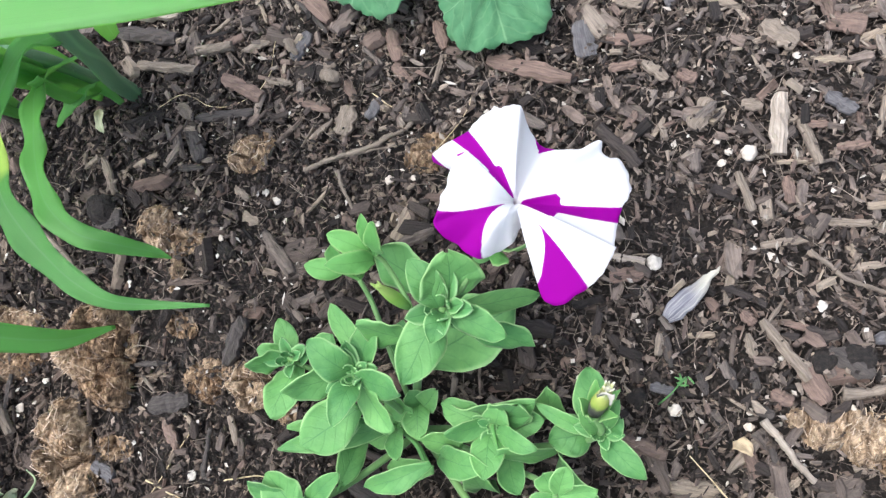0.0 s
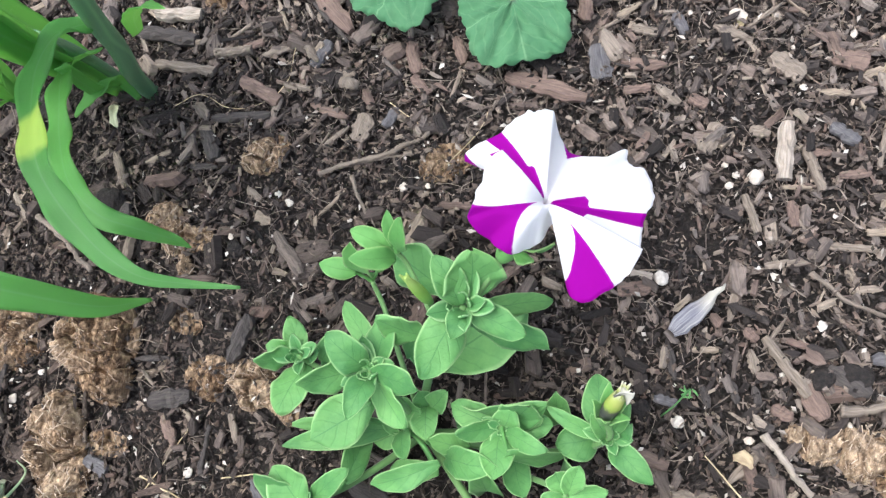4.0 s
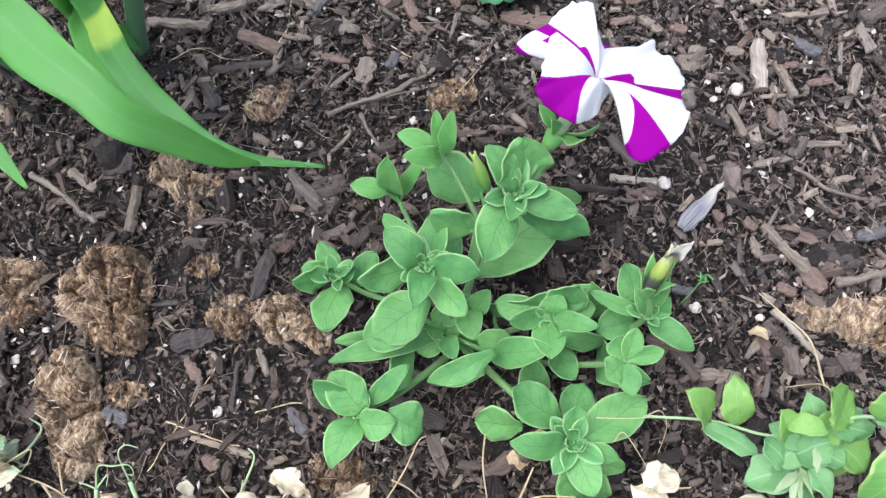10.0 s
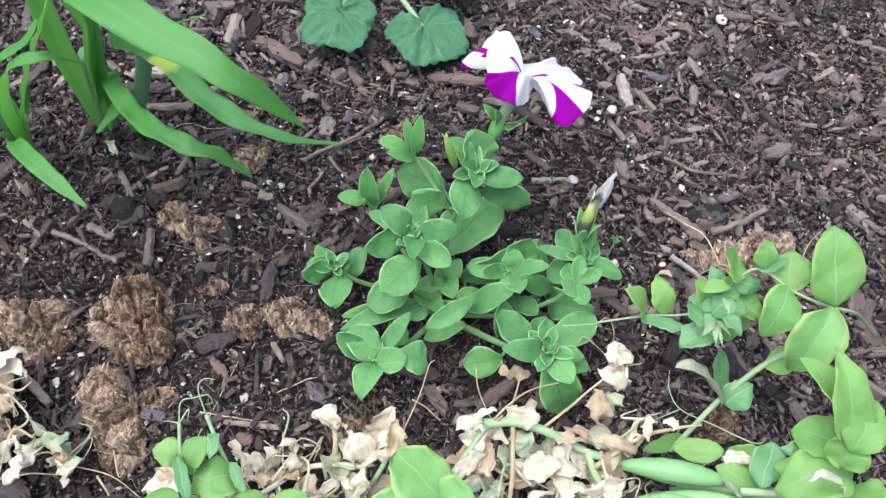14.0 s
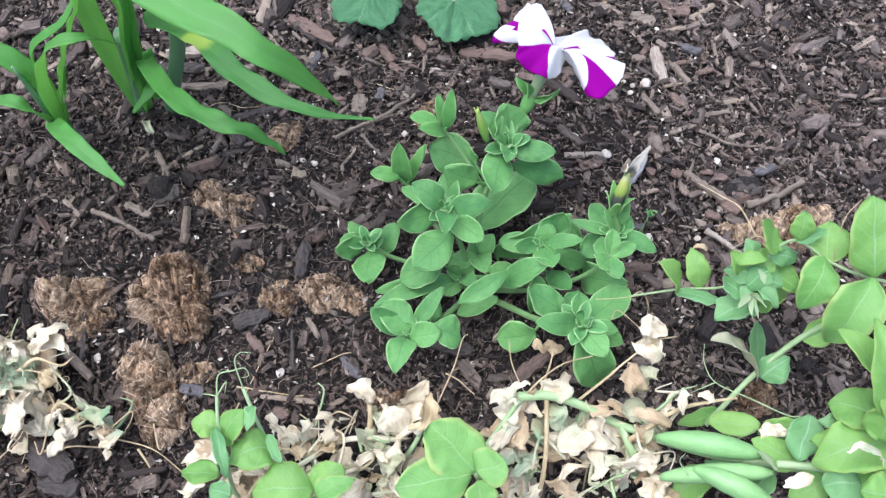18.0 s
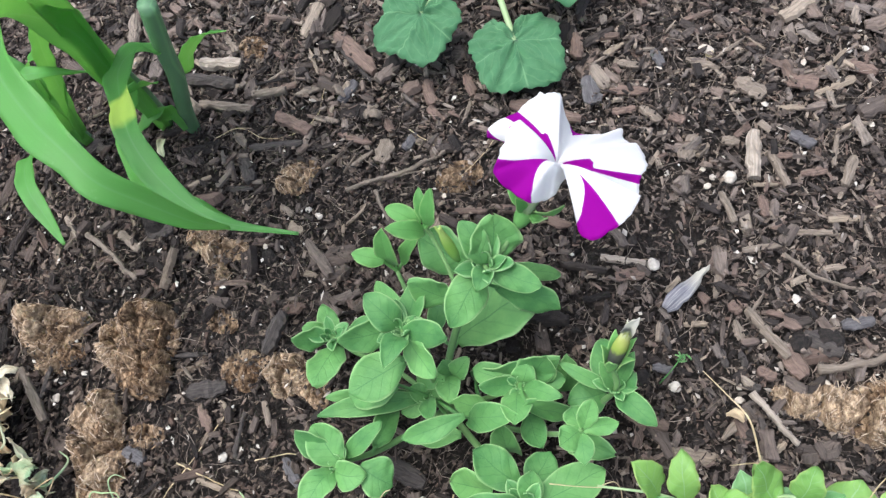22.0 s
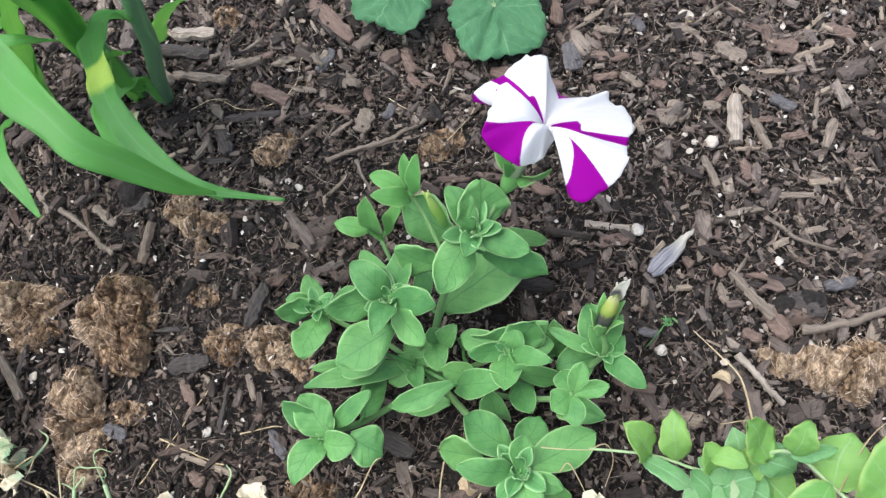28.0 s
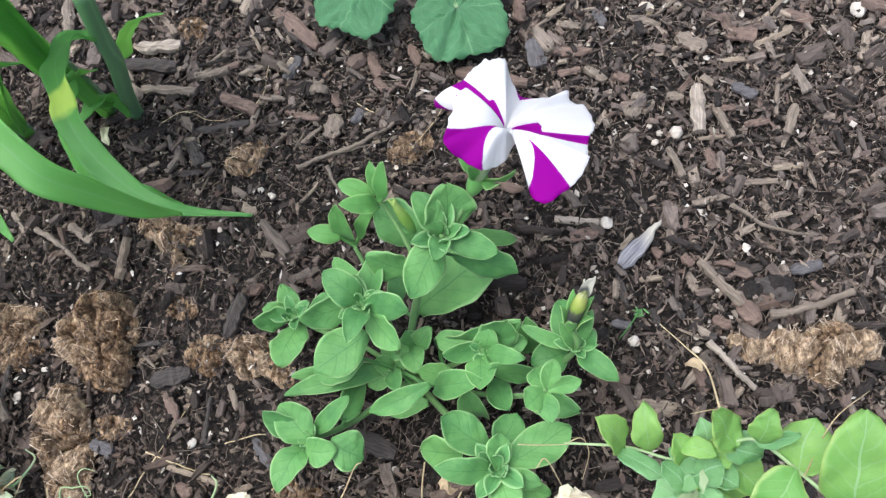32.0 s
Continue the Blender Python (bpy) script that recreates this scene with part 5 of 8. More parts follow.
def litter(plant, corners, n, pale=False):
    """Curled dry leaves strewn over the patch between four corners, with thin bent stalks among them."""
    a, b, c, d = (Vector(p) for p in corners)
    for i in range(n):
        u, v = rng_pea.random(), rng_pea.random()
        p = a.lerp(b, u).lerp(d.lerp(c, u), v) + Vector((0, 0, rng_pea.uniform(0, 0.020)))
        t = rng_pea.uniform(0, 6.28)
        way = Vector((math.cos(t), math.sin(t), rng_pea.uniform(-0.3, 0.5)))
        if i % 3 == 0:
            size = rng_pea.uniform(0.015, 0.032)
            mid = p + way * size * 0.4 + Vector((rng_pea.gauss(0, 0.005), rng_pea.gauss(0, 0.005), 0.003))
            far = p + way * size * 0.75 + Vector((rng_pea.gauss(0, 0.006), rng_pea.gauss(0, 0.006), 0.001))
            pea_cord(plant, "stalk", [tuple(p), tuple(mid), tuple(far), tuple(p + way * size)], rng_pea.uniform(0.0011, 0.0024), 0.0009, rng_pea.choice((M_STRAW, M_DRY_LEAF, M_DRY_LEAF, M_DRY_GREEN, M_PEA_STEM)))
        else:
            pea_leaf(plant, tuple(p), tuple(p + way * rng_pea.uniform(0.010, 0.024)), rng_pea.uniform(0.004, 0.010), M_DRY_LEAF if pale and i % 5 else rng_pea.choice((M_DRY_LEAF, M_DRY_LEAF, M_DRY_LEAF, M_DRY_BROWN, M_DRY_GREEN, M_DRY_GREEN)), rng_pea.choice(("pea", "slim", "petunia")), 0.0026)


# the pea plant beside the petunia
PEA = thing("pea_plant", (0.114, -0.092, 0), "green pea plant with paired leaflets and pale stems, sprawling over mulch", "pea plant", "pea plants")
pea_cord(PEA, "stem", [(-0.0424, -0.0621, 0.052), (-0.0169, -0.0661, 0.057), (-0.0004, -0.0731, 0.066), (0.0114, -0.0749, 0.08), (0.0183, -0.0715, 0.095), (0.027, -0.0722, 0.104), (0.0406, -0.0839, 0.098), (0.0517, -0.0953, 0.1), (0.0708, -0.0998, 0.09), (0.1188, -0.0911, 0.02), (0.1356, -0.0883, -0.004)], 0.0008, 0.002, M_PEA_STEM)
pea_cord(PEA, "stem", [(-0.0208, -0.131, 0.03), (0.0065, -0.1154, 0.045), (0.028, -0.1075, 0.065), (0.0444, -0.1062, 0.085), (0.0509, -0.1001, 0.098)], 0.0014, 0.0016, M_PEA_STEM)
pea_leaf(PEA, (-0.018, -0.0665, 0.057), (-0.0268, -0.056, 0.074), 0.0126, M_PEA, "pea")
pea_leaf(PEA, (-0.0084, -0.0685, 0.059), (-0.0089, -0.0515, 0.072), 0.0122, M_PEA, "pea")
pea_leaf(PEA, (-0.0208, -0.0676, 0.058), (-0.0034, -0.0794, 0.066), 0.0091, M_PEA_BLUE, "pea")
pea_leaf(PEA, (0.0067, -0.0878, 0.075), (-0.0112, -0.089, 0.07), 0.0154, M_PEA_BLUE, "pea")
pea_leaf(PEA, (0.0034, -0.0852, 0.078), (-0.0058, -0.0753, 0.085), 0.0110, M_PEA_BLUE, "pea")
pea_leaf(PEA, (0.0096, -0.0832, 0.07), (0.029, -0.0816, 0.07), 0.0176, M_PEA, "pea")
pea_leaf(PEA, (0.0052, -0.0813, 0.082), (0.0156, -0.0784, 0.09), 0.0137, M_PEA_BLUE, "pea")
pea_leaf(PEA, (0.0022, -0.0757, 0.085), (0.0002, -0.0677, 0.095), 0.0109, M_PEA, "pea")
pea_leaf(PEA, (0.0015, -0.0702, 0.09), (0.0131, -0.0756, 0.095), 0.0070, M_PEA, "pea")
pea_leaf(PEA, (0.0051, -0.0866, 0.08), (0.004, -0.0962, 0.085), 0.0059, M_PEA_BLUE, "pea")
pea_leaf(PEA, (0.0194, -0.0734, 0.098), (0.0125, -0.0613, 0.11), 0.0149, M_PEA, "pea")
pea_leaf(PEA, (0.0263, -0.0722, 0.106), (0.0311, -0.0644, 0.116), 0.0116, M_PEA, "pea")
pea_leaf(PEA, (0.0249, -0.0728, 0.106), (0.04, -0.0719, 0.11), 0.0064, M_PEA_BLUE, "pea")
pea_leaf(PEA, (0.0394, -0.0836, 0.098), (0.0465, -0.0658, 0.104), 0.0195, M_PEA, "pea")
pea_leaf(PEA, (0.0391, -0.0824, 0.1), (0.0224, -0.1008, 0.09), 0.0198, M_PEA_YELLOW, "pea")
pea_leaf(PEA, (0.0531, -0.0982, 0.104), (0.0588, -0.0662, 0.122), 0.0255, M_PEA, "pea")
pea_leaf(PEA, (0.0526, -0.0981, 0.104), (0.03, -0.1189, 0.085), 0.0244, M_PEA_YELLOW, "pea")
pea_leaf(PEA, (0.0286, -0.1086, 0.066), (0.0451, -0.1084, 0.075), 0.0132, M_PEA, "pea")
pea_leaf(PEA, (0.0087, -0.1176, 0.047), (0.0244, -0.1135, 0.055), 0.0159, M_PEA_BLUE, "pea")
pea_leaf(PEA, (0.017, -0.0891, 0.05), (0.0191, -0.1076, 0.025), 0.0091, M_PEA_BLUE, "pea")
pea_leaf(PEA, (0.0167, -0.0718, 0.095), (0.0293, -0.0771, 0.09), 0.0110, M_PEA_BLUE, "pea")
pea_leaf(PEA, (0.0095, -0.0767, 0.082), (-0.0023, -0.0709, 0.085), 0.0111, M_PEA_BLUE, "pea")
pea_leaf(PEA, (0.0095, -0.0767, 0.082), (-0.002, -0.0835, 0.08), 0.0121, M_PEA_BLUE, "pea")
pea_leaf(PEA, (0.0119, -0.0766, 0.084), (0.0213, -0.0684, 0.092), 0.0121, M_PEA, "pea")
pea_leaf(PEA, (0.0107, -0.0794, 0.084), (0.02, -0.0856, 0.088), 0.0125, M_PEA_BLUE, "pea")
pea_leaf(PEA, (0.0092, -0.0813, 0.082), (0.0113, -0.0946, 0.075), 0.0144, M_PEA, "pea")
pea_leaf(PEA, (0.012, -0.0745, 0.086), (0.0098, -0.0634, 0.095), 0.0104, M_PEA_BLUE, "pea")
pea_leaf(PEA, (0.0185, -0.075, 0.084), (0.0283, -0.0895, 0.08), 0.0138, M_PEA, "pea")
pea_leaf(PEA, (0.0086, -0.0825, 0.078), (-0.0008, -0.0918, 0.07), 0.0140, M_PEA_BLUE, "pea")
pea_leaf(PEA, (0.0173, -0.0713, 0.09), (0.0257, -0.0698, 0.096), 0.0082, M_PEA_BLUE, "pea")
pea_leaf(PEA, (0.0069, -0.0872, 0.09), (0.0125, -0.0965, 0.088), 0.0091, M_PEA_BLUE, "pea")
pea_leaf(PEA, (0.006, -0.1181, 0.047), (-0.0166, -0.0987, 0.058), 0.0136, M_DRY_GREEN, "pea", 0.0010)
pea_cord(PEA, "tendril", [(0.0183, -0.0579, 0.085), (0.0153, -0.0422, 0.088), (0.0083, -0.0324, 0.087), (0, -0.0227, 0.087)], 0.0008, 0.0005, M_STRAW)
pea_cord(PEA, "tendril", [(0.0185, -0.0675, 0.095), (0.0183, -0.0579, 0.085), (0.0088, -0.0562, 0.07)], 0.0008, 0.0005, M_STRAW)
pea_cord(PEA, "tendril", [(0.0208, -0.1405, 0.045), (0.0151, -0.1385, 0.045), (0.0003, -0.1261, 0.045), (-0.0136, -0.1148, 0.046), (-0.0157, -0.1038, 0.047), (-0.0132, -0.0951, 0.05)], 0.0008, 0.0005, M_PEA_STEM)
pea_cord(PEA, "tendril", [(-0.0136, -0.1148, 0.046), (-0.0265, -0.1158, 0.04)], 0.0006, 0.0004, M_PEA_STEM)
pea_cord(PEA, "tendril", [(-0.0426, -0.0627, 0.052), (-0.0352, -0.0603, 0.05), (-0.0326, -0.0664, 0.045), (-0.0365, -0.0766, 0.04)], 0.0006, 0.0004, M_STRAW)
pea_cord(PEA, "tendril", [(-0.0618, -0.062, 0.058), (-0.0509, -0.0627, 0.055), (-0.0396, -0.0628, 0.052)], 0.0005, 0.0006, M_STRAW)
pea_cord(PEA, "tendril", [(0.0408, -0.085, 0.1), (0.0527, -0.0672, 0.105), (0.0684, -0.0569, 0.1)], 0.0006, 0.0004, M_STRAW)
pea_leaf(PEA, (0.004, -0.087, 0.085), (0.0022, -0.0988, 0.09), 0.0024, M_TUBE, "slim")
pea_leaf(PEA, (0.004, -0.087, 0.085), (-0.0013, -0.0991, 0.09), 0.0024, M_TUBE, "slim")
pea_leaf(PEA, (0.0032, -0.0877, 0.085), (-0.007, -0.0935, 0.092), 0.0024, M_TUBE, "slim")
pea_leaf(PEA, (0.0049, -0.0863, 0.085), (0.0052, -0.095, 0.092), 0.0024, M_TUBE, "slim")
pea_leaf(PEA, (0.0074, -0.0803, 0.098), (0.0061, -0.0885, 0.1), 0.0024, M_TUBE, "slim")
settle(PEA)

# a second, denser pea plant with pods
PEA_2 = thing("pea_plant", (0.0763, -0.1822, 0), "bushy green pea plant with pods, beside dry vines", "pea plant", "pea plants")
pea_cord(PEA_2, "stem", [(-0.0513, -0.1351, 0.045), (-0.0312, -0.1485, 0.05), (-0.0107, -0.1584, 0.055), (0.0141, -0.1695, 0.06), (0.0404, -0.174, 0.06), (0.0763, -0.1822, 0)], 0.0022, 0.0026, M_PEA_STEM)
pea_cord(PEA_2, "stem", [(0.0141, -0.1695, 0.06), (0.0404, -0.1769, 0.03), (0.0597, -0.1804, -0.004)], 0.002, 0.0022, M_PEA_STEM)
pea_cord(PEA_2, "stem", [(0.0404, -0.174, 0.06), (0.0359, -0.1608, 0.09), (0.0303, -0.1525, 0.11), (0.0394, -0.1349, 0.12)], 0.002, 0.0014, M_PEA_STEM)
pea_leaf(PEA_2, (0.0326, -0.1538, 0.1), (0.0237, -0.1241, 0.12), 0.0175, M_PEA, "pea")
pea_leaf(PEA_2, (0.0291, -0.1596, 0.105), (0.0299, -0.1297, 0.135), 0.0196, M_PEA, "pea")
pea_leaf(PEA_2, (0.0336, -0.1585, 0.095), (0.0163, -0.1458, 0.09), 0.0218, M_PEA, "pea")
pea_leaf(PEA_2, (0.0367, -0.1675, 0.09), (0.0011, -0.1678, 0.09), 0.0272, M_PEA, "pea")
pea_leaf(PEA_2, (0.0129, -0.1467, 0.075), (0.0009, -0.1641, 0.07), 0.0171, M_PEA_BLUE, "pea")
pea_leaf(PEA_2, (0.0275, -0.1645, 0.11), (0.0422, -0.146, 0.12), 0.0191, M_PEA, "pea")
pea_leaf(PEA_2, (0.0239, -0.1549, 0.08), (0.0122, -0.1522, 0.085), 0.0087, M_PEA_BLUE, "pea")
pea_leaf(PEA_2, (0.0297, -0.1775, 0.08), (0.0088, -0.1876, 0.08), 0.0223, M_PEA, "pea")
pea_leaf(PEA_2, (0.0315, -0.1752, 0.09), (0.029, -0.1917, 0.1), 0.0212, M_PEA, "pea")
pea_leaf(PEA_2, (0.0046, -0.1653, 0.06), (-0.0113, -0.149, 0.06), 0.0161, M_PEA, "pea")
pea_leaf(PEA_2, (0.0283, -0.1574, 0.08), (0.022, -0.1729, 0.09), 0.0123, M_PEA_BLUE, "pea")
pea_leaf(PEA_2, (0.0157, -0.1721, 0.06), (-0.0043, -0.1768, 0.055), 0.0158, M_PEA, "pea")
pea_leaf(PEA_2, (-0.0088, -0.1608, 0.055), (-0.0281, -0.1662, 0.045), 0.0136, M_PEA_BLUE, "pea")
pea_leaf(PEA_2, (-0.0223, -0.132, 0.04), (-0.0001, -0.1404, 0.045), 0.0135, M_PEA, "pea")
pea_leaf(PEA_2, (-0.0111, -0.1257, 0.03), (-0.035, -0.1289, 0.035), 0.0086, M_PEA, "pea")
pea_leaf(PEA_2, (0.0184, -0.1682, 0.085), (0.0053, -0.1585, 0.085), 0.0177, M_PEA, "pea")
pea_leaf(PEA_2, (0.0249, -0.1686, 0.1), (0.031, -0.1569, 0.115), 0.0190, M_PEA, "pea")
pea_leaf(PEA_2, (0.0178, -0.1808, 0.085), (0.0023, -0.1785, 0.08), 0.0200, M_PEA_BLUE, "pea")
pea_leaf(PEA_2, (0.0212, -0.1922, 0.1), (0.0085, -0.1867, 0.1), 0.0189, M_PEA, "pea")
pea_leaf(PEA_2, (-0.0033, -0.1651, 0.05), (-0.0212, -0.1707, 0.045), 0.0162, M_PEA_BLUE, "pea")
pea_leaf(PEA_2, (0.0241, -0.159, 0.075), (0.0271, -0.142, 0.08), 0.0157, M_PEA_BLUE, "pea")
pea_leaf(PEA_2, (-0.0255, -0.1551, 0.03), (-0.0495, -0.1635, 0.03), 0.0168, M_PEA, "pea")
pea_leaf(PEA_2, (-0.0017, -0.1444, 0.045), (0.0123, -0.1477, 0.06), 0.0135, M_PEA, "pea")
pea_leaf(PEA_2, (-0.0175, -0.165, 0.04), (-0.0268, -0.1473, 0.035), 0.0141, M_PEA_BLUE, "pea")
pea_pod(PEA_2, (-0.0531, -0.136, 0.052), (-0.0102, -0.1567, 0.06), 0.0112)
pea_pod(PEA_2, (-0.0576, -0.1541, 0.05), (-0.009, -0.1659, 0.062), 0.0095)
pea_pod(PEA_2, (-0.0435, -0.1554, 0.06), (-0.0133, -0.1809, 0.06), 0.0109)
pea_leaf(PEA_2, (0.0212, -0.1789, 0.1), (0.0081, -0.1677, 0.11), 0.0061, M_DRY_LEAF, "pea", 0.0012)
pea_leaf(PEA_2, (-0.0039, -0.1749, 0.09), (-0.0183, -0.1751, 0.09), 0.0058, M_DRY_LEAF, "pea", 0.0012)
pea_leaf(PEA_2, (-0.0131, -0.1556, 0.066), (-0.0083, -0.1645, 0.07), 0.0062, M_TUBE, "pea", 0.0008)
pea_cord(PEA_2, "stem", [(-0.0077, -0.1629, 0.066), (0.0109, -0.1695, 0.068), (0.0182, -0.1763, 0.07), (0.0331, -0.1731, 0.08)], 0.002, 0.0022, M_PEA_STEM)
pea_leaf(PEA_2, (-0.0003, -0.1502, 0.06), (-0.0031, -0.1426, 0.065), 0.0123, M_DRY_LEAF, "pea", 0.0014)
pea_cord(PEA_2, "tendril", [(-0.0026, -0.1426, 0.05), (-0.0141, -0.1455, 0.055), (-0.0204, -0.1468, 0.055)], 0.0006, 0.0004, M_PEA_STEM)
pea_cord(PEA_2, "tendril", [(-0.0472, -0.158, 0.06), (-0.0502, -0.1517, 0.065), (-0.0478, -0.1495, 0.07)], 0.0006, 0.0004, M_PEA_STEM)
settle(PEA_2)

# pea seedlings
PEA_3 = thing("pea_plant", (-0.2451, -0.11, 0), "small green pea seedling with curling tendrils", "pea plant", "pea plants")
pea_cord(PEA_3, "stem", [(-0.2613, -0.1113, -0.004), (-0.2596, -0.1106, 0.035), (-0.2569, -0.1, 0.06), (-0.2552, -0.0878, 0.075), (-0.2531, -0.078, 0.082)], 0.0012, 0.0008, M_PEA_STEM)
pea_cord(PEA_3, "stem", [(-0.2275, -0.1196, -0.004), (-0.2281, -0.1136, 0.04), (-0.2349, -0.1013, 0.06), (-0.2381, -0.0906, 0.07), (-0.2411, -0.0761, 0.08)], 0.0013, 0.0009, M_PEA_STEM)
pea_leaf(PEA_3, (-0.2556, -0.0911, 0.072), (-0.2675, -0.0843, 0.075), 0.0121, M_PEA, "pea")
pea_leaf(PEA_3, (-0.2545, -0.0958, 0.068), (-0.2426, -0.0874, 0.08), 0.0151, M_PEA, "pea")
pea_leaf(PEA_3, (-0.2333, -0.1022, 0.062), (-0.2532, -0.1047, 0.07), 0.0199, M_PEA, "pea")
pea_leaf(PEA_3, (-0.2607, -0.1087, 0.06), (-0.2767, -0.1032, 0.065), 0.0126, M_PEA, "pea")
pea_leaf(PEA_3, (-0.2563, -0.0903, 0.075), (-0.2551, -0.1136, 0.07), 0.0067, M_PEA_BLUE, "pea")
pea_leaf(PEA_3, (-0.2365, -0.0851, 0.08), (-0.242, -0.0979, 0.082), 0.0067, M_PEA_BLUE, "pea")
pea_leaf(PEA_3, (-0.2329, -0.0988, 0.075), (-0.229, -0.1143, 0.08), 0.0056, M_PEA_BLUE, "pea")
pea_leaf(PEA_3, (-0.2194, -0.1228, 0.06), (-0.2021, -0.12, 0.065), 0.0158, M_PEA, "pea")
pea_leaf(PEA_3, (-0.2185, -0.1257, 0.06), (-0.2455, -0.1191, 0.06), 0.0237, M_PEA, "pea")
pea_leaf(PEA_3, (-0.2171, -0.1297, 0.065), (-0.1982, -0.1274, 0.07), 0.0119, M_PEA_YELLOW, "pea")
pea_leaf(PEA_3, (-0.2561, -0.1192, 0.06), (-0.2661, -0.1141, 0.06), 0.0106, M_PEA_BLUE, "pea")
pea_cord(PEA_3, "tendril", [(-0.2531, -0.078, 0.082), (-0.2501, -0.0704, 0.088), (-0.2434, -0.0705, 0.09), (-0.2376, -0.0705, 0.09), (-0.2364, -0.0737, 0.088), (-0.2398, -0.0737, 0.087)], 0.0007, 0.0004, M_PEA_STEM)
pea_cord(PEA_3, "tendril", [(-0.2411, -0.0761, 0.08), (-0.2416, -0.0667, 0.09), (-0.2383, -0.0634, 0.092), (-0.2332, -0.0647, 0.092)], 0.0007, 0.0004, M_PEA_STEM)
pea_cord(PEA_3, "tendril", [(-0.2531, -0.078, 0.082), (-0.2573, -0.0761, 0.082), (-0.2601, -0.0754, 0.082)], 0.0007, 0.0004, M_PEA_STEM)
pea_cord(PEA_3, "tendril", [(-0.2531, -0.078, 0.082), (-0.2476, -0.0733, 0.085), (-0.2493, -0.0775, 0.082)], 0.0007, 0.0004, M_PEA_STEM)
pea_cord(PEA_3, "tendril", [(-0.2434, -0.0705, 0.09), (-0.2465, -0.0703, 0.09)], 0.0007, 0.0004, M_PEA_STEM)
settle(PEA_3)
PEA_4 = thing("pea_plant", (-0.1299, -0.1441, 0), "yellow-green pea seedling with broad rounded leaflets among dry vines", "pea plant", "pea plants")
pea_cord(PEA_4, "stem", [(-0.1332, -0.1455, -0.004), (-0.1399, -0.1428, 0.05), (-0.1444, -0.1377, 0.075)], 0.0014, 0.0012, M_PEA_STEM)
pea_leaf(PEA_4, (-0.1449, -0.1378, 0.076), (-0.1598, -0.1121, 0.08), 0.0290, M_PEA_YELLOW, "pea")
pea_leaf(PEA_4, (-0.1445, -0.1382, 0.076), (-0.1297, -0.136, 0.078), 0.0204, M_PEA_YELLOW, "pea")
pea_leaf(PEA_4, (-0.1468, -0.1392, 0.076), (-0.1809, -0.1369, 0.08), 0.0241, M_PEA_YELLOW, "pea")
pea_leaf(PEA_4, (-0.1441, -0.1419, 0.076), (-0.1456, -0.1532, 0.07), 0.0152, M_PEA_YELLOW, "pea")
settle(PEA_4)

# dry vines
VINE = thing("dry_pea_vine", (-0.1072, -0.1189, 0), "withered straw-coloured pea vine with crumpled leaves lying on mulch", "dry vine", "dry pea vines")
pea_cord(VINE, "vine", [(-0.1404, -0.1239, 0.035), (-0.1259, -0.1126, 0.04), (-0.1112, -0.1012, 0.045), (-0.0991, -0.0999, 0.046)], 0.0016, 0.0015, M_PEA_STEM)
pea_cord(VINE, "vine", [(-0.1122, -0.0994, 0.045), (-0.0969, -0.1026, 0.046), (-0.0817, -0.1114, 0.045), (-0.0668, -0.1226, 0.04), (-0.0498, -0.1336, 0.04)], 0.0026, 0.002, M_PEA_STEM)
pea_cord(VINE, "vine", [(-0.1095, -0.1001, 0.045), (-0.0993, -0.0945, 0.05), (-0.0869, -0.0907, 0.055), (-0.073, -0.0917, 0.06)], 0.0009, 0.0006, M_STRAW)
pea_cord(VINE, "vine", [(-0.1025, -0.1018, 0.045), (-0.0942, -0.0902, 0.05), (-0.088, -0.0792, 0.05)], 0.001, 0.0008, M_STRAW)
pea_cord(VINE, "vine", [(-0.0988, -0.1042, 0.045), (-0.1049, -0.1265, 0.04), (-0.1101, -0.1402, 0.03), (-0.1117, -0.1455, 0)], 0.0012, 0.0012, M_STRAW)
pea_cord(VINE, "vine", [(-0.0836, -0.1079, 0.045), (-0.0673, -0.1014, 0.05), (-0.0578, -0.0973, 0.055), (-0.0418, -0.0914, 0.06), (-0.0286, -0.0907, 0.058)], 0.0011, 0.0008, M_STRAW)
pea_cord(VINE, "vine", [(-0.0654, -0.1229, 0.04), (-0.0624, -0.1386, 0.035), (-0.0523, -0.1522, 0.02), (-0.0457, -0.1585, 0)], 0.002, 0.0022, M_PEA_STEM)
pea_cord(VINE, "vine", [(-0.0641, -0.1321, 0.04), (-0.0385, -0.1241, 0.045), (-0.0203, -0.1235, 0.045), (-0.0061, -0.1249, 0.046)], 0.0014, 0.0006, M_STRAW)
pea_cord(VINE, "vine", [(-0.0825, -0.1157, 0.04), (-0.0834, -0.1322, 0.03), (-0.0868, -0.1455, 0)], 0.001, 0.001, M_STRAW)
pea_cord(VINE, "vine", [(-0.1649, -0.108, 0.025), (-0.1538, -0.0953, 0.045), (-0.1409, -0.0787, 0.05), (-0.1335, -0.0668, 0.055), (-0.13, -0.0645, 0.055)], 0.0007, 0.0005, M_STRAW)
pea_cord(VINE, "vine", [(-0.1453, -0.0807, 0.05), (-0.1394, -0.0842, 0.045), (-0.1347, -0.0892, 0.04), (-0.1329, -0.0915, 0.04)], 0.0006, 0.0004, M_STRAW)
pea_cord(VINE, "vine", [(-0.112, -0.1281, 0.03), (-0.0945, -0.1295, 0.03), (-0.0765, -0.1433, 0.02)], 0.001, 0.0008, M_STRAW)
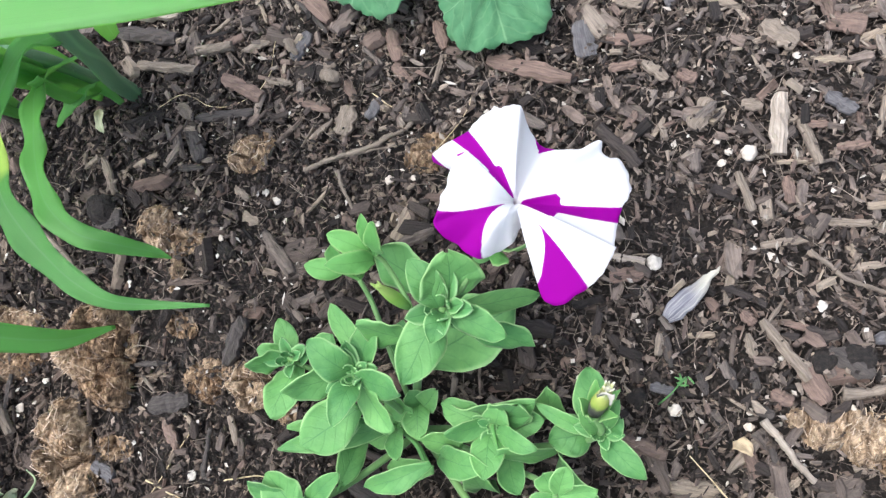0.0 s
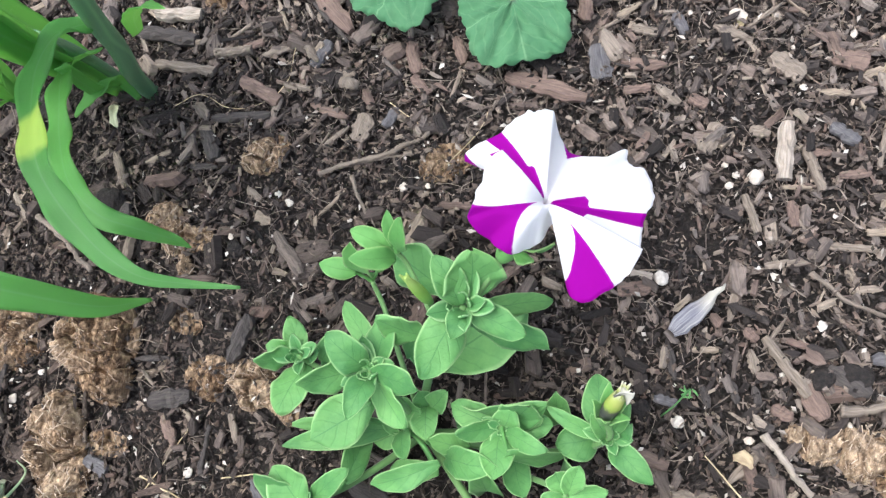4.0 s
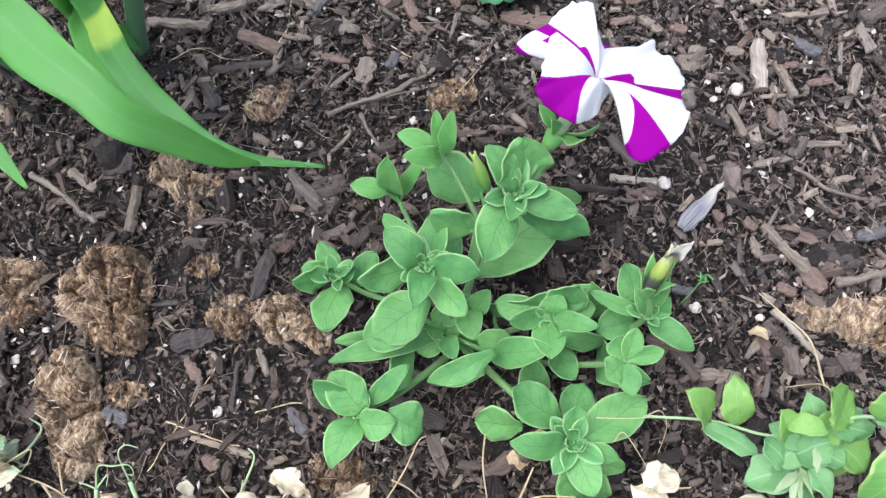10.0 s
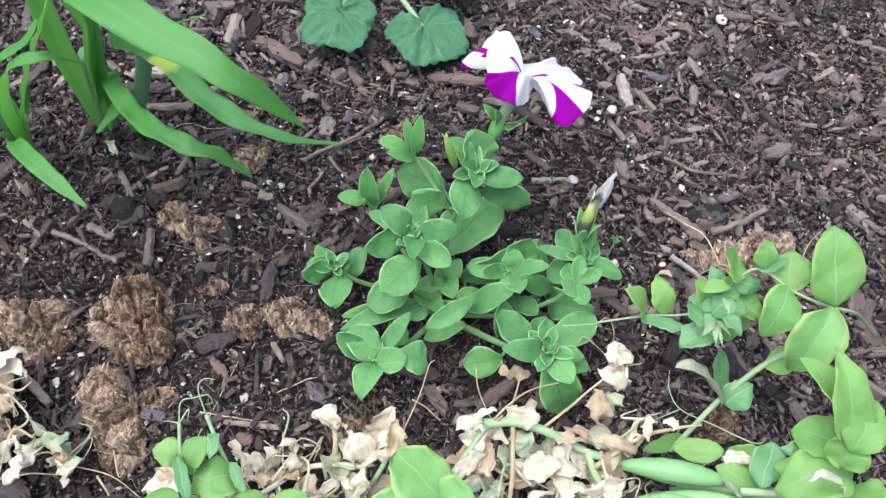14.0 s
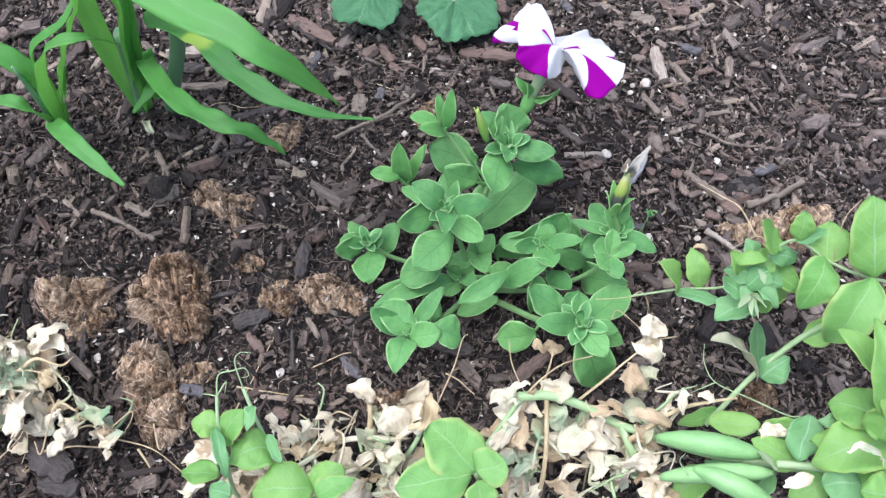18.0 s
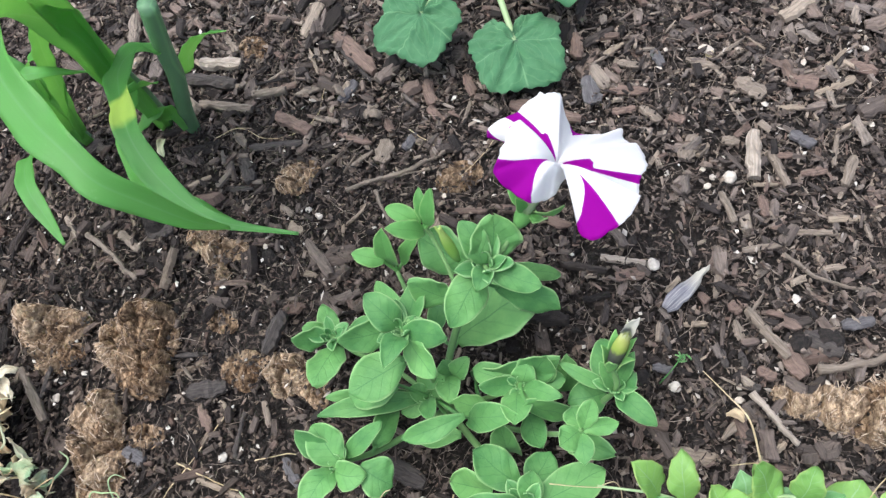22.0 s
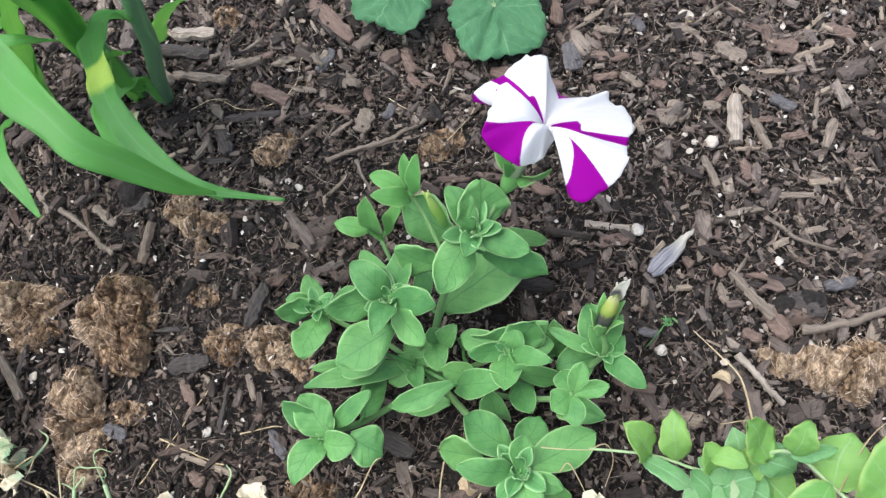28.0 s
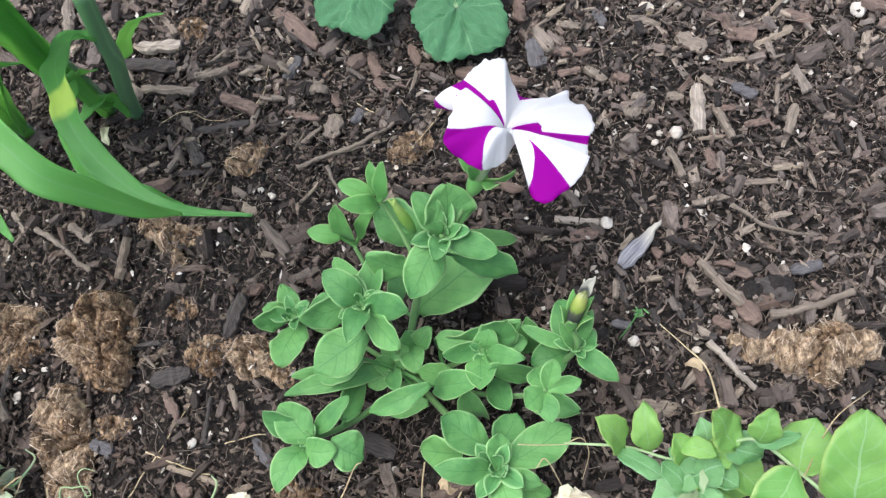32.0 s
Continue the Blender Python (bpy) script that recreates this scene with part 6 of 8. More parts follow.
pea_cord(VINE, "vine", [(-0.1068, -0.0636, 0.03), (-0.1087, -0.0763, 0.03), (-0.1078, -0.0911, 0.035), (-0.1077, -0.099, 0.045)], 0.0006, 0.0005, M_STRAW)
pea_cord(VINE, "vine", [(-0.0551, -0.0713, 0.05), (-0.0507, -0.0683, 0.052), (-0.0439, -0.0823, 0.056)], 0.0005, 0.0004, M_STRAW)
pea_leaf(VINE, (-0.1005, -0.0996, 0.046), (-0.0839, -0.0974, 0.05), 0.0114, M_DRY_LEAF, "pea", 0.0022)
pea_leaf(VINE, (-0.1095, -0.1001, 0.045), (-0.1243, -0.0965, 0.05), 0.0113, M_DRY_LEAF, "pea", 0.0022)
pea_leaf(VINE, (-0.1126, -0.1008, 0.045), (-0.1247, -0.1054, 0.045), 0.0125, M_DRY_LEAF, "pea", 0.0022)
pea_leaf(VINE, (-0.1189, -0.1083, 0.04), (-0.1335, -0.1137, 0.04), 0.0142, M_DRY_BROWN, "pea", 0.0022)
pea_leaf(VINE, (-0.1137, -0.1111, 0.04), (-0.1207, -0.1214, 0.035), 0.0171, M_DRY_BROWN, "pea", 0.0022)
pea_leaf(VINE, (-0.1166, -0.1181, 0.03), (-0.1207, -0.1275, 0.03), 0.0143, M_DRY_LEAF, "pea", 0.0022)
pea_leaf(VINE, (-0.0974, -0.1046, 0.045), (-0.0943, -0.1203, 0.04), 0.0102, M_DRY_GREEN, "pea", 0.0022)
pea_leaf(VINE, (-0.106, -0.11, 0.04), (-0.1006, -0.125, 0.03), 0.0144, M_DRY_GREEN, "pea", 0.0022)
pea_leaf(VINE, (-0.1, -0.1264, 0.035), (-0.0799, -0.1239, 0.035), 0.0120, M_DRY_LEAF, "pea", 0.0022)
pea_leaf(VINE, (-0.0787, -0.1173, 0.042), (-0.0784, -0.1332, 0.035), 0.0159, M_DRY_LEAF, "pea", 0.0022)
pea_leaf(VINE, (-0.0723, -0.1212, 0.04), (-0.0612, -0.1376, 0.03), 0.0115, M_DRY_LEAF, "pea", 0.0022)
pea_leaf(VINE, (-0.0817, -0.1114, 0.045), (-0.065, -0.1206, 0.042), 0.0074, M_DRY_BROWN, "pea", 0.0022)
pea_leaf(VINE, (-0.058, -0.0978, 0.055), (-0.057, -0.113, 0.045), 0.0125, M_DRY_BROWN, "pea", 0.0022)
pea_leaf(VINE, (-0.0626, -0.1146, 0.04), (-0.0446, -0.122, 0.035), 0.0116, M_DRY_GREEN, "pea", 0.0022)
pea_leaf(VINE, (-0.0548, -0.1225, 0.04), (-0.0415, -0.1258, 0.035), 0.0104, M_DRY_GREEN, "pea", 0.0022)
pea_leaf(VINE, (-0.0621, -0.1281, 0.045), (-0.0491, -0.1358, 0.04), 0.0085, M_DRY_BROWN, "pea", 0.0022)
pea_leaf(VINE, (-0.0508, -0.1271, 0.042), (-0.0378, -0.1222, 0.045), 0.0068, M_DRY_LEAF, "pea", 0.0022)
pea_leaf(VINE, (-0.0394, -0.0834, 0.062), (-0.0449, -0.1011, 0.055), 0.0142, M_DRY_LEAF, "pea", 0.0022)
pea_leaf(VINE, (-0.0493, -0.0833, 0.064), (-0.0334, -0.0863, 0.064), 0.0113, M_DRY_LEAF, "pea", 0.0022)
pea_leaf(VINE, (-0.0895, -0.0776, 0.045), (-0.0991, -0.0739, 0.045), 0.0065, M_DRY_BROWN, "pea", 0.0022)
pea_leaf(VINE, (-0.0326, -0.117, 0.05), (-0.0371, -0.1269, 0.05), 0.0067, M_DRY_LEAF, "pea", 0.0022)
pea_leaf(VINE, (-0.0246, -0.1195, 0.05), (-0.0188, -0.1239, 0.05), 0.0056, M_DRY_LEAF, "pea", 0.0022)
pea_leaf(VINE, (-0.1084, -0.1261, 0.03), (-0.1138, -0.1372, 0.02), 0.0116, M_DRY_GREEN, "pea", 0.0022)
pea_leaf(VINE, (-0.0456, -0.0991, 0.05), (-0.0505, -0.1099, 0.04), 0.0116, M_DRY_GREEN, "pea", 0.0022)
pea_leaf(VINE, (-0.0923, -0.1088, 0.04), (-0.0872, -0.1253, 0.03), 0.0115, M_DRY_LEAF, "pea", 0.0022)
pea_leaf(VINE, (-0.0723, -0.1349, 0.03), (-0.0695, -0.1538, 0.02), 0.0115, M_DRY_LEAF, "pea", 0.0022)
pea_leaf(VINE, (-0.113, -0.0965, 0.046), (-0.1066, -0.0939, 0.05), 0.0074, M_DRY_LEAF, "pea", 0.0022)
litter(VINE, ((-0.128, -0.100, 0.020), (-0.036, -0.127, 0.030), (-0.054, -0.160, 0.015), (-0.138, -0.138, 0.010)), 60)
settle(VINE)
VINE_2 = thing("dry_pea_vine", (-0.2025, -0.1112, 0), "heap of withered cream-coloured pea leaves on mulch", "dry vine", "dry pea vines")
pea_cord(VINE_2, "vine", [(-0.1921, -0.1001, 0.02), (-0.1871, -0.0902, 0.035), (-0.1863, -0.0812, 0.04), (-0.1888, -0.0766, 0.042)], 0.0016, 0.0012, M_STRAW)
pea_cord(VINE_2, "vine", [(-0.2156, -0.0974, 0.02), (-0.2023, -0.0971, 0.03), (-0.1851, -0.0999, 0.03), (-0.1741, -0.104, 0.03)], 0.0014, 0.0014, M_DRY_LEAF)
pea_cord(VINE_2, "vine", [(-0.2227, -0.0784, 0.03), (-0.2178, -0.0843, 0.03), (-0.2176, -0.0875, 0.025)], 0.0005, 0.0005, M_STRAW)
pea_cord(VINE_2, "vine", [(-0.2083, -0.085, 0.035), (-0.2017, -0.085, 0.04), (-0.1947, -0.0912, 0.04), (-0.2001, -0.0921, 0.035), (-0.2049, -0.092, 0.03)], 0.0006, 0.0005, M_STRAW)
pea_cord(VINE_2, "vine", [(-0.1955, -0.1215, -0.003), (-0.1801, -0.1151, 0.02), (-0.1691, -0.1083, 0.03), (-0.1591, -0.0985, 0.04)], 0.0016, 0.0012, M_PEA_STEM)
pea_cord(VINE_2, "vine", [(-0.2539, -0.1079, 0), (-0.2346, -0.1048, 0.02), (-0.2151, -0.0988, 0.025)], 0.0015, 0.0014, M_DRY_LEAF)
pea_leaf(VINE_2, (-0.1866, -0.0826, 0.04), (-0.1926, -0.0736, 0.045), 0.0098, M_DRY_LEAF, "pea", 0.0024)
pea_leaf(VINE_2, (-0.1863, -0.0812, 0.04), (-0.181, -0.0834, 0.038), 0.0064, M_DRY_BROWN, "pea", 0.0024)
pea_leaf(VINE_2, (-0.1763, -0.1005, 0.03), (-0.1555, -0.0843, 0.05), 0.0182, M_DRY_LEAF, "pea", 0.0024)
pea_leaf(VINE_2, (-0.1636, -0.1036, 0.03), (-0.1534, -0.0879, 0.05), 0.0125, M_STRAW, "pea", 0.0024)
pea_leaf(VINE_2, (-0.1732, -0.0997, 0.03), (-0.1793, -0.092, 0.045), 0.0142, M_DRY_LEAF, "pea", 0.0024)
pea_leaf(VINE_2, (-0.2208, -0.0931, 0.02), (-0.2226, -0.083, 0.035), 0.0098, M_DRY_LEAF, "pea", 0.0024)
pea_leaf(VINE_2, (-0.2218, -0.0898, 0.02), (-0.2328, -0.0932, 0.02), 0.0118, M_DRY_BROWN, "pea", 0.0024)
pea_leaf(VINE_2, (-0.2112, -0.0937, 0.025), (-0.2062, -0.0854, 0.04), 0.0080, M_DRY_LEAF, "pea", 0.0024)
pea_leaf(VINE_2, (-0.2032, -0.0986, 0.025), (-0.2207, -0.0974, 0.025), 0.0128, M_STRAW, "pea", 0.0024)
pea_leaf(VINE_2, (-0.1981, -0.1029, 0.025), (-0.2085, -0.1081, 0.02), 0.0146, M_DRY_LEAF, "pea", 0.0024)
pea_leaf(VINE_2, (-0.1865, -0.107, 0.03), (-0.1958, -0.0971, 0.035), 0.0144, M_DRY_GREEN, "pea", 0.0024)
pea_leaf(VINE_2, (-0.1781, -0.109, 0.03), (-0.189, -0.117, 0.025), 0.0173, M_DRY_GREEN, "pea", 0.0024)
pea_leaf(VINE_2, (-0.2332, -0.0961, 0.02), (-0.2443, -0.0904, 0.02), 0.0118, M_DRY_BROWN, "pea", 0.0024)
pea_leaf(VINE_2, (-0.2398, -0.1005, 0.02), (-0.2558, -0.1015, 0.015), 0.0147, M_DRY_BROWN, "pea", 0.0024)
pea_leaf(VINE_2, (-0.2171, -0.1061, 0.02), (-0.2298, -0.1118, 0.02), 0.0174, M_DRY_LEAF, "pea", 0.0024)
pea_leaf(VINE_2, (-0.1954, -0.1173, 0.02), (-0.2083, -0.1229, 0.02), 0.0173, M_DRY_LEAF, "pea", 0.0024)
pea_leaf(VINE_2, (-0.2476, -0.1064, 0.015), (-0.2665, -0.1068, 0.01), 0.0147, M_STRAW, "pea", 0.0024)
pea_leaf(VINE_2, (-0.1785, -0.1214, 0.02), (-0.1915, -0.127, 0.02), 0.0144, M_DRY_LEAF, "pea", 0.0024)
pea_leaf(VINE_2, (-0.2673, -0.0847, 0.02), (-0.2852, -0.0864, 0.02), 0.0164, M_DRY_LEAF, "pea", 0.0024)
pea_leaf(VINE_2, (-0.2694, -0.0817, 0.022), (-0.2782, -0.0811, 0.022), 0.0088, M_DRY_BROWN, "pea", 0.0024)
pea_leaf(VINE_2, (-0.2806, -0.1004, 0.01), (-0.2924, -0.1005, 0.01), 0.0147, M_DRY_LEAF, "pea", 0.0024)
pea_leaf(VINE_2, (-0.2244, -0.0887, 0.03), (-0.2305, -0.0902, 0.03), 0.0087, M_DRY_LEAF, "pea", 0.0024)
pea_leaf(VINE_2, (-0.164, -0.11, 0.02), (-0.1723, -0.12, 0.02), 0.0145, M_DRY_BROWN, "pea", 0.0024)
pea_leaf(VINE_2, (-0.2407, -0.1062, 0.02), (-0.2459, -0.0954, 0.03), 0.0115, M_DRY_LEAF, "pea", 0.0024)
litter(VINE_2, ((-0.242, -0.087, 0.015), (-0.168, -0.100, 0.020), (-0.176, -0.135, 0.010), (-0.262, -0.114, 0.010)), 50)
settle(VINE_2)
VINE_3 = thing("dry_pea_vine", (-0.3795, -0.0126, 0), "bleached crumpled pea leaves and thin dry vines on mulch", "dry vine", "dry pea vines")
pea_cord(VINE_3, "vine", [(-0.3721, -0.0196, 0.03), (-0.3552, -0.0255, 0.035), (-0.3452, -0.0327, 0.035), (-0.3436, -0.0362, 0.03), (-0.346, -0.0372, 0.03)], 0.0007, 0.0005, M_STRAW)
pea_cord(VINE_3, "vine", [(-0.3544, -0.032, 0.02), (-0.3475, -0.0496, 0.02), (-0.3454, -0.0566, 0.015)], 0.001, 0.0007, M_DRY_BROWN)
pea_cord(VINE_3, "vine", [(-0.3469, -0.0563, 0.015), (-0.333, -0.0563, 0.02), (-0.3232, -0.065, 0.02), (-0.3033, -0.0747, 0.015), (-0.29, -0.0892, 0.004)], 0.0009, 0.0006, M_STRAW)
pea_cord(VINE_3, "vine", [(-0.3275, -0.0639, 0.02), (-0.3089, -0.0573, 0.03), (-0.3086, -0.062, 0.03), (-0.3174, -0.0664, 0.02)], 0.0006, 0.0005, M_STRAW)
pea_cord(VINE_3, "vine", [(-0.3001, -0.0628, 0.02), (-0.2998, -0.0755, 0.015), (-0.2953, -0.0749, 0.02)], 0.0007, 0.0005, M_STRAW)
pea_cord(VINE_3, "vine", [(-0.3581, -0.0632, 0.01), (-0.3442, -0.0638, 0.015), (-0.3255, -0.068, 0.01)], 0.0008, 0.0006, M_STRAW)
pea_cord(VINE_3, "vine", [(-0.3769, -0.0377, 0.02), (-0.3682, -0.0462, 0.02), (-0.3689, -0.0548, 0.012), (-0.3756, -0.0637, 0.004)], 0.0007, 0.0005, M_STRAW)
pea_cord(VINE_3, "vine", [(-0.3122, -0.0713, 0.01), (-0.3085, -0.0803, 0.005), (-0.3081, -0.0861, 0.003)], 0.001, 0.0008, M_STRAW)
pea_cord(VINE_3, "vine", [(-0.3877, -0.0621, 0.01), (-0.3735, -0.0544, 0.015), (-0.3668, -0.0496, 0.02)], 0.0006, 0.0005, M_STRAW)
pea_leaf(VINE_3, (-0.373, -0.0258, 0.015), (-0.3607, -0.0062, 0.035), 0.0182, M_DRY_LEAF, "pea", 0.0022)
pea_leaf(VINE_3, (-0.3609, -0.0255, 0.015), (-0.3539, -0.006, 0.03), 0.0153, M_DRY_BROWN, "pea", 0.0022)
pea_leaf(VINE_3, (-0.3648, -0.0262, 0.02), (-0.375, -0.0107, 0.03), 0.0182, M_DRY_LEAF, "pea", 0.0022)
pea_leaf(VINE_3, (-0.3559, -0.0316, 0.02), (-0.3498, -0.0202, 0.03), 0.0121, M_STRAW, "pea", 0.0022)
pea_leaf(VINE_3, (-0.3589, -0.0309, 0.02), (-0.3722, -0.0308, 0.03), 0.0179, M_DRY_LEAF, "pea", 0.0022)
pea_leaf(VINE_3, (-0.3498, -0.0299, 0.02), (-0.344, -0.0233, 0.03), 0.0079, M_DRY_LEAF, "pea", 0.0022)
pea_leaf(VINE_3, (-0.3563, -0.0355, 0.012), (-0.3686, -0.039, 0.012), 0.0141, M_DRY_BROWN, "pea", 0.0022)
pea_leaf(VINE_3, (-0.3701, -0.0331, 0.015), (-0.3828, -0.0347, 0.02), 0.0182, M_DRY_LEAF, "pea", 0.0022)
pea_leaf(VINE_3, (-0.3494, -0.0446, 0.015), (-0.3516, -0.0375, 0.02), 0.0079, M_DRY_BROWN, "pea", 0.0022)
pea_leaf(VINE_3, (-0.3319, -0.0623, 0.012), (-0.3166, -0.0631, 0.03), 0.0099, M_DRY_BROWN, "pea", 0.0022)
pea_leaf(VINE_3, (-0.3279, -0.064, 0.015), (-0.3156, -0.0666, 0.025), 0.0100, M_DRY_LEAF, "pea", 0.0022)
pea_leaf(VINE_3, (-0.345, -0.0544, 0.012), (-0.3328, -0.0517, 0.02), 0.0090, M_STRAW, "pea", 0.0022)
pea_leaf(VINE_3, (-0.3389, -0.0527, 0.012), (-0.3467, -0.0516, 0.015), 0.0073, M_DRY_GREEN, "pea", 0.0022)
pea_leaf(VINE_3, (-0.3283, -0.0658, 0.01), (-0.3271, -0.0707, 0.01), 0.0060, M_DRY_LEAF, "pea", 0.0022)
pea_leaf(VINE_3, (-0.3776, -0.0559, 0.006), (-0.3684, -0.0591, 0.01), 0.0060, M_DRY_LEAF, "pea", 0.0022)
pea_leaf(VINE_3, (-0.3552, -0.0613, 0.006), (-0.3581, -0.0638, 0.01), 0.0060, M_STRAW, "pea", 0.0022)
pea_leaf(VINE_3, (-0.3858, -0.0178, 0.02), (-0.3899, -0.007, 0.03), 0.0183, M_DRY_LEAF, "pea", 0.0022)
pea_leaf(VINE_3, (-0.3828, -0.0315, 0.02), (-0.3947, -0.0349, 0.02), 0.0181, M_DRY_BROWN, "pea", 0.0022)
pea_leaf(VINE_3, (-0.3786, -0.0424, 0.01), (-0.3936, -0.0419, 0.01), 0.0153, M_DRY_GREEN, "pea", 0.0022)
litter(VINE_3, ((-0.395, 0.005, 0.020), (-0.356, -0.002, 0.025), (-0.355, -0.038, 0.012), (-0.399, -0.030, 0.012)), 46, True)
litter(VINE_3, ((-0.351, -0.042, 0.014), (-0.333, -0.046, 0.018), (-0.320, -0.067, 0.012), (-0.357, -0.063, 0.006)), 12, True)
pea_cord(VINE_3, "tendril", coil((-0.3434, -0.0315, 0.03), (0.3, -0.4, 0.4), 2, 0.0022, 0.0018), 0.0004, 0.0003, M_STRAW)
pea_cord(VINE_3, "tendril", coil((-0.373, -0.0688, 0.01), (0.5, -0.5, 0.2), 2, 0.0022, 0.0018), 0.0004, 0.0003, M_STRAW)
pea_cord(VINE_3, "tendril", coil((-0.3542, -0.0615, 0.012), (0.6, 0.3, 0.3), 1, 0.0022, 0.0018), 0.0004, 0.0003, M_STRAW)
pea_cord(VINE_3, "tendril", coil((-0.366, -0.0016, 0.035), (-0.3, 0.5, 0.4), 2, 0.0022, 0.0018), 0.0004, 0.0003, M_STRAW)
settle(VINE_3)


# ---- lumps, twigs, chips and stones ----
rng_bed = random.Random(21)
LOBES, CLEAR = [], []


def clump(lobes, high, straw, label="crumbly brown fibrous manure lump resting on mulch"):
    """A fibrous lump: lobes (x, y, radius) grown together into one torn, blocky heap, matted with short straw."""
    LOBES.extend(lobes)
    x0, x1 = min(x - r for x, y, r in lobes) - 0.004, max(x + r for x, y, r in lobes) + 0.004
    y0, y1 = min(y - r for x, y, r in lobes) - 0.004, max(y + r for x, y, r in lobes) + 0.004
    mx, my = (x0 + x1) / 2, (y0 + y1) / 2
    ob = thing("manure_clump", (mx, my, lie(mx, my)), label, "manure clump", "manure clumps")
    cell, seed = 0.0006, rng_bed.uniform(0, 50)
    tall = high * 1.25 * sum(r for x, y, r in lobes) / len(lobes) * min(1.3, 0.75 + 0.09 * len(lobes))
    nx, ny = int((x1 - x0) / cell) + 1, int((y1 - y0) / cell) + 1
    s, at, tops = Shape(), {}, []
    for i in range(nx):
        for j in range(ny):
            x, y = x0 + i * cell, y0 + j * cell
            q = Vector((x, y, seed))
            wx = x + 0.0032 * noise.noise(q * 120) + 0.0014 * noise.noise(q * 400)
            wy = y + 0.0032 * noise.noise(q * 120 + Vector((5, 0, 3))) + 0.0014 * noise.noise(q * 400 + Vector((5, 0, 3)))
            deep = 0.0022 * math.log(sum(math.exp((r - math.hypot(wx - lx, wy - ly)) / 0.0022) for lx, ly, r in lobes))
            if deep <= 0:
                continue
            # torn chunks, each with a height and a slope of its own
            dist, spots = noise.voronoi(Vector((wx, wy, seed)) * 68)
            c = spots[0]
            off = Vector((wx, wy, seed)) * 68 - c
            step = 0.5 + 0.9 * noise.noise(c * 3.7) + 1.3 * noise.noise(c * 3.7 + Vector((9, 2, 4))) * off.x + 1.3 * noise.noise(c * 3.7 + Vector((1, 7, 5))) * off.y
            gap = math.exp(-(dist[1] - dist[0]) / 0.09)
            fine = noise.voronoi(Vector((wx, wy, seed)) * 210)[0]
            h = tall * (1 - math.exp(-deep / 0.0030)) * (0.45 + 0.95 * step) - min(1, deep / 0.003) * (0.0070 * gap + 0.0020 * math.exp(-(fine[1] - fine[0]) / 0.14))
            h += min(1, deep / 0.004) * (0.0020 * noise.noise(q * 170) + 0.0013 * noise.noise(q * 420) + 0.0006 * noise.noise(q * 1000))
            at[(i, j)] = len(s.v)
            p = Vector((wx, wy, lie(x, y) + max(h, -0.002)))
            s.v.append(tuple(p))
            s.uv.append((0.5 + 0.9 * noise.noise(c * 5.3), step))
            if h > 0.002 and gap < 0.5:
                tops.append((p, noise.noise(c * 2.9) * 6))
    for (i, j), a in at.items():
        f = [at.get((i + 1, j)), at.get((i + 1, j + 1)), at.get((i, j + 1))]
        if None not in f:
            s.f.append((a, *f))
    part("lump", s, M_CLUMP_DRY if straw == M_FIBRE_PALE else M_CLUMP, ob, smooth=False)
    fib = Shape()
    for k in range(int(len(tops) * (0.17 if straw == M_FIBRE_PALE else 0.13))):
        p, grain = rng_bed.choice(tops)
        g = grain + rng_bed.gauss(0, 0.45)
        way = Vector((math.cos(g), math.sin(g), rng_bed.gauss(0, 0.22))).normalized()
        side = way.cross(Vector((0, 0, 1))).normalized()
        big = rng_bed.random() ** 4
        ln, wd = 0.0012 + 0.0060 * big, 0.00006 + 0.00016 * big
        p = p + Vector((0, 0, rng_bed.uniform(-0.0003, 0.0005)))
        rows = [p - way * ln / 2, p + Vector((0, 0, ln * rng_bed.uniform(0, 0.10))), p + way * ln / 2]
        fib.sheet([[q - side * wd, q + Vector((0, 0, wd * 0.8)), q + side * wd] for q in rows], [[(u, 0), (u, 0.5), (u, 1)] for u in (0, 0.5, 1)])
    tagged(part("straw", fib, straw, ob, "short matted straw", smooth=False), kind="stuff")
    settle(ob)


def chip_shape(length, width, high, seed, bend=0.0, ends=0.5):
    """A rough split piece of bark or wood, lying along x."""
    s, n = Shape(), 9
    r = random.Random(seed)
    left = [max(0.15, min(1, ends + 2.4 * min(i, n - i) / n)) * r.uniform(0.62, 1.0) for i in range(n + 1)]
    right = [max(0.15, min(1, ends + 2.4 * min(i, n - i) / n)) * r.uniform(0.62, 1.0) for i in range(n + 1)]
    grid, uvs, off = [], [], []
    for i in range(n + 1):
        u = i / n - 0.5
        row, ruv, ro = [], [], []
        for j in range(5):
            v = j / 2 - 1
            w = width / 2 * (left[i] if v < 0 else right[i])
            z = high * (0.95 - 0.35 * v * v + r.uniform(-0.14, 0.14)) + bend * length * (0.25 - u * u)
            row.append(Vector((u * length, v * w + bend * 0.4 * length * (0.25 - u * u), z)))
            ruv.append((u * length * 60, v * width * 30 + seed))
            ro.append(Vector((0, 0, high * (0.9 - 0.3 * v * v))))
        grid.append(row)
        uvs.append(ruv)
        off.append(ro)
    s.sheet(grid, uvs, off)
    return s


